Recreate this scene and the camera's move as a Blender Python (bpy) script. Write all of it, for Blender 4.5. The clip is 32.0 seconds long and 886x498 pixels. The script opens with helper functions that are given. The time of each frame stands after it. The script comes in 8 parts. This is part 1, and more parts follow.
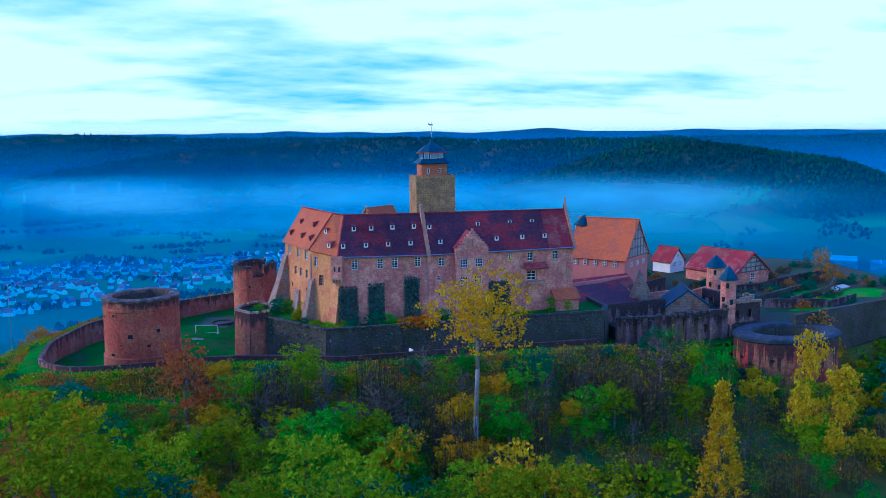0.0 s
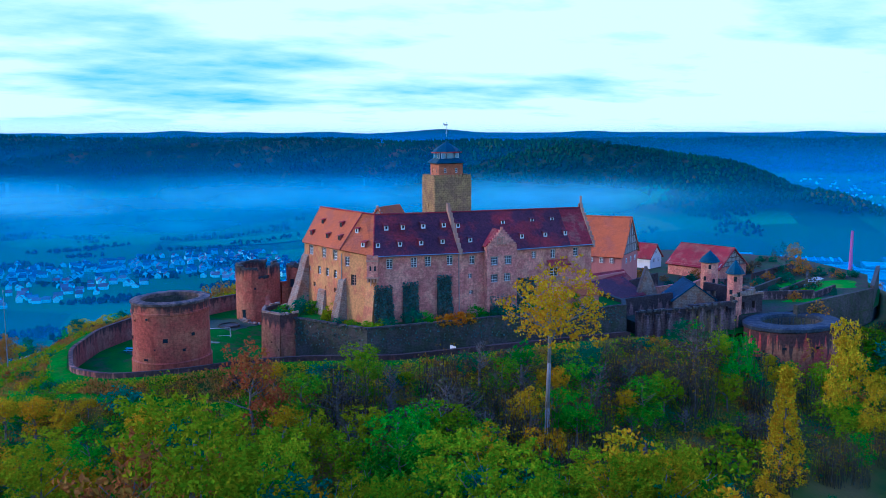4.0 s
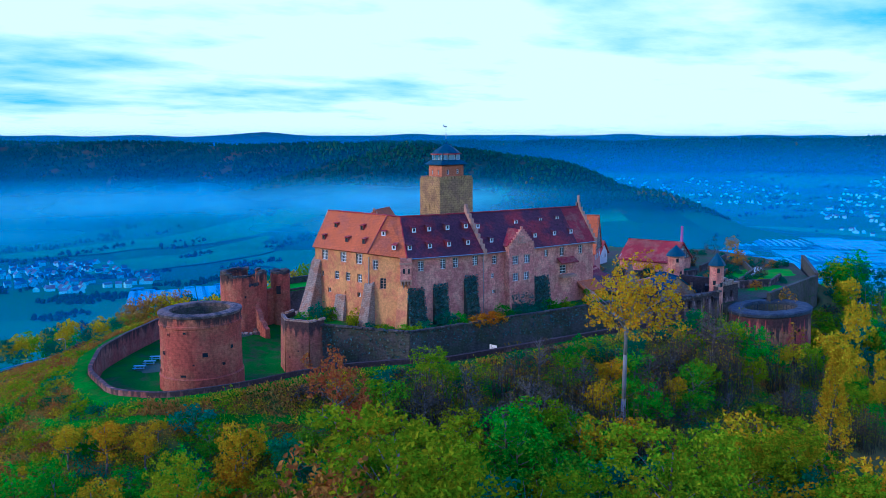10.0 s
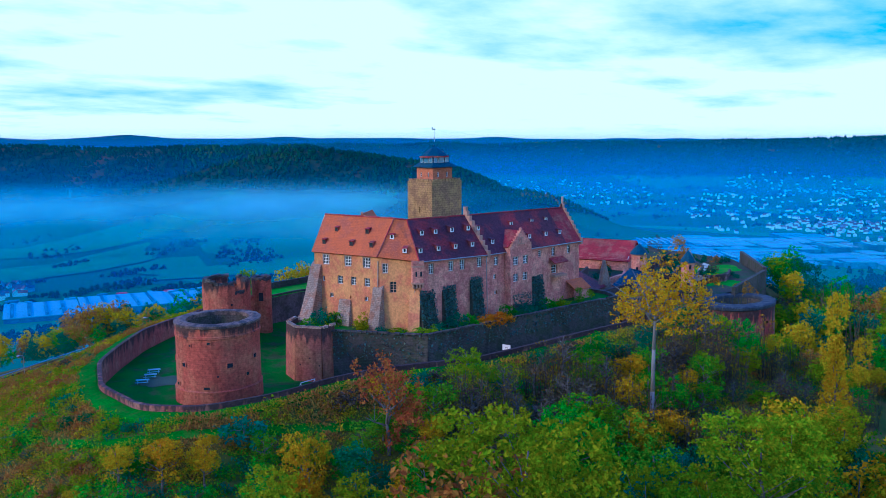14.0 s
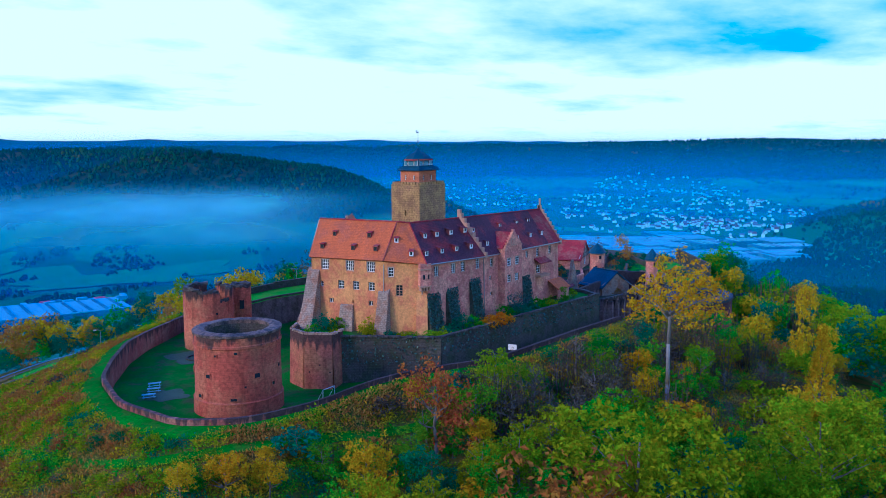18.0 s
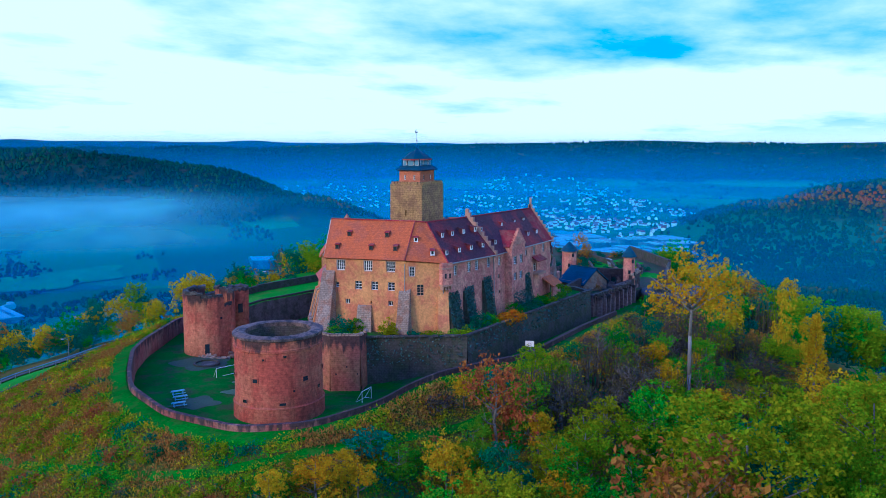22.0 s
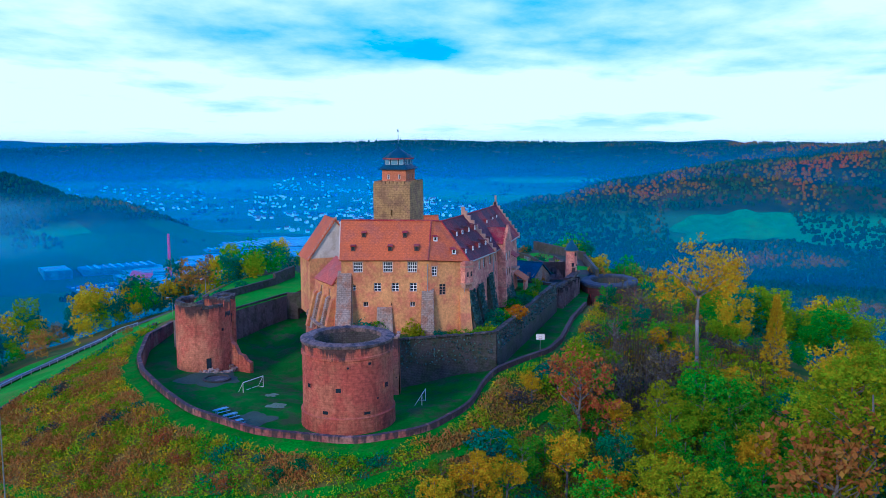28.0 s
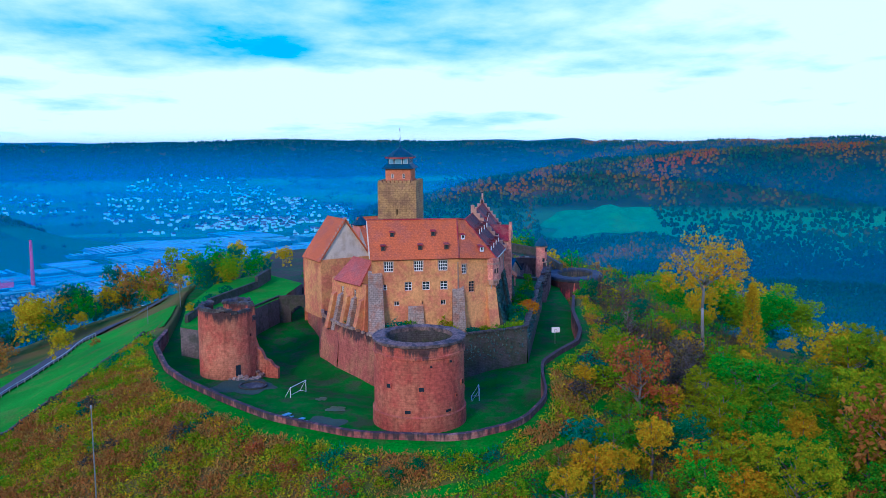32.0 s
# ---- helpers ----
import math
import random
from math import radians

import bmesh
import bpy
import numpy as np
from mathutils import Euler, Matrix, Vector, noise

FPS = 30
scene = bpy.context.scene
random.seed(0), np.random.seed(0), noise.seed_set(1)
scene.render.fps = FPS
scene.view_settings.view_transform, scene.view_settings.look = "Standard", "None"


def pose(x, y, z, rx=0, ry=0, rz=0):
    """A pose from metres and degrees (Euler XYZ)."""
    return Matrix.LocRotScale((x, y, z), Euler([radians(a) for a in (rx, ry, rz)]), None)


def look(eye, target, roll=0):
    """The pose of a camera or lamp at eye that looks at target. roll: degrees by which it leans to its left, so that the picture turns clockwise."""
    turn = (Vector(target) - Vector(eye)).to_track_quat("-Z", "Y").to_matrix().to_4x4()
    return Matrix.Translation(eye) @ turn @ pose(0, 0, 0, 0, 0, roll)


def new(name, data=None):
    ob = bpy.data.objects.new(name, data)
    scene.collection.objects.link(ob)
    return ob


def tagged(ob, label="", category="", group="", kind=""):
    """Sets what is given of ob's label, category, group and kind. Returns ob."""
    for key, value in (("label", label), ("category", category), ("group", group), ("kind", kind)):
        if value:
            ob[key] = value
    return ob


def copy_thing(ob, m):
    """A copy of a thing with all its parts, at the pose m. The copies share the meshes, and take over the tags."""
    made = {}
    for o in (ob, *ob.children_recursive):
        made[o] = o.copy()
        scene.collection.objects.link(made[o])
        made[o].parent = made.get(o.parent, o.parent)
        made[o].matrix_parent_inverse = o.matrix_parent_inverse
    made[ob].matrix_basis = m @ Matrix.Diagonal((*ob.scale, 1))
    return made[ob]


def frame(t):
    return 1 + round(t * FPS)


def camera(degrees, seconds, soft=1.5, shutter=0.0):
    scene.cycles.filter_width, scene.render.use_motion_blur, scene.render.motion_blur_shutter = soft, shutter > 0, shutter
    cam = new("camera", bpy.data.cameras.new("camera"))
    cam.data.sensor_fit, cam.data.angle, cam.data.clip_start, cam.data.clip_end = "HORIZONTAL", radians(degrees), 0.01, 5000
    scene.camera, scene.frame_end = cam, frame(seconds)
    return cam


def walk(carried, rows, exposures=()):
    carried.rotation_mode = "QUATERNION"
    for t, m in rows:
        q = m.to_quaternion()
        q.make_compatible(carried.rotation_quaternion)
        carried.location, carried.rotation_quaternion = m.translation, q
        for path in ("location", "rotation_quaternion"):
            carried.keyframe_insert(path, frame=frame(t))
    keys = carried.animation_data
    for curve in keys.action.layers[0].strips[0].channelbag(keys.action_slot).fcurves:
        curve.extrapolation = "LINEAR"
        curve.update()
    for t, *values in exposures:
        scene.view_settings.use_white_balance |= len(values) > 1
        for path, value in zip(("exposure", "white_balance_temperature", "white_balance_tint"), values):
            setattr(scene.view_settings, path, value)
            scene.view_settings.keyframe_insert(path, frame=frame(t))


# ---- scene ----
cam = camera(54.4, 32.0, soft=0.55)
PATH = [
    (0, (-32.968, -178.612, 41.224), (-32.549, -176.674, 40.965), -0.4),
    (1, (-39.175, -178.094, 41.313), (-38.702, -176.168, 41.053), -0.4),
    (2, (-45.631, -176.885, 41.329), (-45.096, -174.975, 41.069), -0.3),
    (3, (-52.635, -175.512, 41.322), (-52.036, -173.622, 41.063), -0.3),
    (3.5, (-56.084, -174.597, 41.266), (-55.454, -172.717, 41.007), -0.2),
    (5.5, (-69.013, -170.005, 40.77), (-68.261, -168.169, 40.517), -0.2),
    (6, (-72.198, -168.795, 40.735), (-71.414, -166.973, 40.482), -0.3),
    (7, (-78.24, -166.004, 40.869), (-77.391, -164.211, 40.615), -0.2),
    (8, (-83.983, -163.0, 40.865), (-83.072, -161.238, 40.61), -0.2),
    (9, (-89.619, -159.96, 40.841), (-88.647, -158.231, 40.587), -0.1),
    (10, (-95.314, -157.004, 40.92), (-94.278, -155.311, 40.668), -0.2),
    (11, (-101.1, -153.516, 41.049), (-99.999, -151.865, 40.796), -0.2),
    (12, (-106.599, -149.899, 41.061), (-105.436, -148.291, 40.809), -0.2),
    (13, (-111.957, -146.353, 41.019), (-110.735, -144.789, 40.768), -0.2),
    (14, (-116.697, -142.226, 40.938), (-115.419, -140.708, 40.692), -0.2),
    (14.5, (-119.079, -140.105, 40.93), (-117.772, -138.611, 40.685), -0.2),
    (16.5, (-128.43, -131.722, 41.085), (-127.014, -130.332, 40.841), -0.2),
    (17, (-130.793, -129.578, 41.074), (-129.349, -128.215, 40.831), -0.3),
    (18, (-135.423, -125.011, 41.098), (-133.928, -123.704, 40.857), -0.2),
    (19, (-139.698, -120.189, 41.166), (-138.157, -118.936, 40.924), -0.1),
    (20, (-143.655, -115.394, 40.963), (-142.074, -114.193, 40.723), -0.2),
    (21, (-147.589, -110.437, 40.821), (-145.97, -109.287, 40.583), -0.1),
    (22, (-151.587, -105.224, 40.79), (-149.928, -104.132, 40.552), 0.0),
    (23, (-155.218, -99.385, 40.979), (-153.515, -98.365, 40.739), -0.1),
    (24, (-158.574, -93.711, 40.647), (-156.827, -92.767, 40.411), -0.1),
    (25, (-161.885, -87.354, 40.51), (-160.099, -86.485, 40.275), -0.1),
    (25.5, (-163.513, -83.925, 40.479), (-161.709, -83.094, 40.244), -0.1),
    (27.5, (-169.791, -68.88, 40.703), (-167.923, -68.207, 40.465), -0.1),
    (28, (-171.224, -64.872, 40.725), (-169.342, -64.24, 40.485), -0.2),
    (29, (-173.735, -57.161, 40.706), (-171.828, -56.608, 40.463), -0.2),
    (30, (-176.337, -49.459, 40.665), (-174.409, -48.987, 40.424), -0.3),
    (31, (-178.617, -41.36, 40.745), (-176.67, -40.974, 40.502), -0.4),
    (32, (-180.541, -33.963, 40.913), (-178.58, -33.656, 40.669), -0.4),
]
walk(cam, [(t, look(eye, target, roll)) for t, eye, target, roll in PATH], [(0, 0.08, 4290, 9), (14, 0.07, 4390, 9), (32, 0.07, 4540, 9)])

# ---- world, sun ----
world = bpy.data.worlds.new("world")
scene.world = world
world.use_nodes = True
wn, wl = world.node_tree.nodes, world.node_tree.links
wn.clear()


def wnode(kind, **kw):
    n = wn.new(kind)
    for k, v in kw.items():
        n.inputs[k].default_value = v
    return n


SUN_AZ, SUN_EL = 285.0, 24.0
w_out = wnode("ShaderNodeOutputWorld")
w_bg = wnode("ShaderNodeBackground", Strength=1.0)
sky = wn.new("ShaderNodeTexSky")
sky.sky_type, sky.sun_disc = "NISHITA", False
sky.sun_elevation, sky.sun_rotation = radians(SUN_EL), radians(SUN_AZ)
sky.air_density, sky.dust_density, sky.ozone_density = 1.0, 1.0, 3.0
w_dim = wn.new("ShaderNodeMix")
w_dim.data_type, w_dim.blend_type = "RGBA", "MULTIPLY"
w_dim.inputs[0].default_value = 1.0
w_dim.inputs[7].default_value = (0.02, 0.10, 0.16, 1)
wl.new(sky.outputs[0], w_dim.inputs[6])
w_co = wn.new("ShaderNodeTexCoord")
w_sep = wn.new("ShaderNodeSeparateXYZ")
wl.new(w_co.outputs["Generated"], w_sep.inputs[0])


def wmath(op, a, b=None, clamp=False):
    n = wn.new("ShaderNodeMath")
    n.operation, n.use_clamp = op, clamp
    for i, v in enumerate((a, b)):
        if v is None:
            continue
        if isinstance(v, (int, float)):
            n.inputs[i].default_value = v
        else:
            wl.new(v, n.inputs[i])
    return n.outputs[0]


# clouds lie on a flat layer: the direction is divided by its height
w_h = wmath("ADD", wmath("MAXIMUM", w_sep.outputs[2], 0.0), 0.11)
w_cmb = wn.new("ShaderNodeCombineXYZ")
wl.new(wmath("DIVIDE", w_sep.outputs[0], w_h), w_cmb.inputs[0])
wl.new(wmath("DIVIDE", w_sep.outputs[1], w_h), w_cmb.inputs[1])


def wnoise(scale, detail, rough, offset, stretch=(1, 1, 1)):
    m = wn.new("ShaderNodeMapping")
    m.inputs["Location"].default_value = offset
    m.inputs["Scale"].default_value = stretch
    m.inputs["Rotation"].default_value = (0, 0, radians(-35))
    wl.new(w_cmb.outputs[0], m.inputs[0])
    n = wnode("ShaderNodeTexNoise", Scale=scale, Detail=detail, Roughness=rough)
    wl.new(m.outputs[0], n.inputs["Vector"])
    return n.outputs["Fac"]


w_big = wnoise(0.4, 4, 0.55, (1.3, 0.4, 0), (1, 1.1, 1))
w_fine = wnoise(1.5, 7, 0.6, (0.2, 3.1, 0), (1, 1.3, 1))
w_sum = wmath("ADD", wmath("MULTIPLY", w_big, 0.72), wmath("MULTIPLY", w_fine, 0.28))


def gap(az, el, wide, high):
    """A broad thin place in the cloud sheet round one direction, in degrees."""
    a, e = radians(az), math.sin(radians(el))
    across = wmath("SUBTRACT", wmath("MULTIPLY", w_sep.outputs[0], math.cos(a)), wmath("MULTIPLY", w_sep.outputs[1], math.sin(a)))
    up = wmath("DIVIDE", wmath("SUBTRACT", w_sep.outputs[2], e), math.sin(radians(high)))
    across = wmath("DIVIDE", across, math.sin(radians(wide)))
    d = wmath("ADD", wmath("MULTIPLY", across, across), wmath("MULTIPLY", up, up))
    ahead = wmath("ADD", wmath("MULTIPLY", w_sep.outputs[0], math.sin(a)), wmath("MULTIPLY", w_sep.outputs[1], math.cos(a)))
    return wmath("MULTIPLY", wmath("POWER", 2.718, wmath("MULTIPLY", d, -1.0)), wmath("MULTIPLY", ahead, 4.0, True))


w_gaps = wmath("ADD", wmath("MULTIPLY", gap(7, 5.0, 15, 2.6), 1.3), wmath("ADD", wmath("MULTIPLY", gap(70, 8.0, 18, 3.6), 1.05), wmath("MULTIPLY", gap(94, 6.5, 12, 2.4), 0.6)))
w_sum = wmath("SUBTRACT", wmath("ADD", w_sum, 0.035), wmath("MULTIPLY", w_gaps, 0.13))
w_ramp = wn.new("ShaderNodeValToRGB")
wl.new(w_sum, w_ramp.inputs[0])
w_ramp.color_ramp.elements[0].position, w_ramp.color_ramp.elements[0].color = 0.31, (0, 0, 0, 1)
w_ramp.color_ramp.elements[1].position, w_ramp.color_ramp.elements[1].color = 0.51, (1, 1, 1, 1)
w_low = wmath("MULTIPLY", wmath("SUBTRACT", 0.045, w_sep.outputs[2]), 26.0, True)
# the cloud sheet thins out overhead, where clear blue shows
w_high = wmath("SUBTRACT", 1.0, wmath("MULTIPLY", wmath("SUBTRACT", w_sep.outputs[2], 0.28), 2.2, True))
w_cov = wmath("MAXIMUM", wmath("MULTIPLY", w_ramp.outputs[0], w_high), w_low)
w_tint = wn.new("ShaderNodeMix")
w_tint.data_type = "RGBA"
w_tint.inputs[0].default_value = 0.93
# the clear sky deepens from cyan near the horizon to blue overhead
w_deep = wn.new("ShaderNodeMix")
w_deep.data_type = "RGBA"
wl.new(wmath("MULTIPLY", wmath("SUBTRACT", w_sep.outputs[2], 0.22), 2.5, True), w_deep.inputs[0])
w_deep.inputs[6].default_value, w_deep.inputs[7].default_value = (0.02, 0.47, 0.84, 1), (0.02, 0.28, 1.2, 1)
wl.new(w_deep.outputs[2], w_tint.inputs[7])
wl.new(w_dim.outputs[2], w_tint.inputs[6])
w_mix = wn.new("ShaderNodeMix")
w_mix.data_type = "RGBA"
wl.new(w_cov, w_mix.inputs[0])
wl.new(w_tint.outputs[2], w_mix.inputs[6])
w_mix.inputs[7].default_value = (0.99, 1.04, 1.0, 1)
wl.new(w_mix.outputs[2], w_bg.inputs["Color"])
wl.new(w_bg.outputs[0], w_out.inputs["Surface"])

sun = new("sun", bpy.data.lights.new("sun", "SUN"))
sun.data.energy, sun.data.angle, sun.data.color = 2.4, radians(14), (1.0, 0.62, 0.35)
_a, _e = radians(SUN_AZ), radians(SUN_EL)
sun.matrix_world = look((0, 0, 300), (-math.sin(_a) * math.cos(_e) * 100, -math.cos(_a) * math.cos(_e) * 100, 300 - math.sin(_e) * 100))


# ---- materials ----
def material(name, base, rough=0.85, vary=0.25, scale=0.6, second=None, second_amount=0.5, fine=6.0, bump=0.3, metal=0.0,
             crown=None, spread=0.0, island=0.0, brick=None, brick_dark=0.55, streak=0.0, spec=0.3, translucent=0.0):
    """Two scales of noise over a base colour; brick: (width, height, joint) in metres on the UV map."""
    m = bpy.data.materials.new(name)
    m.use_nodes = True
    n, l = m.node_tree.nodes, m.node_tree.links
    n.clear()
    out = n.new("ShaderNodeOutputMaterial")
    bs = n.new("ShaderNodeBsdfPrincipled")
    bs.inputs["Roughness"].default_value, bs.inputs["Metallic"].default_value = rough, metal
    bs.inputs["Specular IOR Level"].default_value = spec
    l.new(bs.outputs[0], out.inputs[0])
    geo = n.new("ShaderNodeNewGeometry")

    def noise_of(sc, detail, stretch=None):
        t = n.new("ShaderNodeTexNoise")
        t.inputs["Scale"].default_value, t.inputs["Detail"].default_value = sc, detail
        t.inputs["Roughness"].default_value = 0.62
        if stretch:
            mp = n.new("ShaderNodeMapping")
            mp.inputs["Scale"].default_value = stretch
            l.new(geo.outputs["Position"], mp.inputs[0])
            l.new(mp.outputs[0], t.inputs["Vector"])
        else:
            l.new(geo.outputs["Position"], t.inputs["Vector"])
        return t.outputs["Fac"]

    def mix(fac, a, b, mode="MIX"):
        k = n.new("ShaderNodeMix")
        k.data_type, k.blend_type = "RGBA", mode
        for i, v in ((0, fac), (6, a), (7, b)):
            if isinstance(v, (int, float)):
                k.inputs[i].default_value = v
            elif isinstance(v, tuple):
                k.inputs[i].default_value = (*v[:3], 1)
            else:
                l.new(v, k.inputs[i])
        return k.outputs[2]

    def ramp(v, lo, hi, a=0.0, b=1.0):
        k = n.new("ShaderNodeMapRange")
        k.inputs[1].default_value, k.inputs[2].default_value = lo, hi
        k.inputs[3].default_value, k.inputs[4].default_value = a, b
        l.new(v, k.inputs[0])
        return k.outputs[0]

    coarse, grain = noise_of(scale, 5), noise_of(fine, 6)
    col = base
    if second:
        col = mix(ramp(coarse, 0.62 - second_amount * 0.35, 0.72 - second_amount * 0.25), base, second)
    if streak:
        s = noise_of(1.0, 5, (0.75, 0.75, 0.11))
        col = mix(ramp(s, 0.5, 0.72, 0, streak), col, tuple(c * 0.3 for c in base))
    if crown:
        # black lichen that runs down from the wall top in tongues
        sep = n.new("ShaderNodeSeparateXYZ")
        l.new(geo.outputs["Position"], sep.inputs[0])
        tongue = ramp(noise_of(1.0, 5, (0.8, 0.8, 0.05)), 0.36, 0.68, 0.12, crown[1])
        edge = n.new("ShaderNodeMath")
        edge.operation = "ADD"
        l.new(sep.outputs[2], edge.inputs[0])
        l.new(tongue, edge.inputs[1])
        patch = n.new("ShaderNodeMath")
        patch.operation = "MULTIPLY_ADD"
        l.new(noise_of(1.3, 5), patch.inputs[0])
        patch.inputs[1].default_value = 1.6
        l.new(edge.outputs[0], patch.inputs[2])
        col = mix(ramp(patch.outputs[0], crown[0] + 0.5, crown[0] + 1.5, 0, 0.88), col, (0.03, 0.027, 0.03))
    col = mix(1.0, col, mix(ramp(grain, 0.3, 0.7), (1 - vary,) * 3, (1 + vary,) * 3), "MULTIPLY")
    big = noise_of(scale * 0.23, 3)
    col = mix(1.0, col, mix(ramp(big, 0.35, 0.65), (1 - vary * 0.6,) * 3, (1 + vary * 0.6,) * 3), "MULTIPLY")
    height = grain
    if brick:
        uv = n.new("ShaderNodeUVMap")
        b = n.new("ShaderNodeTexBrick")
        b.inputs["Scale"].default_value = 1.0
        b.inputs["Brick Width"].default_value, b.inputs["Row Height"].default_value = brick[0], brick[1]
        b.inputs["Mortar Size"].default_value = brick[2]
        b.inputs["Mortar Smooth"].default_value = 0.3
        b.inputs["Color1"].default_value = (1.09, 1.08, 1.07, 1)
        b.inputs["Color2"].default_value = (0.89, 0.89, 0.9, 1)
        b.inputs["Mortar"].default_value = (brick_dark,) * 3 + (1,)
        l.new(uv.outputs[0], b.inputs["Vector"])
        col = mix(1.0, col, b.outputs["Color"], "MULTIPLY")
        h = n.new("ShaderNodeMath")
        h.operation = "SUBTRACT"
        l.new(grain, h.inputs[0])
        l.new(b.outputs["Fac"], h.inputs[1])
        height = h.outputs[0]
    for amount, source in ((spread, "object"), (island, "island")):
        if amount:
            hs = n.new("ShaderNodeHueSaturation")
            if source == "object":
                r = n.new("ShaderNodeObjectInfo").outputs["Random"]
            else:
                r = geo.outputs["Random Per Island"]
            l.new(ramp(r, 0, 1, 0.5 - 0.07 * amount, 0.5 + 0.07 * amount), hs.inputs["Hue"])
            r2 = n.new("ShaderNodeMath")
            r2.operation = "FRACT"
            r3 = n.new("ShaderNodeMath")
            r3.operation = "MULTIPLY"
            r3.inputs[1].default_value = 7.31
            l.new(r, r3.inputs[0])
            l.new(r3.outputs[0], r2.inputs[0])
            l.new(ramp(r2.outputs[0], 0, 1, 1 - 0.45 * amount, 1 + 0.45 * amount), hs.inputs["Value"])
            if isinstance(col, tuple):
                hs.inputs["Color"].default_value = (*col, 1)
            else:
                l.new(col, hs.inputs["Color"])
            col = hs.outputs[0]
    l.new(col, bs.inputs["Base Color"])
    if bump:
        bp = n.new("ShaderNodeBump")
        bp.inputs["Strength"].default_value, bp.inputs["Distance"].default_value = bump, 0.12
        l.new(height, bp.inputs["Height"])
        l.new(bp.outputs[0], bs.inputs["Normal"])
    if translucent:
        tr = n.new("ShaderNodeBsdfTranslucent")
        l.new(col, tr.inputs["Color"])
        mx = n.new("ShaderNodeMixShader")
        mx.inputs[0].default_value = translucent
        l.new(bs.outputs[0], mx.inputs[1])
        l.new(tr.outputs[0], mx.inputs[2])
        l.new(mx.outputs[0], out.inputs[0])
    return m


def glass(name, tint=(0.02, 0.03, 0.04)):
    m = bpy.data.materials.new(name)
    m.use_nodes = True
    b = m.node_tree.nodes["Principled BSDF"]
    b.inputs["Base Color"].default_value = (*tint, 1)
    b.inputs["Roughness"].default_value, b.inputs["Specular IOR Level"].default_value = 0.08, 0.8
    return m


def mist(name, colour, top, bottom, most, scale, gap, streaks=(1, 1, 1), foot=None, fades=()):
    """Fog and haze as a tinted sheet that is clear above 'top' and thickest at 'bottom', broken up by noise."""
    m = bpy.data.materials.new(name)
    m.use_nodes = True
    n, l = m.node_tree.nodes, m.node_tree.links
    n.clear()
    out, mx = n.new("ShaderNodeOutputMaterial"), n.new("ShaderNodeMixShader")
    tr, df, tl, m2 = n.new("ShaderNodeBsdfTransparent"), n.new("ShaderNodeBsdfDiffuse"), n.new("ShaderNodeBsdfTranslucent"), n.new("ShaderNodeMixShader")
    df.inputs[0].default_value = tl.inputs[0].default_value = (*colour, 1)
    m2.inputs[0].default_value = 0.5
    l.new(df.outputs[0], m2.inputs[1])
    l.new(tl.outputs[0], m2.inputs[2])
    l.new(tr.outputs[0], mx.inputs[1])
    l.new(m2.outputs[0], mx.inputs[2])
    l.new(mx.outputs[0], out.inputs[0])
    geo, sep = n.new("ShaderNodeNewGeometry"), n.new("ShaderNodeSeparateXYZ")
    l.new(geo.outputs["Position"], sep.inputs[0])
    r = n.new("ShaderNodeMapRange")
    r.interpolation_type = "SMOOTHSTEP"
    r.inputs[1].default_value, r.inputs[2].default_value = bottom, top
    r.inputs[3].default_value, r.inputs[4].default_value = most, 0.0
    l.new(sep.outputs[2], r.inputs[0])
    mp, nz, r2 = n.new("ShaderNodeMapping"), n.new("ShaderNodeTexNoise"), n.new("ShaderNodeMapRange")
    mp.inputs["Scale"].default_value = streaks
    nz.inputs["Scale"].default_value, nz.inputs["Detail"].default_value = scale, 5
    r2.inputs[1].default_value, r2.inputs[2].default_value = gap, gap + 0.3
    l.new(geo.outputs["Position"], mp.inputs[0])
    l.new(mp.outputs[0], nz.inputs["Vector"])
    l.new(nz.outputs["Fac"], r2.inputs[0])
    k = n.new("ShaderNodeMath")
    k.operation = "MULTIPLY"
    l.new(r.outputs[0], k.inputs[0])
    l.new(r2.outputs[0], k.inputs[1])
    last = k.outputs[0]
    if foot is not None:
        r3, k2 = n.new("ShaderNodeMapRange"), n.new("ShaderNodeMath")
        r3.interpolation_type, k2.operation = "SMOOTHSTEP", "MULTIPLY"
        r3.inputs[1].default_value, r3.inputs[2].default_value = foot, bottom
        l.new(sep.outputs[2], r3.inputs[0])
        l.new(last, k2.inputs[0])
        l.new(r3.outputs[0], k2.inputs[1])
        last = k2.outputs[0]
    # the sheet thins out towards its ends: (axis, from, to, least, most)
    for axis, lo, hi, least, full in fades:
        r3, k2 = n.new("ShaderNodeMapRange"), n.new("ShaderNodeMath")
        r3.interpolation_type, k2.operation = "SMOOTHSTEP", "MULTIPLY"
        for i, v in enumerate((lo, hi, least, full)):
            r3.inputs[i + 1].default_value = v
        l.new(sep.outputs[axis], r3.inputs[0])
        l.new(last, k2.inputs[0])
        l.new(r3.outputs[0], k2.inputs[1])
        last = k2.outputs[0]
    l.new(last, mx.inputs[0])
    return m


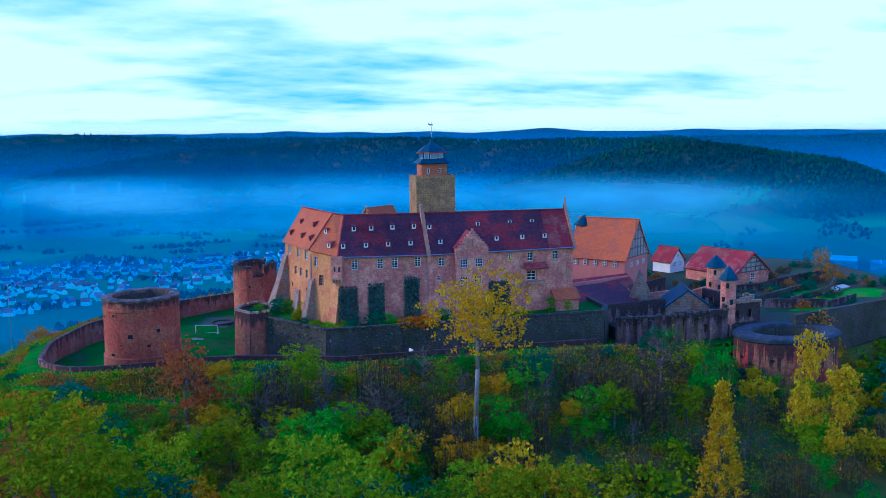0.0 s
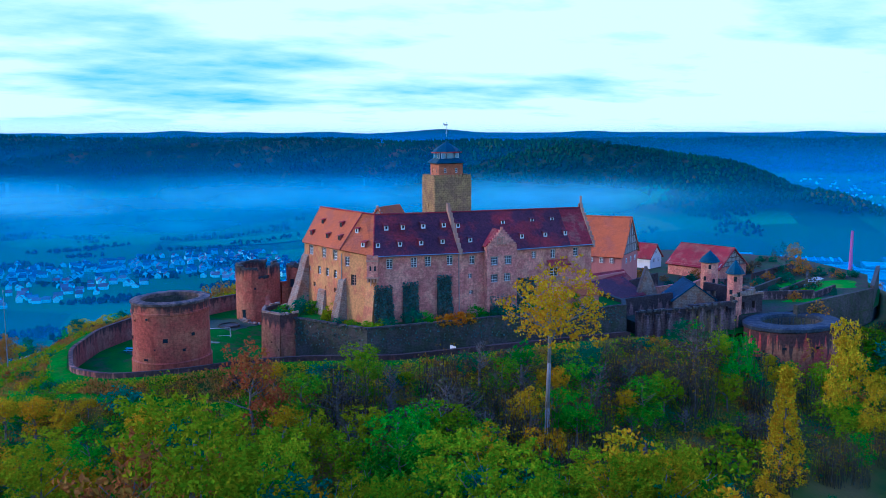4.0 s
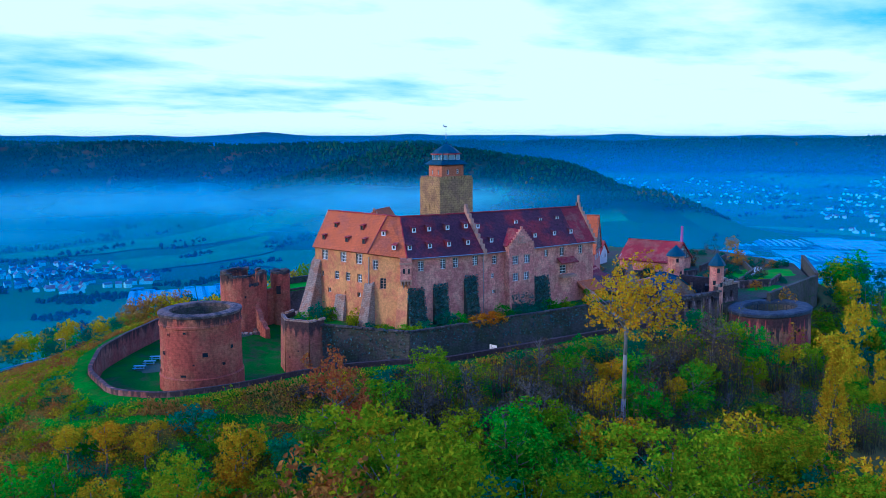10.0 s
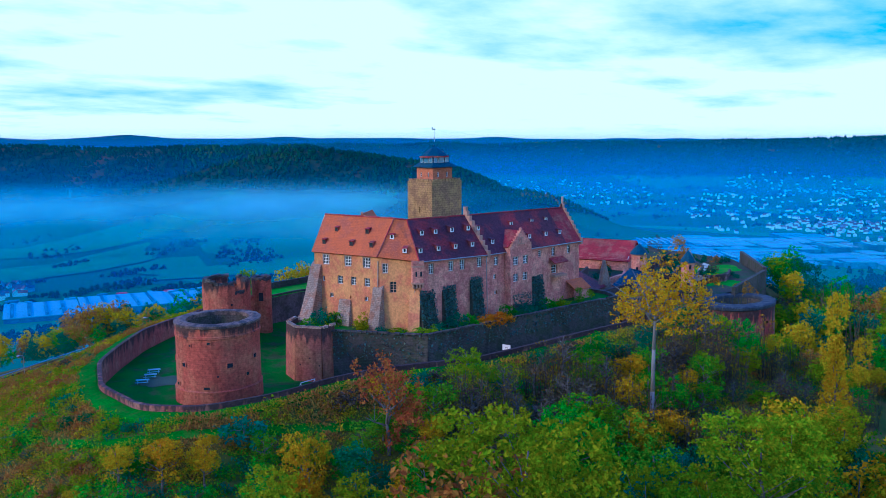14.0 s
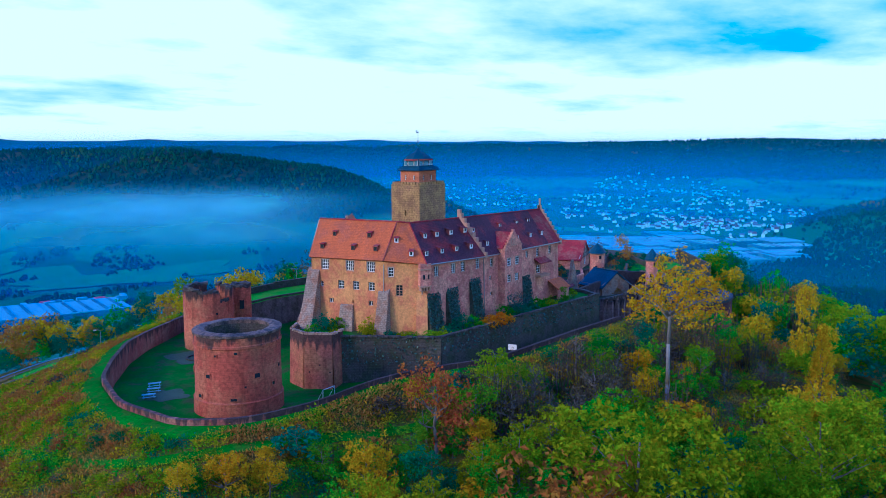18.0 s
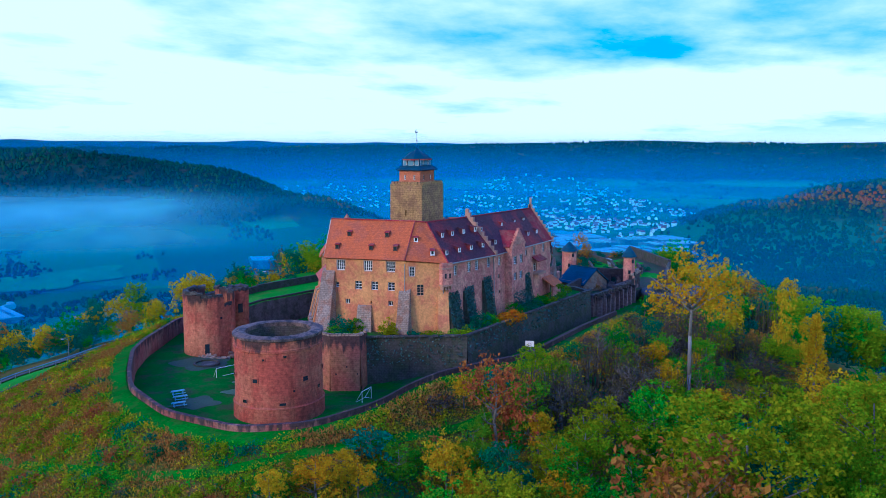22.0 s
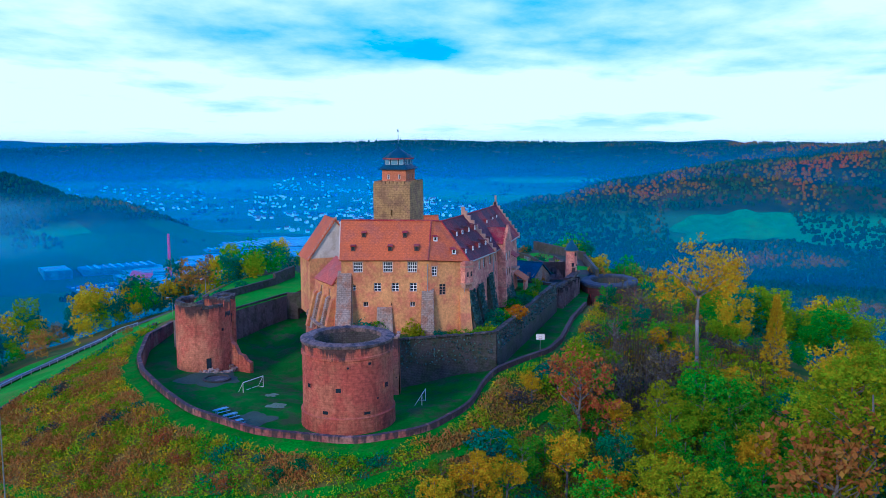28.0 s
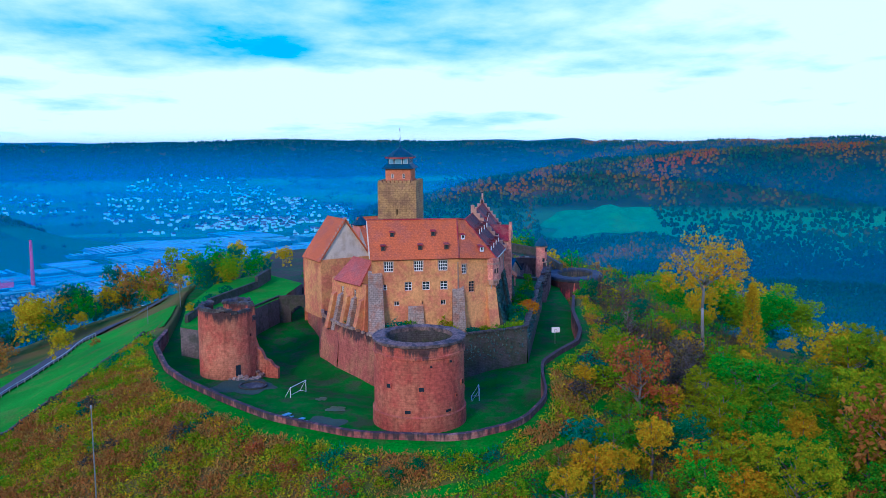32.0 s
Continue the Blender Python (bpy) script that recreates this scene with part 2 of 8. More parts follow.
M_PLASTER = material("ochre_plaster", (0.56, 0.27, 0.09), vary=0.26, scale=0.35, second=(0.50, 0.17, 0.08), second_amount=0.5, fine=2.2, streak=0.35)
M_REDPLASTER = material("red_sandstone_wall", (0.50, 0.18, 0.135), vary=0.36, scale=0.5, second=(0.62, 0.29, 0.19), second_amount=0.5, fine=2.5, streak=0.4, brick=(0.9, 0.42, 0.02), brick_dark=0.8)
def red_stone(name, crown, base=(0.34, 0.066, 0.062), second=(0.40, 0.17, 0.085)):
    return material(name, base, vary=0.38, scale=0.22, second=second, second_amount=0.5, fine=1.9, streak=0.6, brick=(0.75, 0.36, 0.03), brick_dark=0.8, crown=crown, bump=0.5)


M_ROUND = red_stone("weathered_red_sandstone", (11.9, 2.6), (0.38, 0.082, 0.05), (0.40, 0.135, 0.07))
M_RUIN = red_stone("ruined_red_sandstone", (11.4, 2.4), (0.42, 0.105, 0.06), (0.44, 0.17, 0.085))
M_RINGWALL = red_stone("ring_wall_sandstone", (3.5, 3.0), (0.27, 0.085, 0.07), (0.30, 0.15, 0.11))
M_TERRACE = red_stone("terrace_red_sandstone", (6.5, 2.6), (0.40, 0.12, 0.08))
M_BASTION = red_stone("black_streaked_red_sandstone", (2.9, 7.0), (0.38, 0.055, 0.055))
M_RUINWALL = material("purple_grey_ruin_stone", (0.22, 0.13, 0.13), vary=0.4, scale=0.4, second=(0.24, 0.17, 0.15), second_amount=0.4, fine=2.2, streak=0.65, brick=(0.7, 0.35, 0.03), crown=(6.2, 4.0), bump=0.5)
M_BLUECROWN = material("blue_black_wall_top", (0.03, 0.045, 0.065), vary=0.4, scale=0.7, second=(0.06, 0.075, 0.085), second_amount=0.4, fine=3.0)
M_WARD = material("mossy_ward_ground", (0.02, 0.06, 0.012), vary=0.4, scale=0.16, second=(0.05, 0.035, 0.025), second_amount=0.55, fine=2.0, bump=0.6)
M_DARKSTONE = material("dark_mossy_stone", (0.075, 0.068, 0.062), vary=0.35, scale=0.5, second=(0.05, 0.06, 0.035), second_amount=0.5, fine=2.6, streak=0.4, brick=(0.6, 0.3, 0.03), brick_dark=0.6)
M_BLACKTOP = material("black_lichen_stone", (0.045, 0.045, 0.045), vary=0.45, scale=0.9, second=(0.11, 0.1, 0.085), second_amount=0.4, fine=3.0)
M_SHAFT = material("yellow_brown_ashlar", (0.40, 0.25, 0.09), vary=0.3, scale=0.4, second=(0.29, 0.17, 0.08), second_amount=0.5, fine=2.5, streak=0.3, brick=(1.0, 0.48, 0.035), brick_dark=0.6, bump=0.6)
M_UPPER = material("red_brown_brick", (0.50, 0.17, 0.08), vary=0.25, scale=0.6, fine=3, brick=(0.6, 0.25, 0.02))
M_GREYSTONE = material("grey_buttress_stone", (0.32, 0.25, 0.19), vary=0.3, scale=0.5, second=(0.30, 0.16, 0.10), second_amount=0.45, fine=2.5, brick=(0.7, 0.35, 0.03))
M_IVY_WALL = material("ivy_grown_stone", (0.035, 0.055, 0.035), vary=0.5, scale=0.9, second=(0.08, 0.075, 0.06), second_amount=0.5, fine=3.5)
M_TILE_RED = material("orange_clay_tiles", (0.55, 0.13, 0.035), vary=0.2, scale=0.3, second=(0.44, 0.12, 0.055), second_amount=0.4, fine=3.0, brick=(0.24, 0.34, 0.03), brick_dark=0.72, rough=0.8)
M_TILE_DARK = material("aged_dark_tiles", (0.10, 0.026, 0.04), vary=0.4, scale=0.2, second=(0.27, 0.026, 0.028), second_amount=0.42, fine=2.2, brick=(0.24, 0.34, 0.03), brick_dark=0.6, rough=0.75, streak=0.2)
M_TILE_PINK = material("salmon_clay_tiles", (0.47, 0.105, 0.07), vary=0.24, scale=0.4, second=(0.40, 0.12, 0.09), second_amount=0.4, fine=2.5, brick=(0.24, 0.34, 0.03), brick_dark=0.75)
M_TILE_CRIMSON = material("crimson_tiles", (0.31, 0.028, 0.035), vary=0.36, scale=0.4, second=(0.33, 0.10, 0.07), second_amount=0.4, fine=2.5, brick=(0.24, 0.34, 0.03), brick_dark=0.7)
M_SLATE = material("blue_grey_slate", (0.013, 0.07, 0.11), vary=0.3, scale=0.8, fine=4, brick=(0.3, 0.25, 0.02), rough=0.6, spec=0.15)
M_WHITE = material("white_painted_wood", (0.72, 0.72, 0.70), vary=0.1, scale=2, bump=0.05, rough=0.6)
M_SAND = material("sandstone_surround", (0.42, 0.24, 0.16), vary=0.2, scale=1.5, bump=0.15)
M_LIGHTPLASTER = material("pale_plaster", (0.62, 0.55, 0.42), vary=0.15, scale=0.5, second=(0.5, 0.42, 0.3), second_amount=0.4, streak=0.25)
M_ROSE = material("rose_plaster", (0.50, 0.19, 0.16), vary=0.15, scale=0.5, streak=0.25)
M_TIMBER = material("dark_timber", (0.07, 0.045, 0.035), vary=0.3, scale=3, fine=12)
M_TABLE = material("weathered_teal_boards", (0.22, 0.42, 0.44), vary=0.2, scale=1.5, bump=0.1)
M_METAL = material("grey_metal", (0.35, 0.36, 0.37), rough=0.4, metal=0.8, vary=0.1, bump=0.05)
# window panes, and the dark blocks that paint shade into slits and doorways
M_GLASS = glass("dark_window_glass")
# the sky's reflection is put into this pane tint as pale blue
M_SKYGLASS = glass("pale_blue_reflecting_glass", (0.10, 0.24, 0.32))
M_GRASS = material("lawn_grass", (0.018, 0.14, 0.008), vary=0.4, scale=0.3, second=(0.05, 0.085, 0.025), second_amount=0.42, fine=5, bump=0.5, spec=0.05)
M_MEADOW = material("bright_meadow_grass", (0.045, 0.27, 0.012), vary=0.35, scale=0.15, second=(0.09, 0.22, 0.02), second_amount=0.35, fine=2.5, bump=0.5, spec=0.05)
M_GRAVEL = material("worn_gravel", (0.05, 0.085, 0.045), vary=0.25, scale=0.6, fine=12)
M_GATE = material("orange_red_gate_plaster", (0.50, 0.17, 0.075), vary=0.3, scale=0.4, second=(0.44, 0.12, 0.07), second_amount=0.5, fine=2.5, streak=0.4)
M_RAMPART = material("weathered_grey_rampart_stone", (0.15, 0.125, 0.115), vary=0.35, scale=0.4, second=(0.08, 0.08, 0.06), second_amount=0.45, fine=2.4, streak=0.5, brick=(0.6, 0.3, 0.03), brick_dark=0.7)
M_CROWN = material("lichened_wall_top", (0.17, 0.115, 0.095), vary=0.4, scale=0.8, second=(0.05, 0.045, 0.045), second_amount=0.55, fine=3.0)
M_HOUSEBEAM = material("weathered_house_timber", (0.15, 0.11, 0.095), vary=0.3, scale=3, fine=12)
M_GABLE = material("grey_timbered_plaster", (0.36, 0.34, 0.31), vary=0.2, scale=0.6, second=(0.28, 0.26, 0.24), second_amount=0.45, streak=0.3)
M_MUD = material("wet_mud", (0.03, 0.085, 0.035), rough=0.4, vary=0.3, scale=0.5, second=(0.03, 0.08, 0.015), second_amount=0.5, fine=4, bump=0.3, spec=0.5)
M_ASPHALT = material("asphalt", (0.06, 0.062, 0.068), vary=0.2, scale=0.5, fine=15, bump=0.1)
M_PALEBARK = material("pale_blue_grey_bark", (0.19, 0.19, 0.19), vary=0.35, scale=1.2, fine=9)
M_BARK = material("grey_bark", (0.14, 0.125, 0.11), vary=0.35, scale=1.2, fine=9)
LEAVES = {
    "olive": material("thin_olive_gold_leaves", (0.30, 0.24, 0.008), spread=0.6, island=0.5, vary=0.1, bump=0, translucent=0.3, rough=0.8, spec=0.0),
    "straw": material("dry_straw_grass", (0.32, 0.21, 0.04), spread=0.3, island=0.35, vary=0.1, bump=0, translucent=0.3, rough=0.8, spec=0.0),
    "orange": material("bright_orange_leaves", (0.52, 0.19, 0.006), spread=0.2, island=0.3, vary=0.1, bump=0, translucent=0.3, rough=0.7, spec=0.0),
    "ivy": material("grey_green_ivy_leaves", (0.045, 0.12, 0.10), spread=0.3, island=0.8, vary=0.1, bump=0, translucent=0.1, rough=0.5, spec=0.5),
    "green": material("green_leaves", (0.09, 0.31, 0.008), spread=0.5, island=0.6, vary=0.1, bump=0, translucent=0.35, rough=0.7, spec=0.0),
    "deep": material("deep_green_leaves", (0.014, 0.17, 0.07), spread=0.5, island=0.34, vary=0.1, bump=0, translucent=0.3, rough=0.7, spec=0.0),
    "lime": material("yellow_green_leaves", (0.26, 0.34, 0.001), spread=0.4, island=0.6, vary=0.1, bump=0, translucent=0.35, rough=0.7, spec=0.0),
    "gold": material("golden_leaves", (0.54, 0.35, 0.002), spread=0.25, island=0.5, vary=0.1, bump=0, translucent=0.35, rough=0.7, spec=0.0),
    "rust": material("rust_brown_leaves", (0.36, 0.15, 0.03), spread=0.3, island=0.35, vary=0.1, bump=0, translucent=0.3, rough=0.8, spec=0.0),
    "twig": material("bare_grey_brown_twigs", (0.09, 0.08, 0.055), spread=0.5, island=0.5, vary=0.2, bump=0, translucent=0.15, rough=0.9, spec=0.0),
}


# ---- mesh helpers ----
class Geo:
    """Points and faces in world metres; becomes one mesh, with a UV map in metres."""

    def __init__(self):
        self.v, self.f = [], []

    def face(self, *pts):
        b = len(self.v)
        self.v.extend(tuple(p) for p in pts)
        self.f.append(tuple(range(b, b + len(pts))))
        return self

    def box(self, x0, x1, y0, y1, z0, z1, m=None):
        c = [Vector((x, y, z)) for z in (z0, z1) for y in (y0, y1) for x in (x0, x1)]
        if m is not None:
            c = [m @ p for p in c]
        b = len(self.v)
        self.v.extend(tuple(p) for p in c)
        for q in ((0, 2, 3, 1), (4, 5, 7, 6), (0, 1, 5, 4), (2, 6, 7, 3), (0, 4, 6, 2), (1, 3, 7, 5)):
            self.f.append(tuple(b + i for i in q))
        return self

    def prism(self, poly, z0, z1, z_top=None):
        """poly: plan points, counter-clockwise; z_top: a top height for each point."""
        n, b = len(poly), len(self.v)
        self.v.extend((p[0], p[1], z0) for p in poly)
        self.v.extend((p[0], p[1], z_top[i] if z_top else z1) for i, p in enumerate(poly))
        self.f.append(tuple(b + i for i in reversed(range(n))))
        self.f.append(tuple(b + n + i for i in range(n)))
        for i in range(n):
            j = (i + 1) % n
            self.f.append((b + i, b + j, b + n + j, b + n + i))
        return self

    def slab(self, pts, thick):
        """A flat or bent roof plane, thick downwards."""
        p = [Vector(q) for q in pts]
        nrm = Vector((0, 0, 0))
        for i in range(1, len(p) - 1):
            nrm += (p[i] - p[0]).cross(p[i + 1] - p[0])
        nrm.normalize()
        if nrm.z < 0:
            p.reverse()
            nrm = -nrm
        q = [a - nrm * thick for a in p]
        b, n = len(self.v), len(p)
        self.v.extend(tuple(a) for a in p + q)
        self.f.append(tuple(b + i for i in range(n)))
        self.f.append(tuple(b + n + i for i in reversed(range(n))))
        for i in range(n):
            j = (i + 1) % n
            self.f.append((b + j, b + i, b + n + i, b + n + j))
        return self

    def tube(self, a, b, r0, r1, sides=8):
        a, b = Vector(a), Vector(b)
        q = (b - a).to_track_quat("Z", "Y")
        k = len(self.v)
        for p, r in ((a, r0), (b, r1)):
            for i in range(sides):
                t = 2 * math.pi * i / sides
                self.v.append(tuple(p + q @ Vector((math.cos(t) * r, math.sin(t) * r, 0))))
        for i in range(sides):
            j = (i + 1) % sides
            self.f.append((k + i, k + j, k + sides + j, k + sides + i))
        self.f.append(tuple(k + sides + i for i in range(sides)))
        self.f.append(tuple(k + i for i in reversed(range(sides))))
        return self

    def lathe(self, cx, cy, rings, sides=48, a0=0.0, a1=360.0, wobble=0.0, capped=False, seed=0):
        """rings: (radius, z) from outside to inside, swept round the axis."""
        full = abs(a1 - a0) >= 360
        n = sides if full else sides + 1
        k, rnd = len(self.v), random.Random(seed)
        for r, z in rings:
            for i in range(n):
                t = radians(a0 + (a1 - a0) * i / sides)
                w = rnd.uniform(-wobble, wobble)
                self.v.append((cx + math.cos(t) * r, cy + math.sin(t) * r, z + w))
        for j in range(len(rings) - 1):
            for i in range(sides):
                i2 = (i + 1) % n if full else i + 1
                self.f.append((k + j * n + i, k + j * n + i2, k + (j + 1) * n + i2, k + (j + 1) * n + i))
        if capped:
            self.f.append(tuple(k + (len(rings) - 1) * n + i for i in range(n)))
        return self

    def wall(self, p0, p1, z0, z1, thick, holes=(), lean=0.0, ends=True):
        """A wall whose outside lies to the right of the way from p0 to p1; holes: (u0, u1, low, high). lean: how far its foot stands out."""
        d = Vector((p1[0] - p0[0], p1[1] - p0[1], 0))
        length = d.length
        d.normalize()
        nrm = Vector((d.y, -d.x, 0))
        us = sorted({0.0, length, *[h[0] for h in holes], *[h[1] for h in holes]})
        zs = sorted({z0, z1, *[h[2] for h in holes], *[h[3] for h in holes]})

        def at(u, z, depth):
            out = lean * (z1 - z) / max(z1 - z0, 0.1) if depth == 0 else -depth
            q = Vector((p0[0], p0[1], 0)) + d * u + nrm * out
            return (q.x, q.y, z)

        def hole(i, j):
            u, z = (us[i] + us[i + 1]) / 2, (zs[j] + zs[j + 1]) / 2
            return any(h[0] < u < h[1] and h[2] < z < h[3] for h in holes)

        ni, nj = len(us) - 1, len(zs) - 1
        for i in range(ni):
            for j in range(nj):
                if hole(i, j):
                    continue
                a, b, lo, hi = us[i], us[i + 1], zs[j], zs[j + 1]
                self.face(at(a, lo, 0), at(b, lo, 0), at(b, hi, 0), at(a, hi, 0))
                self.face(at(b, lo, thick), at(a, lo, thick), at(a, hi, thick), at(b, hi, thick))
                if (i == 0 and ends) or (i > 0 and hole(i - 1, j)):
                    self.face(at(a, lo, thick), at(a, lo, 0), at(a, hi, 0), at(a, hi, thick))
                if (i == ni - 1 and ends) or (i < ni - 1 and hole(i + 1, j)):
                    self.face(at(b, lo, 0), at(b, lo, thick), at(b, hi, thick), at(b, hi, 0))
                if j == nj - 1 or hole(i, j + 1):
                    self.face(at(a, hi, 0), at(b, hi, 0), at(b, hi, thick), at(a, hi, thick))
                if j == 0 or hole(i, j - 1):
                    self.face(at(a, lo, thick), at(b, lo, thick), at(b, lo, 0), at(a, lo, 0))
        return self

    def mesh(self, name, mat, smooth=False):
        me = bpy.data.meshes.new(name)
        me.from_pydata(self.v, [], self.f)
        me.validate()
        uv = me.uv_layers.new(name="UVMap")
        co = np.empty(len(me.vertices) * 3)
        me.vertices.foreach_get("co", co)
        co = co.reshape(-1, 3)
        nl = len(me.loops)
        vi = np.empty(nl, int)
        me.loops.foreach_get("vertex_index", vi)
        nrm = np.empty(len(me.polygons) * 3)
        me.polygons.foreach_get("normal", nrm)
        nrm = nrm.reshape(-1, 3)
        tot = np.empty(len(me.polygons), int)
        me.polygons.foreach_get("loop_total", tot)
        ln = np.repeat(nrm, tot, axis=0)
        tan = np.stack([-ln[:, 1], ln[:, 0], 0 * ln[:, 0]], 1)
        ts = np.linalg.norm(tan, axis=1, keepdims=True)
        tan = np.where(ts > 1e-4, tan / np.maximum(ts, 1e-6), np.array([[1.0, 0, 0]]))
        bit = np.cross(ln, tan)
        p = co[vi]
        uv.data.foreach_set("uv", np.stack([(p * tan).sum(1), (p * bit).sum(1)], 1).ravel())
        me.materials.append(mat)
        if smooth:
            me.polygons.foreach_set("use_smooth", [True] * len(me.polygons))
        me.update()
        return me


def thing(name, x, y, z, label, category, group="", kind=""):
    ob = new(name)
    ob.empty_display_size = 0.5
    ob.matrix_basis = pose(x, y, z)
    return tagged(ob, label, category, group, kind)


def world_of(ob):
    m = ob.matrix_basis.copy()
    while ob.parent:
        ob = ob.parent
        m = ob.matrix_basis @ m
    return m


def part(name, geo, mat, parent=None, label="", smooth=False):
    """One mesh object under a thing or a part, its points given in world metres."""
    ob = new(name, geo.mesh(name, mat, smooth) if isinstance(geo, Geo) else geo)
    if parent is not None:
        ob.parent = parent
        ob.matrix_basis = world_of(parent).inverted()
    return tagged(ob, label)


def placed(name, me, m, parent, label=""):
    """A shared mesh as a part, at the world pose m."""
    ob = new(name, me)
    ob.parent = parent
    ob.matrix_basis = world_of(parent).inverted() @ m
    return tagged(ob, label)


def along(p0, p1, u, z, out=0.0):
    """Pose on a wall: x runs along it, -y points outside, z up."""
    d = Vector((p1[0] - p0[0], p1[1] - p0[1], 0)).normalized()
    q = Vector((p0[0], p0[1], 0)) + d * u + Vector((d.y, -d.x, 0)) * out
    return Matrix.Translation((q.x, q.y, z)) @ Matrix.Rotation(math.atan2(d.y, d.x), 4, "Z")


WINDOW = {}


def window(parent, p0, p1, u, z, w, h, cols=2, rows=3, surround=True, frame_mat=None):
    """A casement in the opening: stone surround, white bars, dark panes."""
    key = (w, h, cols, rows, surround, frame_mat.name if frame_mat else "")
    if key not in WINDOW:
        t, b = 0.09, 0.17
        cw, rh = (w - t) / cols, (h - t) / rows
        g = Geo().wall((-w / 2, 0.12), (w / 2, 0.12), -h / 2, h / 2, 0.12,
                       [(t + i * cw, (i + 1) * cw, -h / 2 + t + j * rh, -h / 2 + (j + 1) * rh) for i in range(cols) for j in range(rows)])
        s = Geo().wall((-w / 2 - b, -0.05), (w / 2 + b, -0.05), -h / 2 - b, h / 2 + b, 0.35, [(b, b + w, -h / 2 - b, h / 2)])
        sill = Geo().box(-w / 2, w / 2, -0.12, 0.3, -h / 2 - b, -h / 2)
        WINDOW[key] = (g.mesh("window", frame_mat or M_WHITE), Geo().box(-w / 2 + 0.03, w / 2 - 0.03, 0.17, 0.19, -h / 2 + 0.03, h / 2 - 0.03).mesh("pane", M_GLASS),
                       s.mesh("surround", M_SAND) if surround else None, sill.mesh("window_sill", M_SAND) if surround else None)
    a, b2, c, d = WINDOW[key]
    m = along(p0, p1, u, z)
    ob = placed("window", a, m, parent)
    placed("pane", b2, m, ob)
    if c:
        placed("surround", c, m, ob)
        placed("window_sill", d, m, ob)
    return ob


def hole(u, z, w, h):
    return (u - w / 2, u + w / 2, z - h / 2, z + h / 2)


def dormer_meshes(roof, face):
    # front, cheek, lid and pane of a small shed dormer, its front at y = 0, the roof behind it
    fr = Geo().wall((-0.4, 0), (0.4, 0), -0.5, 0.42, 0.1, [(0.2, 0.6, -0.28, 0.3)])
    cheek = Geo().box(-0.05, 0.05, 0.1, 1.0, -0.5, 0.42)
    lid = Geo().slab([(-0.52, -0.2, 0.46), (0.52, -0.2, 0.46), (0.45, 1.5, 0.8), (-0.45, 1.5, 0.8)], 0.09)
    return fr.mesh("dormer", face), lid.mesh("dormer_roof", roof), cheek.mesh("cheek", roof), Geo().box(-0.2, 0.2, 0.03, 0.06, -0.28, 0.3).mesh("dormer_pane", M_GLASS)


DORMER = {"red": dormer_meshes(M_TILE_CRIMSON, M_TIMBER), "dark": dormer_meshes(M_TILE_DARK, M_WHITE), "hip": dormer_meshes(M_TILE_CRIMSON, M_WHITE)}


def dormer(parent, eave_a, eave_b, top, u, z, kind="dark"):
    """On the roof plane through the eave a-b and the point top, at u metres along the eave and height z."""
    a, b, c = Vector(eave_a), Vector(eave_b), Vector(top)
    d = (b - a)
    d.z = 0
    d.normalize()
    nrm = Vector((d.y, -d.x, 0))
    run = -(c - a).dot(nrm)
    back = run * (z - a.z) / (c.z - a.z)
    m = along(a, b, u, z + 0.25, -back + 0.3)
    ob = placed("dormer", DORMER[kind][0], m, parent)
    placed("dormer_roof", DORMER[kind][1], m, ob)
    placed("dormer_pane", DORMER[kind][3], m, ob)
    for x in (-0.35, 0.35):
        placed("cheek", DORMER[kind][2], m @ Matrix.Translation((x, 0, 0)), ob)


def merlons(poly, z, w, h, gap, thick, mat, parent, name="merlon", closed=True, skip=0.0, seed=1):
    """Stone teeth along a line, each a part on a shared mesh."""
    rnd = random.Random(seed)
    kinds = [Geo().prism([(-w / 2 * k, -thick / 2), (w / 2 * k, -thick / 2), (w / 2 * k, thick / 2), (-w / 2 * k, thick / 2)], -0.02, h, [h * a, h * b, h * c, h * e]).mesh(name, mat)
             for k, a, b, c, e in ((1, 1, 1, 1, 1), (0.9, 0.85, 1, 1.05, 0.9), (1.1, 1, 0.8, 0.85, 1.0))]
    n = len(poly)
    for i in range(n if closed else n - 1):
        a, b = Vector(poly[i]), Vector(poly[(i + 1) % n])
        length = (b - a).length
        count = max(1, round(length / (w + gap)))
        for j in range(count):
            if rnd.random() < skip:
                continue
            q = a.lerp(b, (j + 0.5) / count)
            zz = z if len(poly[0]) < 3 else q.z
            placed(name, kinds[rnd.randrange(3)], Matrix.Translation((q.x, q.y, zz)) @ Matrix.Rotation(math.atan2(b.y - a.y, b.x - a.x) + rnd.uniform(-0.05, 0.05), 4, "Z"), parent)


# ---- ground: one sheet from the castle hill to the hills on the horizon ----
CX, CY = 0.0, 5.0


def lie(x):
    """The spur on which the castle stands climbs gently towards the east; heights in the plan are counted from this slope."""
    return 0.0165 * max(-120.0, min(130.0, x))


SETTLED = set()


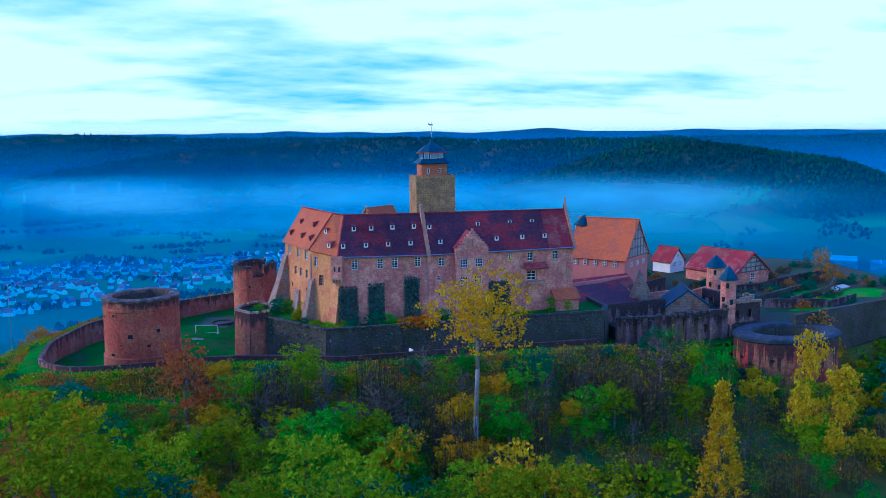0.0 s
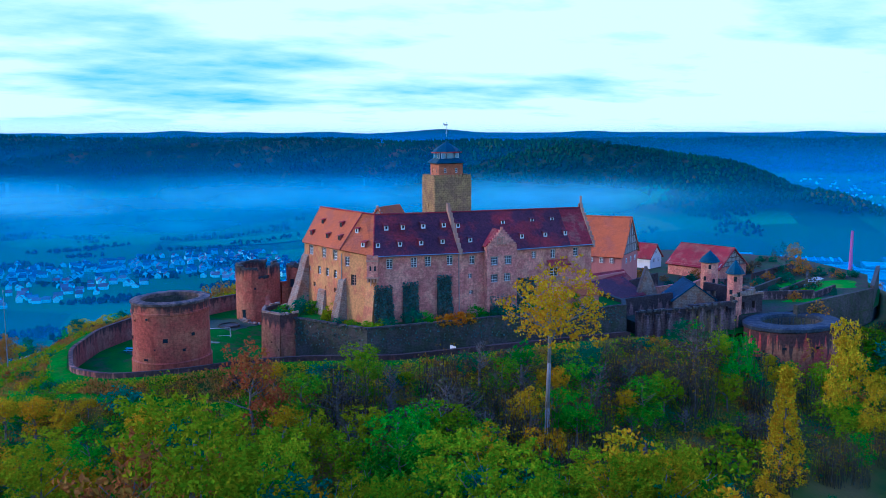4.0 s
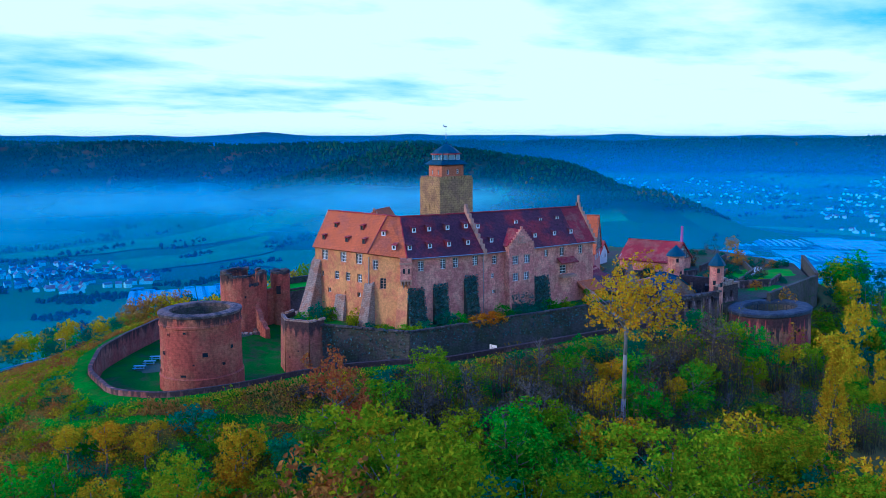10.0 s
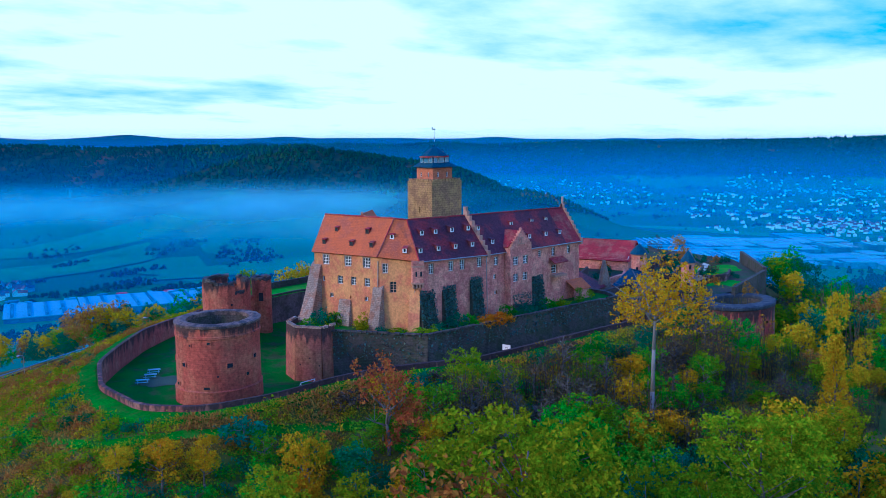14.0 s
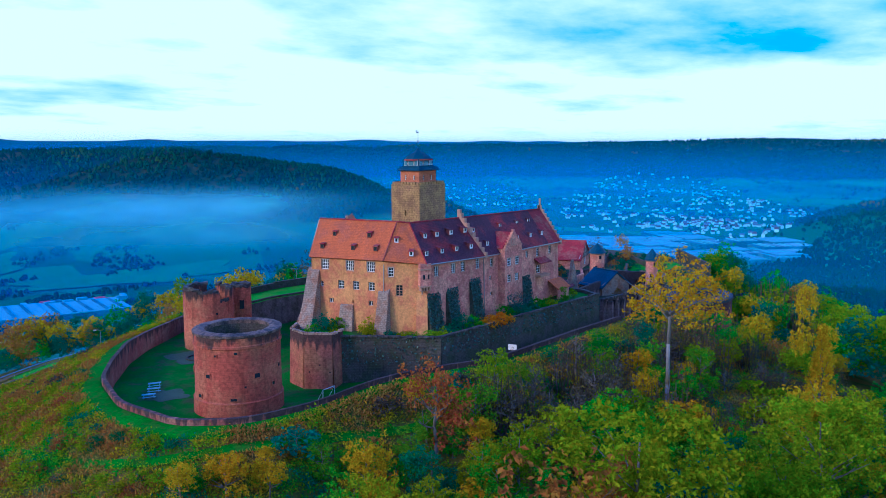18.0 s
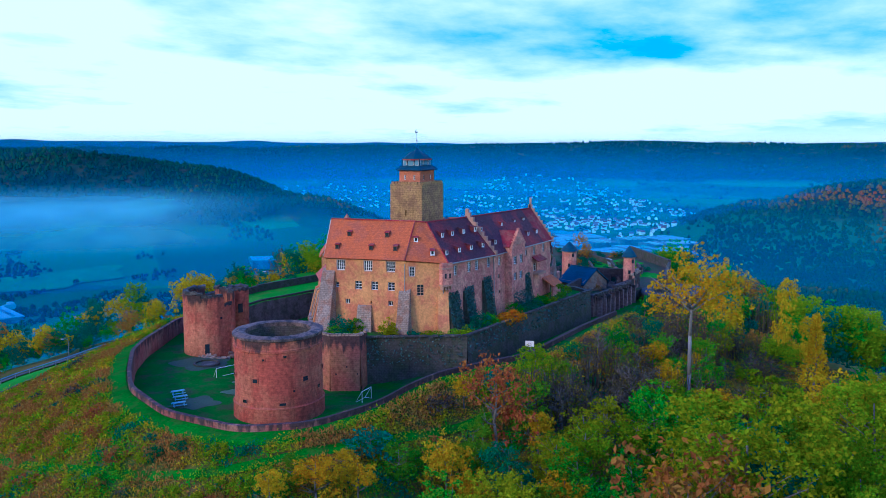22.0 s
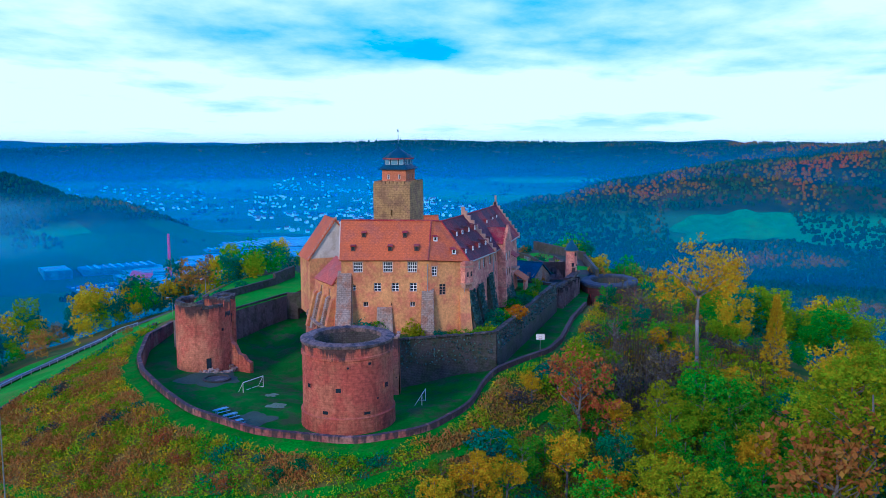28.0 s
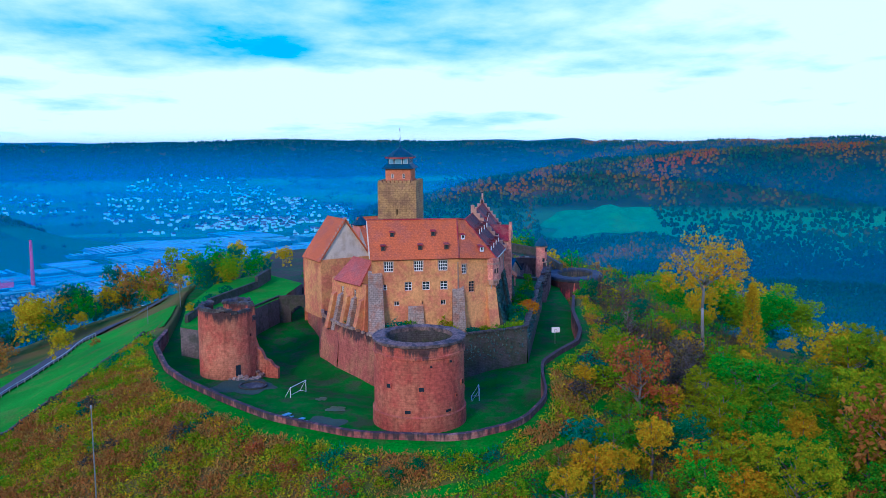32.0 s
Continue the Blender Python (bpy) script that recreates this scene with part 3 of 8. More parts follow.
def settle(move=True):
    """Sets everything built since the last call on the sloping spur; move=False: it stands right already."""
    fresh = [o for o in scene.objects if o.name not in SETTLED]
    SETTLED.update(o.name for o in fresh)
    if not move:
        return
    was = {o: world_of(o) for o in fresh}
    now = {}
    for o, m in was.items():
        m = m.copy()
        if o.data and max(abs(a - b) for r, q in zip(m, Matrix.Identity(4)) for a, b in zip(r, q)) < 1e-4:
            me = o.data
            co = np.empty(len(me.vertices) * 3)
            me.vertices.foreach_get("co", co)
            co = co.reshape(-1, 3)
            co[:, 2] += 0.0165 * np.clip(co[:, 0], -120, 130)
            me.vertices.foreach_set("co", co.ravel())
            me.update()
        elif o.type in {"MESH", "EMPTY"}:
            m.translation.z += lie(m.translation.x)
        now[o] = m
    for o, m in now.items():
        if o.type in {"MESH", "EMPTY"}:
            o.matrix_basis = (now[o.parent].inverted() @ m) if o.parent in now else m


# the crest of the outer wall and of the hill round it: x, y, top
CREST = [(-16, 50.6, 2.6), (-28, 46.6, 3.4), (-44.7, 35.8, 3.8), (-53, 28.5, 4.3), (-62, 17.5, 4.4), (-68.4, 8.4, 4.4), (-72.6, -5, 4.0),
         (-71.6, -19, 3.8), (-65.5, -26.8, 4.1), (-55, -30.0, 4.6), (-44.5, -28.8, 4.7), (-35.3, -28.4, 4.3), (-27, -31.2, 4.3), (-19.6, -34.4, 4.3),
         (-11, -35.0, 4.4), (9.5, -33.4, 3.9), (28, -33.4, 3.8), (40, -32, 0.5), (52, -30, -3.0), (64, -29, -4.5), (80, -27, -4.0),
         (102, -21.6, -2.0), (125, 0, -1.0), (131, 38, 0.0), (108, 70, 0.5), (70, 78, 1.0), (35, 70, 1.5), (5, 58, 2.0)]


def crest_at(theta):
    """Distance from the centre and height of the crest in that direction."""
    best = None
    dx, dy = math.cos(theta), math.sin(theta)
    for i in range(len(CREST)):
        a, b = CREST[i], CREST[(i + 1) % len(CREST)]
        ax, ay, bx, by = a[0] - CX, a[1] - CY, b[0] - a[0], b[1] - a[1]
        den = dx * by - dy * bx
        if abs(den) < 1e-9:
            continue
        t, s = (ax * by - ay * bx) / den, (ax * dy - ay * dx) / den
        if t > 0 and -1e-6 <= s <= 1 + 1e-6 and (best is None or t > best[0]):
            best = (t, a[2] + (b[2] - a[2]) * s)
    return best


N_ANG = 720
CREST_R = [crest_at(2 * math.pi * i / N_ANG) for i in range(N_ANG)]
# a soft corner here and there
CREST_R = [tuple(sum(CREST_R[(i + k) % N_ANG][c] for k in range(-4, 5)) / 9 for c in (0, 1)) for i in range(N_ANG)]

FLOOR = -115.0
RIDGES = [
    (230, [(-1700, 1500, 38), (-900, 1900, 42), (-350, 1880, 46), (150, 1780, 34), (450, 1450, 34), (640, 1150, 34), (760, 960, 4), (850, 830, -44), (940, 740, -88)]),
    (520, [(1500, 2850, 30), (1971, 2448, 32), (2553, 1813, 38), (2910, 1156, 52), (3078, 606, 46), (3148, 35, 38), (3100, -650, 44), (2900, -1500, 44)]),
    (225, [(1230, 400, -108), (1290, 300, -84), (1310, 215, -48), (1330, 90, -14), (1380, -80, 8), (1430, -230, 26), (1440, -500, 28), (1380, -800, 32)]),
    (420, [(-1500, 4300, 60), (300, 4500, 66), (1100, 4350, 66), (1500, 4250, 84), (1900, 4100, 62), (2600, 3700, 66), (3400, 3000, 60), (4300, 1500, 60), (4500, 0, 60)]),
]


def seg(px, py, a, b):
    bx, by = b[0] - a[0], b[1] - a[1]
    s = min(1.0, max(0.0, ((px - a[0]) * bx + (py - a[1]) * by) / (bx * bx + by * by)))
    return math.hypot(px - a[0] - bx * s, py - a[1] - by * s), a[2] + (b[2] - a[2]) * s


def ground(x, y, d=None, edge=3.0):
    """Height of the land; d: metres outside the crest."""
    if d is None:
        th = math.atan2(y - CY, x - CX)
        r, top = CREST_R[int(round(th / (2 * math.pi) * N_ANG)) % N_ANG]
        d, edge = math.hypot(x - CX, y - CY) - r, top - 0.9
    if d < 0:
        return -0.3 + lie(x)
    fall = 0.12 * min(d, 3) + 0.42 * min(max(d - 3, 0), 22) + 0.27 * min(max(d - 25, 0), 60) + 0.42 * max(d - 85, 0)
    h = edge + lie(x) - fall + min(d / 12, 1) * (noise.noise(Vector((x / 19, y / 19, 3.0))) * 1.2)
    h = max(h, FLOOR) if h > FLOOR + 12 else FLOOR + 12 * math.exp((h - FLOOR - 12) / 12)
    if d > 180:
        far = FLOOR + noise.noise(Vector((x / 400, y / 400, 0.5))) * 5
        for width, line in RIDGES:
            for a, b in zip(line, line[1:]):
                q, top = seg(x, y, a, b)
                k = top + noise.noise(Vector((x / 260, y / 260, width))) * 12
                w = width * (0.4 + 0.6 * min(1.0, (top - FLOOR) / 140))
                far = max(far, FLOOR + (k - FLOOR) * math.exp(-((q / w) ** 2)))
        h = max(h, far)
    return h


def build_ground():
    inner = [0.05, 0.5, 0.9]
    outer = [0.0, 1.2, 3, 5, 8, 11, 15, 19, 24, 30, 37, 45, 54, 65, 78, 92, 110, 130, 155, 185, 220, 260, 310]
    d = 360.0
    while d < 5100:
        outer.append(d)
        d *= 1.045
    vs, fs, cover = [], [], []
    rows = len(inner) + 1 + len(outer)
    for i in range(N_ANG):
        th = 2 * math.pi * i / N_ANG
        c, s = math.cos(th), math.sin(th)
        r, top = CREST_R[i]
        for k in inner:
            vs.append((CX + c * r * k, CY + s * r * k, -5.0))
        vs.append((CX + c * (r - 0.55), CY + s * (r - 0.55), -5.0))
        for d in outer:
            x, y = CX + c * (r + d), CY + s * (r + d)
            vs.append((x, y, ground(x, y, d, top - 0.9)))
    for i in range(N_ANG):
        j = (i + 1) % N_ANG
        for k in range(rows - 1):
            fs.append((i * rows + k, i * rows + k + 1, j * rows + k + 1, j * rows + k))
    fs.append(tuple(i * rows for i in range(N_ANG)))
    me = bpy.data.meshes.new("ground")
    me.from_pydata(vs, [], fs)
    me.polygons.foreach_set("use_smooth", [True] * len(me.polygons))
    return me


def ground_material():
    m = bpy.data.materials.new("meadow_field_and_forest_floor")
    m.use_nodes = True
    n, l = m.node_tree.nodes, m.node_tree.links
    bs = n["Principled BSDF"]
    bs.inputs["Roughness"].default_value, bs.inputs["Specular IOR Level"].default_value = 0.95, 0.1
    geo = n.new("ShaderNodeNewGeometry")

    def nz(scale, detail=5):
        t = n.new("ShaderNodeTexNoise")
        t.inputs["Scale"].default_value, t.inputs["Detail"].default_value = scale, detail
        l.new(geo.outputs["Position"], t.inputs["Vector"])
        return t.outputs["Fac"]

    def ramp(v, stops):
        r = n.new("ShaderNodeValToRGB")
        l.new(v, r.inputs[0])
        e = r.color_ramp.elements
        while len(e) < len(stops):
            e.new(0.5)
        for q, (p, c) in zip(e, stops):
            q.position, q.color = p, (*c, 1)
        return r.outputs[0]

    near = ramp(nz(0.09), [(0.35, (0.05, 0.11, 0.015)), (0.48, (0.12, 0.12, 0.02)), (0.62, (0.17, 0.11, 0.03)), (0.72, (0.09, 0.12, 0.02))])
    # valley floor: patches of meadow, field and wood, each with straight borders
    vo = n.new("ShaderNodeTexVoronoi")
    vo.inputs["Scale"].default_value = 0.0065
    mp = n.new("ShaderNodeMapping")
    mp.inputs["Scale"].default_value = (1, 0.55, 0)
    mp.inputs["Rotation"].default_value = (0, 0, 0.7)
    l.new(geo.outputs["Position"], mp.inputs[0])
    l.new(mp.outputs[0], vo.inputs["Vector"])
    sepc = n.new("ShaderNodeSeparateColor")
    l.new(vo.outputs["Color"], sepc.inputs[0])
    valley = ramp(sepc.outputs[0], [(0.0, (0.03, 0.17, 0.05)), (0.3, (0.03, 0.10, 0.05)), (0.5, (0.06, 0.27, 0.08)), (0.72, (0.03, 0.12, 0.05)), (0.9, (0.07, 0.20, 0.07))])
    wood = ramp(nz(0.02, 8), [(0.35, (0.012, 0.035, 0.02)), (0.55, (0.025, 0.05, 0.02)), (0.68, (0.08, 0.055, 0.02)), (0.8, (0.12, 0.04, 0.015))])
    sep = n.new("ShaderNodeSeparateXYZ")
    l.new(geo.outputs["Position"], sep.inputs[0])

    def step(lo, hi):
        r = n.new("ShaderNodeMapRange")
        r.inputs[1].default_value, r.inputs[2].default_value = lo, hi
        l.new(sep.outputs[2], r.inputs[0])
        return r.outputs[0]

    def mix(f, a, b):
        k = n.new("ShaderNodeMix")
        k.data_type = "RGBA"
        l.new(f, k.inputs[0])
        l.new(a, k.inputs[6])
        l.new(b, k.inputs[7])
        return k.outputs[2]

    ln = n.new("ShaderNodeVectorMath")
    ln.operation = "LENGTH"
    l.new(geo.outputs["Position"], ln.inputs[0])
    fr = n.new("ShaderNodeMapRange")
    fr.inputs[1].default_value, fr.inputs[2].default_value = 330, 420
    l.new(ln.outputs["Value"], fr.inputs[0])
    distant = mix(step(-70, -58), valley, wood)
    l.new(mix(fr.outputs[0], near, distant), bs.inputs["Base Color"])
    bp = n.new("ShaderNodeBump")
    bp.inputs["Strength"].default_value, bp.inputs["Distance"].default_value = 0.6, 0.3
    l.new(nz(1.6, 8), bp.inputs["Height"])
    l.new(bp.outputs[0], bs.inputs["Normal"])
    return m


ground_mesh = build_ground()
ground_mesh.materials.append(ground_material())
tagged(new("ground", ground_mesh), "grassy castle hill, misty valley fields and wooded hills", "ground", kind="structure")


def strip(name, i0, i1, rin, rout, zin, zout, mat, label, lift=0.0):
    """A band along the crest, between two distances from it."""
    g = Geo()
    pts = []
    for i in range(i0, i1 + 1):
        th = 2 * math.pi * i / N_ANG
        r, top = CREST_R[i % N_ANG]
        row = []
        for d, z in ((rin, zin), (rout, zout)):
            x, y = CX + math.cos(th) * (r + d), CY + math.sin(th) * (r + d)
            row.append((x, y, (ground(x, y) if z is None else z) + lift))
        pts.append(row)
    for a, b in zip(pts, pts[1:]):
        g.face(a[0], a[1], b[1], b[0])
    return tagged(part(name, g, mat), label, "grass", kind="structure")


strip("grass_verge", 220, 590, 0.1, 2.6, None, None, M_GRASS, "mown grass verge outside the ring wall", 0.06)

settle(False)
# lawn in the ditch between the ring wall and the castle
def dip(x, y):
    """The ditch is deepest along the foot of the western terrace wall."""
    q = min(seg(x, y, a, b)[0] for a, b in zip(DITCH, DITCH[1:]))
    return -2.0 * math.exp(-((q / 8.5) ** 2)) + 0.12 * noise.noise(Vector((x / 7, y / 7, 2.2)))


DITCH = [(-35.5, -12, 0), (-38.5, -4, 0), (-35, 8, 0), (-27, 19, 0), (-12, 27, 0)]
lawn = Geo()
rows = []
for i in range(0, N_ANG, 3):
    th = 2 * math.pi * i / N_ANG
    r = CREST_R[i][0] - 0.5
    row = []
    for k in (0.02, 0.2, 0.35, 0.45, 0.5, 0.55, 0.6, 0.65, 0.7, 0.75, 0.8, 0.85, 0.9, 0.95, 1.0):
        x, y = CX + math.cos(th) * r * k, CY + math.sin(th) * r * k
        row.append((x, y, dip(x, y) if k < 1 else -0.1))
    rows.append(row)
for a, b in zip(rows, rows[1:] + rows[:1]):
    for k in range(14):
        lawn.face(a[k], a[k + 1], b[k + 1], b[k])
tagged(part("lawn", lawn, M_GRASS, smooth=True), "short green lawn in the castle ditch", "lawn", kind="structure")


# ---- the ring wall ----
def ring_wall():
    ob = thing("ring_wall", -60, 0, 0, "weathered red sandstone ring wall with worn coping", "wall", kind="structure")
    i0, i1 = 212, 612
    g, cop = Geo(), []
    for i in range(i0, i1):
        q = []
        for k in (i, i + 1):
            th = 2 * math.pi * k / N_ANG
            r, top = CREST_R[k % N_ANG]
            c, s = math.cos(th), math.sin(th)
            q.append([(CX + c * (r + dd), CY + s * (r + dd)) for dd in (-0.55, 0.2)] + [top])
        (a0, a1, ta), (b0, b1, tb) = q
        g.face((*a1, -0.5), (*a1, ta), (*b1, tb), (*b1, -0.5))
        g.face((*b0, -0.5), (*b0, tb), (*a0, ta), (*a0, -0.5))
        g.face((*a0, ta), (*b0, tb), (*b1, tb), (*a1, ta))
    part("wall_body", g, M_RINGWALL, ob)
    return ob


wall_ring = ring_wall()


# ---- the castle terrace ----
TERRACE = [(-32.2, -9.5), (-21.5, -24.8), (32, -25.3), (35, -20), (35, 22), (8, 27), (-6, 19.5), (-17, 16), (-24.3, 10.5), (-30, 4.8), (-33.3, 1.3), (-36.3, -1.5), (-36.8, -6)]


def terrace():
    ob = thing("terrace_wall", -20, -20, 0, "high dark stone terrace wall below the palace", "wall", kind="structure")
    red, dark = Geo(), Geo()
    n = len(TERRACE)
    for i in range(n):
        a, b = TERRACE[i], TERRACE[(i + 1) % n]
        g = dark if i in (0, 1, 2, 3, 4) else red
        g.wall(a, b, -3.2 if i in (0, 8, 9, 10, 11, 12) else -1.5, 7.0 + 0.004 * (i % 2), 0.9, lean=0.9 if i > 5 else 0.4, ends=False)
    part("south_face", dark, M_DARKSTONE, ob, "dark mossy rubble stone face")
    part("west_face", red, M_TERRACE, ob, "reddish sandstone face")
    top = Geo()
    top.f.append(tuple(range(n)))
    top.v.extend((x * 0.985, y * 0.985, 6.3) for x, y in TERRACE)
    part("garden_ground", top, M_GRASS, ob, "planted garden strip along the foot of the palace")
    merlons([(*p, 7.0) for p in TERRACE[6:13]] + [(*TERRACE[0], 7.0)], 7.0, 0.55, 0.5, 0.35, 0.6, M_GREYSTONE, ob, "coping_stone", closed=False, skip=0.15, seed=3)
    merlons([(*TERRACE[0], 7.0), (*TERRACE[1], 7.0), (*TERRACE[2], 7.0)], 7.0, 0.9, 0.28, 0.15, 0.8, M_BLACKTOP, ob, "coping_stone", closed=False, skip=0.1, seed=4)
    return ob


terrace()


def bastion_tower():
    """The angular bastion at the corner of the terrace."""
    ob = thing("corner_bastion", -34, -6, -3, "angular red sandstone corner bastion grown with bushes", "bastion")
    P = [(-31.4, -9.7), (-31.0, -4.5), (-33.6, 1.0), (-36.8, -1.4), (-37.9, -6.5), (-35.0, -10.9)]
    faces = [(P[2], P[3]), (P[3], P[4]), (P[4], P[5]), (P[5], P[0])]
    for k, (a, b) in enumerate(faces):
        part("wall_face", Geo().wall(a, b, -3.2, 8.0 + 0.004 * (k % 2), 0.8, lean=0.3, ends=False), M_TERRACE, ob)
    g = Geo()
    g.v.extend((x, y, 7.2) for x, y in P)
    g.f.append(tuple(range(len(P))))
    part("infill", g, M_GRASS, ob, "grassy fill on top")
    for k in range(3):
        m = along(P[4], P[5], 1.0 + 1.9 * k, 1.2 + 1.3 * (k % 2), 0.1)
        # a dark block paints the shade of the hole
        part("drain_hole", Geo().box(-0.12, 0.12, -0.12, 0.2, -0.12, 0.12, m), M_GLASS, ob)
    ring = [(x * 0.992, y * 0.98, 7.95) for x, y in P[2:] + P[:1]]
    merlons(ring, 7.95, 0.55, 0.42, 0.14, 0.6, M_GREYSTONE, ob, "coping_stone", closed=False, skip=0.15, seed=5)
    return ob


bastion_tower()

# ---- the palace ----
NW, SEAM, SW, FW, SE = (-27.4, 3.3), (-22.9, -12.3), (-18.4, -18.2), (-1.3, -18.6), (28.8, -16.2)
NE, NI = (28.0, -5.5), (-15.0, -3.5)
EAVE = 19.3


def palace():
    ob = thing("palace", -5, -12, 5.5, "long ochre castle palace with steep tiled roofs and small dormers", "castle building")
    # west wall
    top = [(3.1, 18.75), (8.65, 18.75), (13.2, 18.75)]
    mid = [(6.7, 15.0), (10.0, 15.0), (13.35, 15.0)]
    low = [(4.5, 11.8), (13.2, 11.8)]
    holes = [hole(u, z, 1.7, 1.9) for u, z in top] + [hole(u, z, 1.35, 1.6) for u, z in mid] + [hole(u, z, 0.95, 0.9) for u, z in low] + [hole(2.4, 14.9, 0.65, 1.0), hole(9.3, 11.8, 0.3, 0.6)]
    part("west_wall", Geo().wall(NW, SEAM, 5.5, 20.4, 0.8, holes, lean=0.35, ends=False), M_PLASTER, ob)
    for u, z in top:
        window(ob, NW, SEAM, u, z, 1.7, 1.9, 4, 3)
    for u, z in mid:
        window(ob, NW, SEAM, u, z, 1.35, 1.6, 2, 3)
    for u, z in low:
        window(ob, NW, SEAM, u, z, 0.95, 0.9, 2, 1)
    window(ob, NW, SEAM, 2.4, 14.9, 0.65, 1.0, 1, 2)
    # south-west face
    holes = [hole(1.1, 17.9, 1.0, 1.75), hole(2.65, 14.4, 1.3, 2.1)]
    part("corner_wall", Geo().wall(SEAM, SW, 5.5, 20.0, 0.8, holes, lean=0.3, ends=False), M_PLASTER, ob)
    window(ob, SEAM, SW, 1.1, 17.9, 1.0, 1.75, 2, 3)
    window(ob, SEAM, SW, 2.65, 14.4, 1.3, 2.1, 2, 4, frame_mat=M_SAND)
    # south wall, two lengths
    xs = [3.1, 7.9, 10.7, 15.1]
    holes = [hole(u, 17.6, 1.15, 1.85) for u in xs]
    part("south_wall", Geo().wall(SW, FW, 5.5, EAVE, 0.8, holes, lean=0.4, ends=False), M_REDPLASTER, ob)
    for u in xs:
        window(ob, SW, FW, u, 17.6, 1.15, 1.85, 2, 4)
    xs2 = [(2.7, 17.3, 1.1, 1.6), (2.2, 14.2, 0.8, 0.9), (2.4, 11.0, 0.9, 0.7), (21.0, 17.2, 1.1, 1.75), (26.4, 17.2, 1.1, 1.75), (21.3, 13.4, 1.9, 1.8), (16.5, 17.3, 0.9, 1.3)]
    part("south_wall", Geo().wall(FW, SE, 5.5, EAVE - 0.3, 0.8, [hole(*q) for q in xs2], lean=0.4, ends=False), M_REDPLASTER, ob)
    for u, z, w, h in xs2:
        window(ob, FW, SE, u, z, w, h, 2, 3 if h > 1 else 2)
    # the other walls
    back = Geo()
    for a, b in ((SE, NE), (NE, NI), (NI, (-18.9, 5.5)), ((-18.9, 5.5), NW)):
        back.wall(a, b, 5.5, EAVE, 0.8, ends=False)
    part("rear_wall", back, M_PLASTER, ob)
    # north-west gable over the wing
    rA, A = (-23.6, 5.0, 27.1), (-18.6, -11.3, 26.9)
    part("gable", Geo().slab([(*NW, 20.3), (-18.9, 5.5, 20.3), (rA[0], rA[1] - 0.3, 26.9)], 0.5), M_LIGHTPLASTER, ob, "pale plastered gable end")
    # roofs
    D, R, E1 = (-16.6, -12.6, 26.6), (-1.3, -12.3, 26.3), (28.9, -11.2, 25.8)
    eNW, eSM, eSW, eFW, eSE = (-28.0, 3.4, 20.1), (-23.5, -12.4, 20.1), (-18.6, -18.9, 19.4), (-1.3, -19.2, 19.0), (29.2, -16.9, 18.7)
    wr = part("west_roof", Geo().slab([eNW, eSM, A, rA], 0.25).slab([(-18.4, 5.8, 20.0), rA, A, (-12, -9, 20.3)], 0.25), M_TILE_RED, ob, "bright orange clay tile roof")
    part("hip_roof", Geo().slab([eSM, eSW, D, A], 0.25), M_TILE_RED, ob, "orange clay tile hip")
    part("south_roof", Geo().slab([eSW, eFW, R, D], 0.25).slab([(-1.3, -5.4, 19.0), (-15, -4, 19.0), D, R], 0.25), M_TILE_DARK, ob, "dark aged tile roof")
    part("south_roof", Geo().slab([eFW, (23.5, -17.3, 18.8), (23.5, -11.4, 25.9), R], 0.25).slab([(28.4, -5.0, 18.7), (-1.3, -5.4, 19.0), R, E1], 0.25), M_TILE_DARK, ob, "dark aged tile roof")
    part("renewed_roof", Geo().slab([(23.5, -17.3, 18.82), eSE, E1, (23.5, -11.4, 25.92)], 0.25), M_TILE_CRIMSON, ob, "red tiles at the end of the roof")
    for a, b, r in ((D, R, 0.16), (R, E1, 0.16), (rA, A, 0.16), (A, D, 0.16), (eSM, A, 0.14), (eSW, D, 0.14)):
        part("ridge_tiles", Geo().tube(a, b, r, r, 6), M_TILE_CRIMSON, ob)
    part("gutter", Geo().tube((eSW[0], eSW[1], 19.25), (eFW[0], eFW[1], 18.85), 0.12, 0.12, 6).tube((eFW[0], eFW[1], 18.85), (eSE[0], eSE[1], 18.55), 0.12, 0.12, 6), M_METAL, ob)
    # stepped fire wall and east gable
    fw = Geo()
    for k in range(9):
        y0 = -19.3 + k * 0.78
        fw.box(-1.65, -0.95, y0, y0 + 0.78, 18.5, 19.75 + k * 0.93)
    fw.box(-1.6, -1.0, -12.6, -11.9, 26, 28.0)
    part("fire_wall", fw, M_SAND, ob, "stepped sandstone parapet across the roof")
    ge = Geo()
    for k in range(9):
        y0 = -17.0 + k * 0.7
        ge.box(28.7, 29.3, y0, y0 + 0.7, 18.0, 19.4 + k * 0.9)
        ge.box(28.7, 29.3, -4.9 - k * 0.7 - 0.7, -4.9 - k * 0.7, 18.0, 19.4 + k * 0.9)
    ge.box(28.85, 29.15, -11.2, -10.8, 26, 28.2)
    part("east_gable", ge, M_SAND, ob, "stepped gable with a spike")
    # the bay with its own gable
    b0, b1 = (3.9, -19.9), (10.4, -19.5)
    bw = [(1.6, 17.0), (4.6, 17.0), (1.6, 13.6), (4.4, 13.6)]
    part("bay_wall", Geo().wall(b0, b1, 5.5, 20.0, 0.7, [hole(u, z, 1.5, 1.6) for u, z in bw], lean=0.3), M_REDPLASTER, ob)
    for u, z in bw:
        window(ob, b0, b1, u, z, 1.5, 1.6, 3, 3)
    gb = Geo()
    for k in range(6):
        gb.box(4.3 + k * 0.45, 10.0 - k * 0.45, -19.85, -19.2, 20.0 + k * 0.5, 20.5 + k * 0.5)
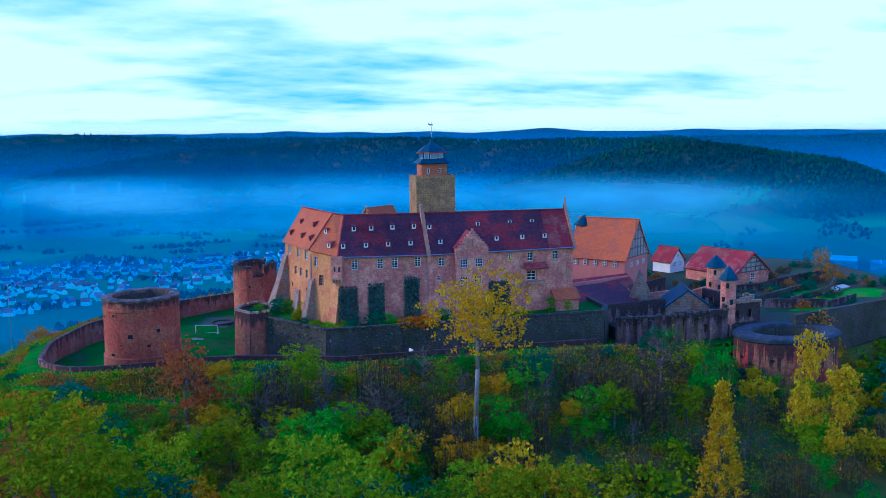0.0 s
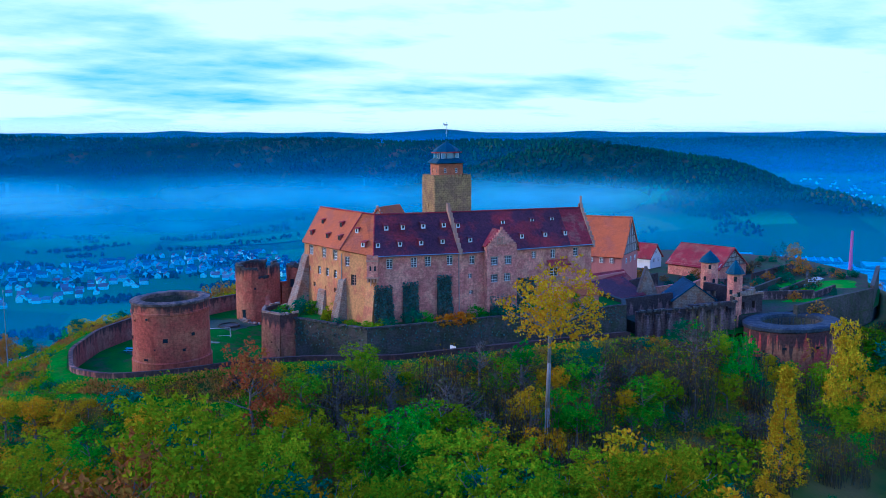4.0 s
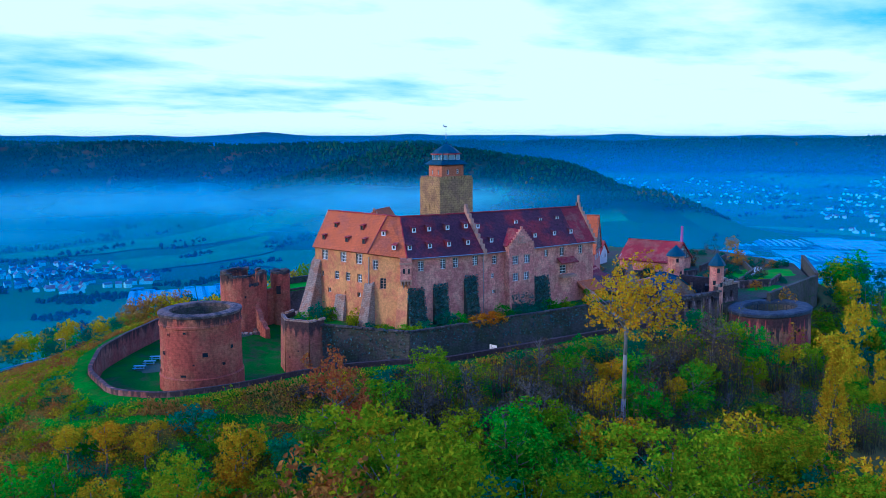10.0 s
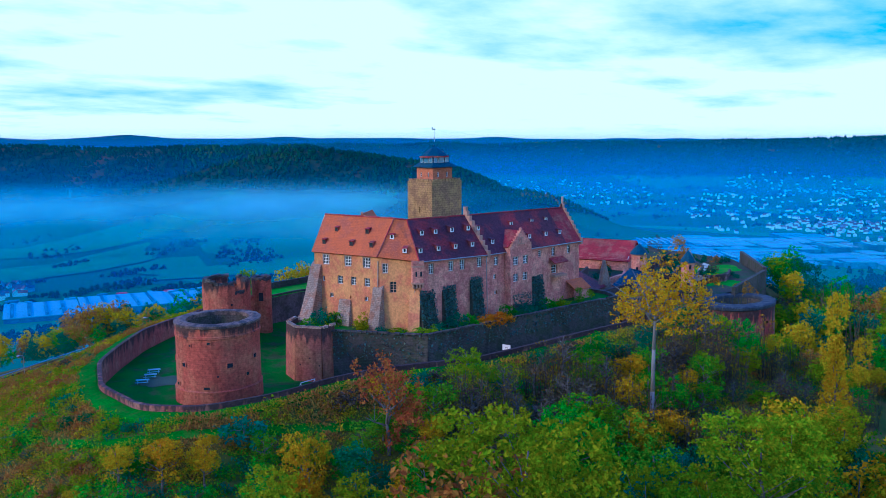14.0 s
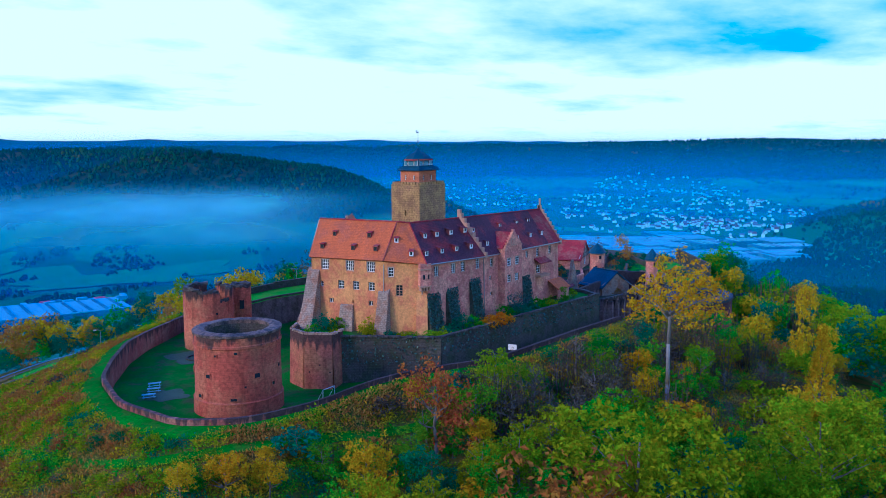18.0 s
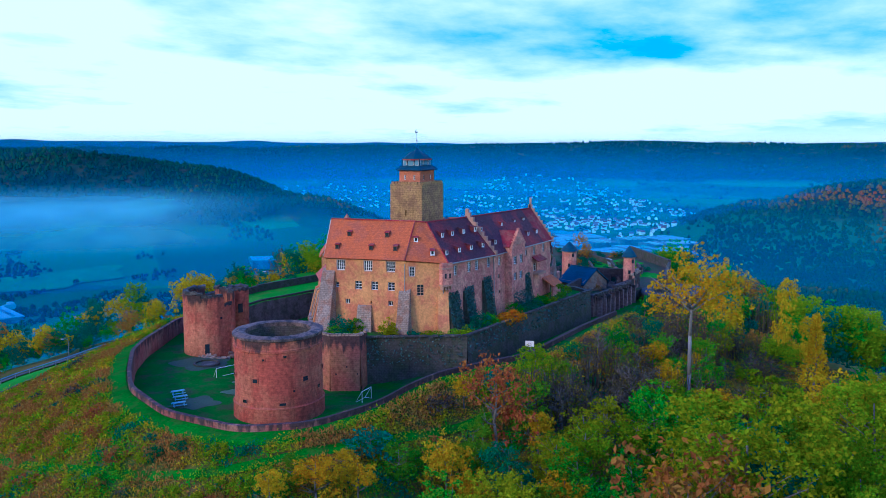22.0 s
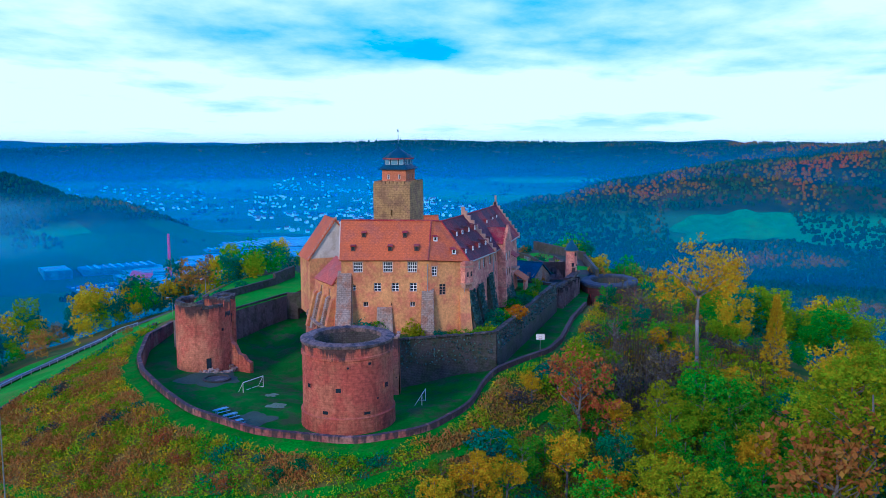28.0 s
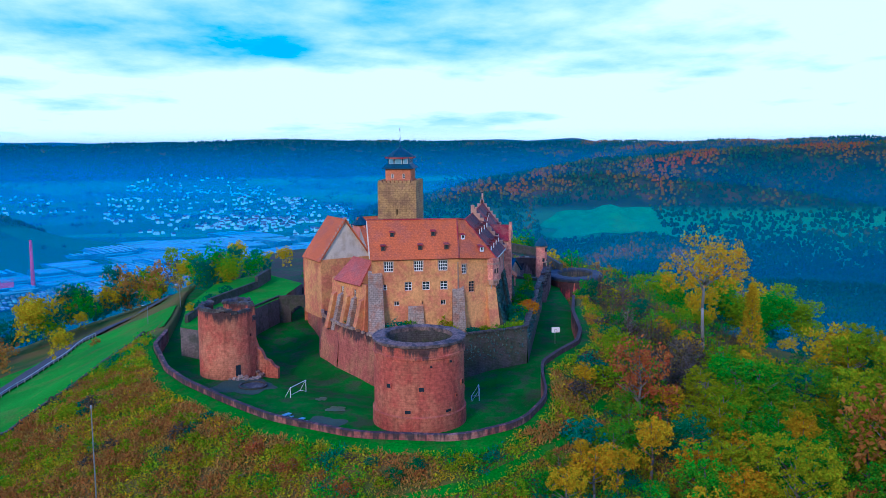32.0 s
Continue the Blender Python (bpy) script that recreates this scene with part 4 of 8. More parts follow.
    gb.box(6.95, 7.35, -19.8, -19.3, 23.0, 23.6)
    part("bay_gable", gb, M_REDPLASTER, ob, "stepped sandstone gable of the bay")
    window(ob, b0, b1, 2.7, 21.0, 0.75, 1.0, 2, 2).matrix_basis.translation.y -= 0.13
    window(ob, b0, b1, 3.7, 21.0, 0.75, 1.0, 2, 2).matrix_basis.translation.y -= 0.13
    part("bay_side", Geo().wall((3.9, -18.3), (3.9, -19.9), 5.5, 20, 0.5).wall((10.4, -19.5), (10.4, -17.6), 5.5, 20, 0.5), M_REDPLASTER, ob)
    part("bay_roof", Geo().slab([(3.6, -19.4, 19.9), (7.1, -19.4, 23.0), (7.1, -14.6, 23.0), (3.6, -17.9, 19.9)], 0.2).slab([(7.1, -19.4, 23.0), (10.7, -19.2, 19.9), (10.7, -17.4, 19.9), (7.1, -14.6, 23.0)], 0.2), M_TILE_CRIMSON, ob)
    # small red balcony roof near the east end
    part("balcony", Geo().box(18.6, 22.4, -18.6, -16.6, 11.9, 12.4), M_SAND, ob)
    part("balcony_roof", Geo().slab([(18.2, -18.9, 15.0), (23.0, -18.6, 15.0), (23.0, -16.7, 16.0), (18.2, -17.1, 16.0)], 0.15), M_TILE_CRIMSON, ob)
    part("lean_to_roof", Geo().slab([(24.0, -19.8, 8.6), (29.5, -19.4, 8.6), (29.5, -16.5, 10.4), (24.0, -16.8, 10.4)], 0.2), M_TILE_RED, ob)
    part("lean_to_wall", Geo().wall((24.3, -19.5), (29.2, -19.1), 5.5, 8.6, 0.4), M_REDPLASTER, ob)
    # dormers
    for u, z in ((4.2, 24.2), (11.9, 24.2), (2.4, 21.9), (9.3, 21.9), (14.2, 21.9)):
        dormer(ob, eNW, eSM, A, u, z, "red")
    dormer(ob, eSM, eSW, D, 2.2, 23.4, "hip")
    dormer(ob, eSM, eSW, D, 5.2, 21.1, "hip")
    for px in (662, 692, 729, 767):
        dormer(ob, eSW, eFW, D, 3.2 + (px - 659) * 0.1106, 23.9)
    for px in (641, 680, 718, 757):
        dormer(ob, eSW, eFW, D, 3.2 + (px - 659) * 0.1106, 21.0)
    for px in (794, 884, 945, 988):
        dormer(ob, eFW, eSE, R, -13.9 + (px - 659) * 0.1106 + 0.3, 23.6)
    for px in (810, 914, 963, 1006):
        dormer(ob, eFW, eSE, R, -13.9 + (px - 659) * 0.1106, 20.9)
    # downpipes
    for p0, p1, u in ((NW, SEAM, 16.0), (SEAM, SW, 6.9), (SW, FW, 16.9)):
        m = along(p0, p1, u, 0, 0.42)
        part("downpipe", Geo().tube(m @ Vector((0, 0, 6.3)), m @ Vector((0, 0.3, 19.3)), 0.09, 0.09, 6), M_METAL, ob)
    # corbelled oriel at the south-west corner
    mo = Matrix.Translation((SW[0], SW[1], 0)) @ Matrix.Rotation(radians(-27), 4, "Z")
    orl = part("oriel", Geo().box(-1.15, 1.0, -0.75, 0.8, 15.3, 19.5, mo), M_REDPLASTER, ob, "small corbelled corner oriel")
    part("band", Geo().box(-1.25, 1.1, -0.85, 0.8, 18.3, 18.6, mo), M_SAND, orl)
    part("band", Geo().box(-1.22, 1.07, -0.82, 0.8, 15.1, 15.4, mo), M_SAND, orl)
    for k in range(4):
        x = -0.95 + k * 0.58
        part("corbel", Geo().prism([tuple((mo @ Vector((x + a, b, 0))).xy) for a, b in ((-0.14, -0.7), (0.14, -0.7), (0.14, 0.3), (-0.14, 0.3))], 14.4, 15.1), M_SAND, orl)
    for x in (-0.45, 0.45):
        # dark blocks on the wall give the slits their shade
        part("slit", Geo().box(x - 0.16, x + 0.16, -0.79, -0.7, 16.6, 17.5, mo), M_GLASS, orl)

    def buttress(p0, p1, u, w, low, high, foot, head, mat, label):
        m = along(p0, p1, u, 0)
        pts = []
        for x in (-w / 2, w / 2):
            k = 1.0 if x < 0 else 0.92
            pts += [m @ Vector((x * 1.15, -foot * k, low)), m @ Vector((x * 1.15, 0.3, low)), m @ Vector((x, 0.3, high)), m @ Vector((x, -head, high - 0.8 * k)), m @ Vector((x * 1.05, -(foot * 0.42 + head * 0.5), low + (high - low) * 0.5))]
        g = Geo()
        g.v.extend(tuple(p) for p in pts)
        g.f += [(0, 1, 2, 3, 4), (9, 8, 7, 6, 5), (0, 4, 9, 5), (4, 3, 8, 9), (3, 2, 7, 8), (1, 0, 5, 6)]
        part("buttress", g, mat, ob, label)

    buttress(NW, SEAM, 0.6, 2.6, 5.6, 18.0, 4.6, 0.4, M_GREYSTONE, "tall grey stone buttress")
    buttress(NW, SEAM, 8.0, 2.8, 5.6, 11.8, 1.6, 0.5, M_GREYSTONE, "short grey stone buttress")
    buttress(NW, SEAM, 16.0, 2.2, 5.6, 14.8, 2.4, 0.4, M_GREYSTONE, "grey stone buttress")
    buttress(SEAM, SW, 6.9, 2.0, 5.6, 14.5, 2.0, 0.3, M_PLASTER, "sloping plastered buttress")
    for u, w, hi, ft in ((1.6, 3.4, 13.6, 2.4), (7.0, 2.8, 13.8, 2.2), (13.8, 2.6, 14.8, 2.2)):
        buttress(SW, FW, u, w, 5.6, hi, ft, 0.4, M_IVY_WALL, "ivy-covered stone buttress")
    buttress(FW, SE, 14.0, 4.4, 5.6, 13.0, 2.2, 0.8, M_IVY_WALL, "broad ivy-covered buttress")
    buttress(FW, SE, 8.5, 5.2, 5.6, 11.6, 2.6, 1.6, M_IVY_WALL, "ivy-grown plinth below the bay")
    return ob


palace()


def north_range():
    ob = thing("north_range", -12, 12, 5.5, "gabled north range with pale gable and red tiles", "castle building")
    d, nv = Vector((0.765, 0.644, 0)), Vector((-0.644, 0.765, 0))
    apex = Vector((-9.0, 13.2, 25.9))
    L, hw, ez = 9.0, 5.6, 17.6

    def q(s, w, z):
        v = apex + d * s + nv * w
        return (v.x, v.y, z)

    corners = [q(0, hw, 0), q(L, hw, 0), q(L, -hw, 0), q(0, -hw, 0)]
    part("wall_body", Geo().prism([c[:2] for c in reversed(corners)], 5.5, ez), M_PLASTER, ob)
    part("gable", Geo().slab([q(0.25, hw - 0.1, ez), q(0.25, -hw + 0.1, ez), q(0.25, 0, 25.6)], 0.4), M_LIGHTPLASTER, ob, "pale stepped gable")
    steps = Geo()
    for k in range(12):
        for sgn in (1, -1):
            steps.tube(q(0, sgn * (hw - k * 0.5), ez + k * 0.72), q(0, sgn * (hw - k * 0.5), ez + k * 0.72 + 0.5), 0.24, 0.2, 5)
    part("gable_step", steps, M_SAND, ob)
    part("roof", Geo().slab([q(-0.2, hw + 0.5, ez - 0.3), q(L, hw + 0.5, ez - 0.3), q(L, 0, 25.7), q(-0.2, 0, 25.7)], 0.25).slab([q(-0.2, -hw - 0.5, ez - 0.3), q(-0.2, 0, 25.7), q(L, 0, 25.7), q(L, -hw - 0.5, ez - 0.3)], 0.25), M_TILE_RED, ob)
    # low range that links it with the west wing
    a, b, c, e = (-26.6, 4.6), (-17.8, 13.6), (-13.2, 9.4), (-20.5, 2.5)
    part("link_wall", Geo().wall(b, a, 5.5, 15.2, 0.7, [hole(4.0, 13.2, 0.9, 1.4), hole(8.6, 13.2, 0.9, 1.4), hole(6.3, 10.4, 0.8, 1.8)], lean=0.8), M_PLASTER, ob)
    for u, z, w, h in ((4.0, 13.2, 0.9, 1.4), (8.6, 13.2, 0.9, 1.4), (6.3, 10.4, 0.8, 1.8)):
        window(ob, b, a, u, z, w, h, 2, 3)
    part("link_roof", Geo().slab([(-26.2, 6.0, 15.0), (-19.6, 13.0, 15.0), (-16.6, 9.6, 19.2), (-22.4, 4.4, 19.2)], 0.25), M_TILE_PINK, ob, "steep salmon tile lean-to roof")
    for k in range(5):
        t = 0.12 + k * 0.2
        p = Vector((*b, 0)).lerp(Vector((*a, 0)), t)
        o = Vector((-0.72, 0.70, 0))
        g = Geo()
        w = Vector((0.70, 0.72, 0)) * 0.55
        pts = [p + o * 2.6 - w, p - o * 0.3 - w, p - o * 0.3 - w, p + o * 0.9 - w, p + o * 2.6 + w, p - o * 0.3 + w, p - o * 0.3 + w, p + o * 0.9 + w]
        zz = (5.6, 5.6, 12.8, 12.2) * 2
        g.v.extend((v.x, v.y, z) for v, z in zip(pts, zz))
        g.f += [(0, 1, 2, 3), (7, 6, 5, 4), (0, 3, 7, 4), (3, 2, 6, 7)]
        part("buttress", g, M_GREYSTONE if k % 2 else M_PLASTER, ob)
    return ob


north_range()


def gatehouse():
    ob = thing("gate_block", 15, 26, 4, "low reddish gate block with arched doorway", "castle building")
    P = [(11.5, 20.5), (20, 23), (18, 31), (9.5, 28.5)]
    part("wall_body", Geo().prism(P, -3.5, 14.4, [14.4, 14.0, 14.3, 14.7]), M_GATE, ob)
    a, b = P[3], P[0]
    door = Geo()
    m = along(a, b, 6.6, 8.2, 0.03)
    door.box(-0.7, 0.7, -0.06, 0.1, -1.5, 0.7, m)
    for k in range(6):
        t0, t1 = math.pi * k / 6, math.pi * (k + 1) / 6
        door.face(m @ Vector((0, -0.06, 0.7)), m @ Vector((0.7 * math.cos(t0), -0.06, 0.7 + 0.7 * math.sin(t0))), m @ Vector((0.7 * math.cos(t1), -0.06, 0.7 + 0.7 * math.sin(t1))))
    part("door", door, M_TIMBER, ob, "dark arched doorway")
    for u in (1.4, 3.8):
        # slit shade as a dark block, no hole is cut
        part("slit", Geo().box(-0.7, 0.7, -0.05, 0.2, -0.12, 0.12, along(a, b, u, 11.0, 0.03)), M_GLASS, ob)
    br, arch = Geo(), [(2.6, 3.2, -2.6, 2.6), (3.2, 4.0, -2.6, 3.4), (4.0, 5.2, -2.6, 3.8), (5.2, 6.0, -2.6, 3.4), (6.0, 6.6, -2.6, 2.6)]
    br.wall((6.2, 33.4), (8.6, 24.6), -3.4, 5.6, 1.6, arch).wall((6.2, 33.4), (8.6, 24.6), 5.6, 6.3, 0.4)
    part("bridge", br, M_DARKSTONE, ob, "dark stone arch bridge to the gate")
    return ob


gatehouse()


# ---- the keep ----
def keep():
    ob = thing("keep_tower", 4.2, 4.2, 5.5, "square keep of yellow-brown ashlar with a slate lantern roof", "tower")
    s = 8.4
    sh = Geo()
    sl = [hole(4.2, 26.3, 0.3, 1.2)]
    for a, b, h in (((0, s), (0, 0), sl), ((0, 0), (s, 0), [hole(4.2, 22.4, 0.5, 1.0)]), ((s, 0), (s, s), ()), ((s, s), (0, s), ())):
        sh.wall(a, b, 5.5, 32.5 if a[0] == b[0] else 32.504, 1.6, h, ends=False)
    sh.box(1.5, 6.9, 1.5, 6.9, 31.6, 32.0)
    part("shaft", sh, M_SHAFT, ob)
    merlons([(0.25, 0.25), (s - 0.25, 0.25), (s - 0.25, s - 0.25), (0.25, s - 0.25)], 32.5, 0.62, 0.55, 0.3, 0.5, M_SHAFT, ob)
    u0, u1 = 1.45, 6.95
    up = Geo()
    wins = [(1.5, 33.9), (4.0, 33.9)]
    for a, b in (((u0, u1), (u0, u0)), ((u0, u0), (u1, u0)), ((u1, u0), (u1, u1)), ((u1, u1), (u0, u1))):
        up.wall(a, b, 31.8, 35.4 if a[0] == b[0] else 35.404, 0.4, [hole(u, z, 0.55, 1.0) for u, z in wins], ends=False)
    part("upper_storey", up, M_UPPER, ob, "red brick watch room")
    for a, b in (((u0, u1), (u0, u0)), ((u0, u0), (u1, u0)), ((u1, u0), (u1, u1)), ((u1, u1), (u0, u1))):
        for u, z in wins:
            window(ob, a, b, u, z, 0.55, 1.0, 1, 2, surround=False)
    c = 4.2

    def ring(r0, z0, r1, z1, n=4, turn=45.0):
        return Geo().lathe(c, c, [(r0, z0), (r1, z1)], n, turn, turn + 360)

    k = math.sqrt(2)
    sk = Geo().lathe(c, c, [(2.6 * k, 35.3), (3.45 * k, 35.5), (3.4 * k, 35.65), (2.35 * k, 36.5)], 4, 45, 405)
    part("skirt_roof", sk, M_SLATE, ob, "flared slate skirt roof")
    part("lantern", ring(2.3 * k, 36.2, 2.3 * k, 38.0), M_SLATE, ob, "slate-hung lantern")
    for a, b in (((c - 2.3, c + 2.3), (c - 2.3, c - 2.3)), ((c - 2.3, c - 2.3), (c + 2.3, c - 2.3)), ((c + 2.3, c - 2.3), (c + 2.3, c + 2.3)), ((c + 2.3, c + 2.3), (c - 2.3, c + 2.3))):
        for u, w in ((0.75, 0.95), (2.3, 1.5), (3.85, 0.95)):
            m = along(a, b, u, 37.08, 0.04)
            f = part("lantern_window", Geo().wall((-w / 2, 0), (w / 2, 0), -0.62, 0.62, 0.08, [(0.1, w / 2 - 0.04, -0.5, 0.5), (w / 2 + 0.04, w - 0.1, -0.5, 0.5)]), M_WHITE, ob, "white lantern window")
            f.matrix_basis = f.matrix_basis @ m
            part("pane", Geo().box(-w / 2 + 0.06, w / 2 - 0.06, -0.02, 0.0, -0.55, 0.55, m), M_SKYGLASS, f)
    dome = Geo().lathe(c, c, [(3.2, 37.85), (3.1, 38.0), (2.6, 38.5), (1.9, 39.0), (1.1, 39.45), (0.4, 39.85), (0.14, 40.4)], 8, 22.5, 382.5, capped=True)
    part("dome", dome, M_SLATE, ob, "eight-sided slate dome")
    part("eave_band", Geo().lathe(c, c, [(3.4, 37.62), (3.42, 37.9)], 8, 22.5, 382.5), M_TILE_CRIMSON, ob)
    part("finial", Geo().tube((c, c, 41), (c, c, 44.3), 0.06, 0.03, 6).tube((c, c, 41.7), (c, c, 42.0), 0.2, 0.2, 8), M_METAL, ob)
    part("weather_vane", Geo().box(c - 0.6, c + 0.3, c - 0.02, c + 0.02, 43.5, 43.8).box(c - 0.7, c - 0.45, c - 0.02, c + 0.02, 43.7, 44.1), M_METAL, ob)
    return ob


keep()


# ---- round towers ----
def round_tower(name, cx, cy, r, z0, z1, thick, label, mat, band=None, holes=(), seed=0, gaps=()):
    ob = thing(name, cx, cy, z0, label, "tower")
    rings = [(r * 1.045, z0 - 0.9), (r * 1.035, z0 + 2.1), (r * 1.04, z0 + 2.12), (r * 1.04, z0 + 2.35), (r * 1.005, z0 + 2.5), (r, z0 + 3), (r * 0.995, z0 + (z1 - z0) * 0.6)]
    if band:
        rings += [(r * 0.995, band - 0.1), (r * 1.02, band), (r * 1.02, band + 0.35), (r, band + 0.45)]
    rings += [(r, z1 - 0.5), (r, z1)]
    sides, n = 72, 72
    g = Geo().lathe(cx, cy, rings, sides)
    part("outer_wall", g, mat, ob)
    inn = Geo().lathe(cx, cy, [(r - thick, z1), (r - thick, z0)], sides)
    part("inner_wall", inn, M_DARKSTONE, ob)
    crown = Geo().lathe(cx, cy, [(r, z1 - 0.35), (r * 1.03, z1 - 0.2), (r * 1.03, z1 + 0.15), (r - thick * 0.5, z1 + 0.4), (r - thick - 0.05, z1 + 0.2), (r - thick - 0.05, z1 - 0.4)], sides, wobble=0.06, seed=seed)
    part("crown", crown, M_CROWN, ob, "lichen-dark worn wall top")
    part("floor", Geo().lathe(cx, cy, [(r - thick, z0 + 0.1), (0.1, z0 + 0.1)], 24), M_GRASS, ob)
    for a, z, w, h in holes:
        t = radians(a)
        m = Matrix.Translation((cx + math.cos(t) * (r - 0.02), cy + math.sin(t) * (r - 0.02), z)) @ Matrix.Rotation(t + math.pi / 2, 4, "Z")
        rim = Geo().wall((-w / 2 - 0.12, -0.13), (w / 2 + 0.12, -0.13), -h / 2 - 0.12, h / 2 + 0.12, 0.6, [(0.12, 0.12 + w, -h / 2, h / 2)])
        rim.v = [tuple(m @ Vector(p)) for p in rim.v]
        sl = part("gun_slit", rim, mat, ob)
        # the shade inside the slit is a dark block
        part("opening", Geo().box(-w / 2, w / 2, -0.1, 0.5, -h / 2, h / 2, m), M_GLASS, sl, "dark block as shade in the opening")
    return ob


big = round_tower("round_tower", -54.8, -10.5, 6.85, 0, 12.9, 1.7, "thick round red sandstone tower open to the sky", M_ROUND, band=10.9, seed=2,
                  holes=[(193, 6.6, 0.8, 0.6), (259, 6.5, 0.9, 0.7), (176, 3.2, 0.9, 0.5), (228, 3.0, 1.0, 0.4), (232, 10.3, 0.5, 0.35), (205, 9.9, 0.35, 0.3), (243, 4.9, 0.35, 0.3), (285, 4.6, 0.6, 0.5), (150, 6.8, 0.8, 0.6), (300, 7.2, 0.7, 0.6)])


def ruin_tower():
    cx, cy, r = -33.9, 29.0, 5.1
    ob = thing("ruined_tower", cx, cy, 0, "broken round red sandstone tower with ragged top", "tower")
    sides = 60
    g = Geo()
    tops = []
    for i in range(sides):
        a = 360 * i / sides
        t = 12.1
        if 205 < a < 262:
            t = 11.6
        if 262 <= a < 292:
            t = 9.6
        if 292 <= a < 330:
            t = 11.9
        if 330 <= a or a < 25:
            t = 11.8
        if 25 <= a < 60:
            t = 10.4
        tops.append(t + noise.noise(Vector((i * 0.7, 2, 5))) * 0.45)
    for i in range(sides):
        j = (i + 1) % sides
        ta, tb = 2 * math.pi * i / sides, 2 * math.pi * j / sides
        z = tops[i]
        c = [(cx + math.cos(q) * rr, cy + math.sin(q) * rr) for q, rr in ((ta, r), (tb, r), (ta, r - 1.2), (tb, r - 1.2))]
        g.face((*c[0], -2.2), (*c[1], -2.2), (*c[1], z), (*c[0], z))
        g.face((*c[3], -2.2), (*c[2], -2.2), (*c[2], z), (*c[3], z))
        g.face((*c[0], z), (*c[1], z), (*c[3], z), (*c[2], z))
        if abs(tops[j] - z) > 0.01:
            lo, hi = min(tops[j], z), max(tops[j], z)
            g.face((*c[1], lo), (*c[3], lo), (*c[3], hi), (*c[1], hi))
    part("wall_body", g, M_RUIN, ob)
    # blackened stones that are left along the broken top
    rnd = random.Random(19)
    shapes = [Geo().box(-0.45, 0.45, -0.55, 0.55, -0.1, 0.5).mesh("top_stone", M_BLACKTOP), Geo().prism([(-0.5, -0.5), (0.5, -0.55), (0.4, 0.5), (-0.45, 0.55)], -0.1, 0.7, [0.5, 0.75, 0.6, 0.35]).mesh("top_stone", M_BLACKTOP)]
    for i in range(0, sides, 2):
        t = 2 * math.pi * (i + 0.5) / sides
        placed("top_stone", rnd.choice(shapes), Matrix.Translation((cx + math.cos(t) * (r - 0.6), cy + math.sin(t) * (r - 0.6), tops[i])) @ Matrix.Rotation(t + rnd.uniform(-0.3, 0.3), 4, "Z"), ob)
    m = Matrix.Translation((cx + math.cos(radians(222)) * r, cy + math.sin(radians(222)) * r, 1.6)) @ Matrix.Rotation(radians(222) + math.pi / 2, 4, "Z")
    # dark blocks set into the wall as the shade of doorway and opening
    part("doorway", Geo().box(-0.45, 0.45, -0.06, 0.5, -1.2, 0.8, m), M_GLASS, ob, "dark block as shade in the doorway")
    part("opening", Geo().box(-0.2, 0.2, -0.06, 0.5, -0.25, 0.25, Matrix.Translation((cx + math.cos(radians(255)) * r, cy + math.sin(radians(255)) * r, 7.4)) @ Matrix.Rotation(radians(255) + math.pi / 2, 4, "Z")), M_GLASS, ob)
    # broken wall stub and rubble at its foot
    stub = Geo()
    prof = [(24.9, 6.8), (24.2, 6.1), (23.7, 4.4), (23.1, 3.9), (22.4, 2.2), (21.6, 1.9), (20.9, 0.9), (20.2, 0.5)]
    for (ya, za), (yb, zb) in zip(prof, prof[1:]):
        x0 = -33.2 + (24.9 - ya) * 0.22
        stub.prism([(x0, yb), (x0 + 1.1, yb), (x0 + 1.0, ya), (x0 - 0.1, ya)], -2.0, za, [zb, zb, za, za])
    part("wall_stub", stub, M_RUIN, ob, "broken wall stub")
    rnd = random.Random(8)
    rb = Geo()
    for k in range(40):
        a = radians(rnd.uniform(195, 290))
        d = r + rnd.uniform(0, 1.3)
        s = rnd.uniform(0.15, 0.45)
        rb.box(-s, s, -s, s, -s, s, pose(cx + math.cos(a) * d, cy + math.sin(a) * d, -0.7 + max(0, (r + 0.9 - d)) * 0.9, rnd.uniform(0, 90), rnd.uniform(0, 90), rnd.uniform(0, 90)))
    part("rubble", rb, M_GREYSTONE, ob, "fallen stones")
    return ob


ruin_tower()


def ruin_turret():
    """The slimmer broken stair tower beside the ruined tower."""
    cx, cy, r = -24.8, 30.3, 2.2
    ob = thing("ruined_stair_tower", cx, cy, 0, "slim broken sandstone stair tower with blackened top", "tower")
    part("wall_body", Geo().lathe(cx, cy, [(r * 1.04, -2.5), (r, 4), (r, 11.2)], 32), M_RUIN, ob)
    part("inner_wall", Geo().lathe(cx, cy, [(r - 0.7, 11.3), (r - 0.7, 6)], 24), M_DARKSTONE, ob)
    part("crown", Geo().lathe(cx, cy, [(r, 11.0), (r + 0.06, 11.2), (r, 11.7), (r - 0.7, 11.5), (r - 0.72, 11.0)], 32, wobble=0.22, seed=7), M_BLACKTOP, ob, "blackened worn wall top")
    part("link_wall", Geo().wall((-28.4, 29.0), (-26.6, 29.6), -2.5, 7.6, 1.2), M_RUIN, ob, "broken wall joining the towers")
    t = radians(238)
    m = Matrix.Translation((cx + math.cos(t) * r, cy + math.sin(t) * r, 7.4)) @ Matrix.Rotation(t + math.pi / 2, 4, "Z")
    # the doorway's shade is a dark block on the uncut wall
    part("doorway", Geo().box(-0.5, 0.5, -0.08, 0.4, -1.0, 0.9, m), M_GLASS, ob, "dark block as shade in the high doorway")


ruin_turret()


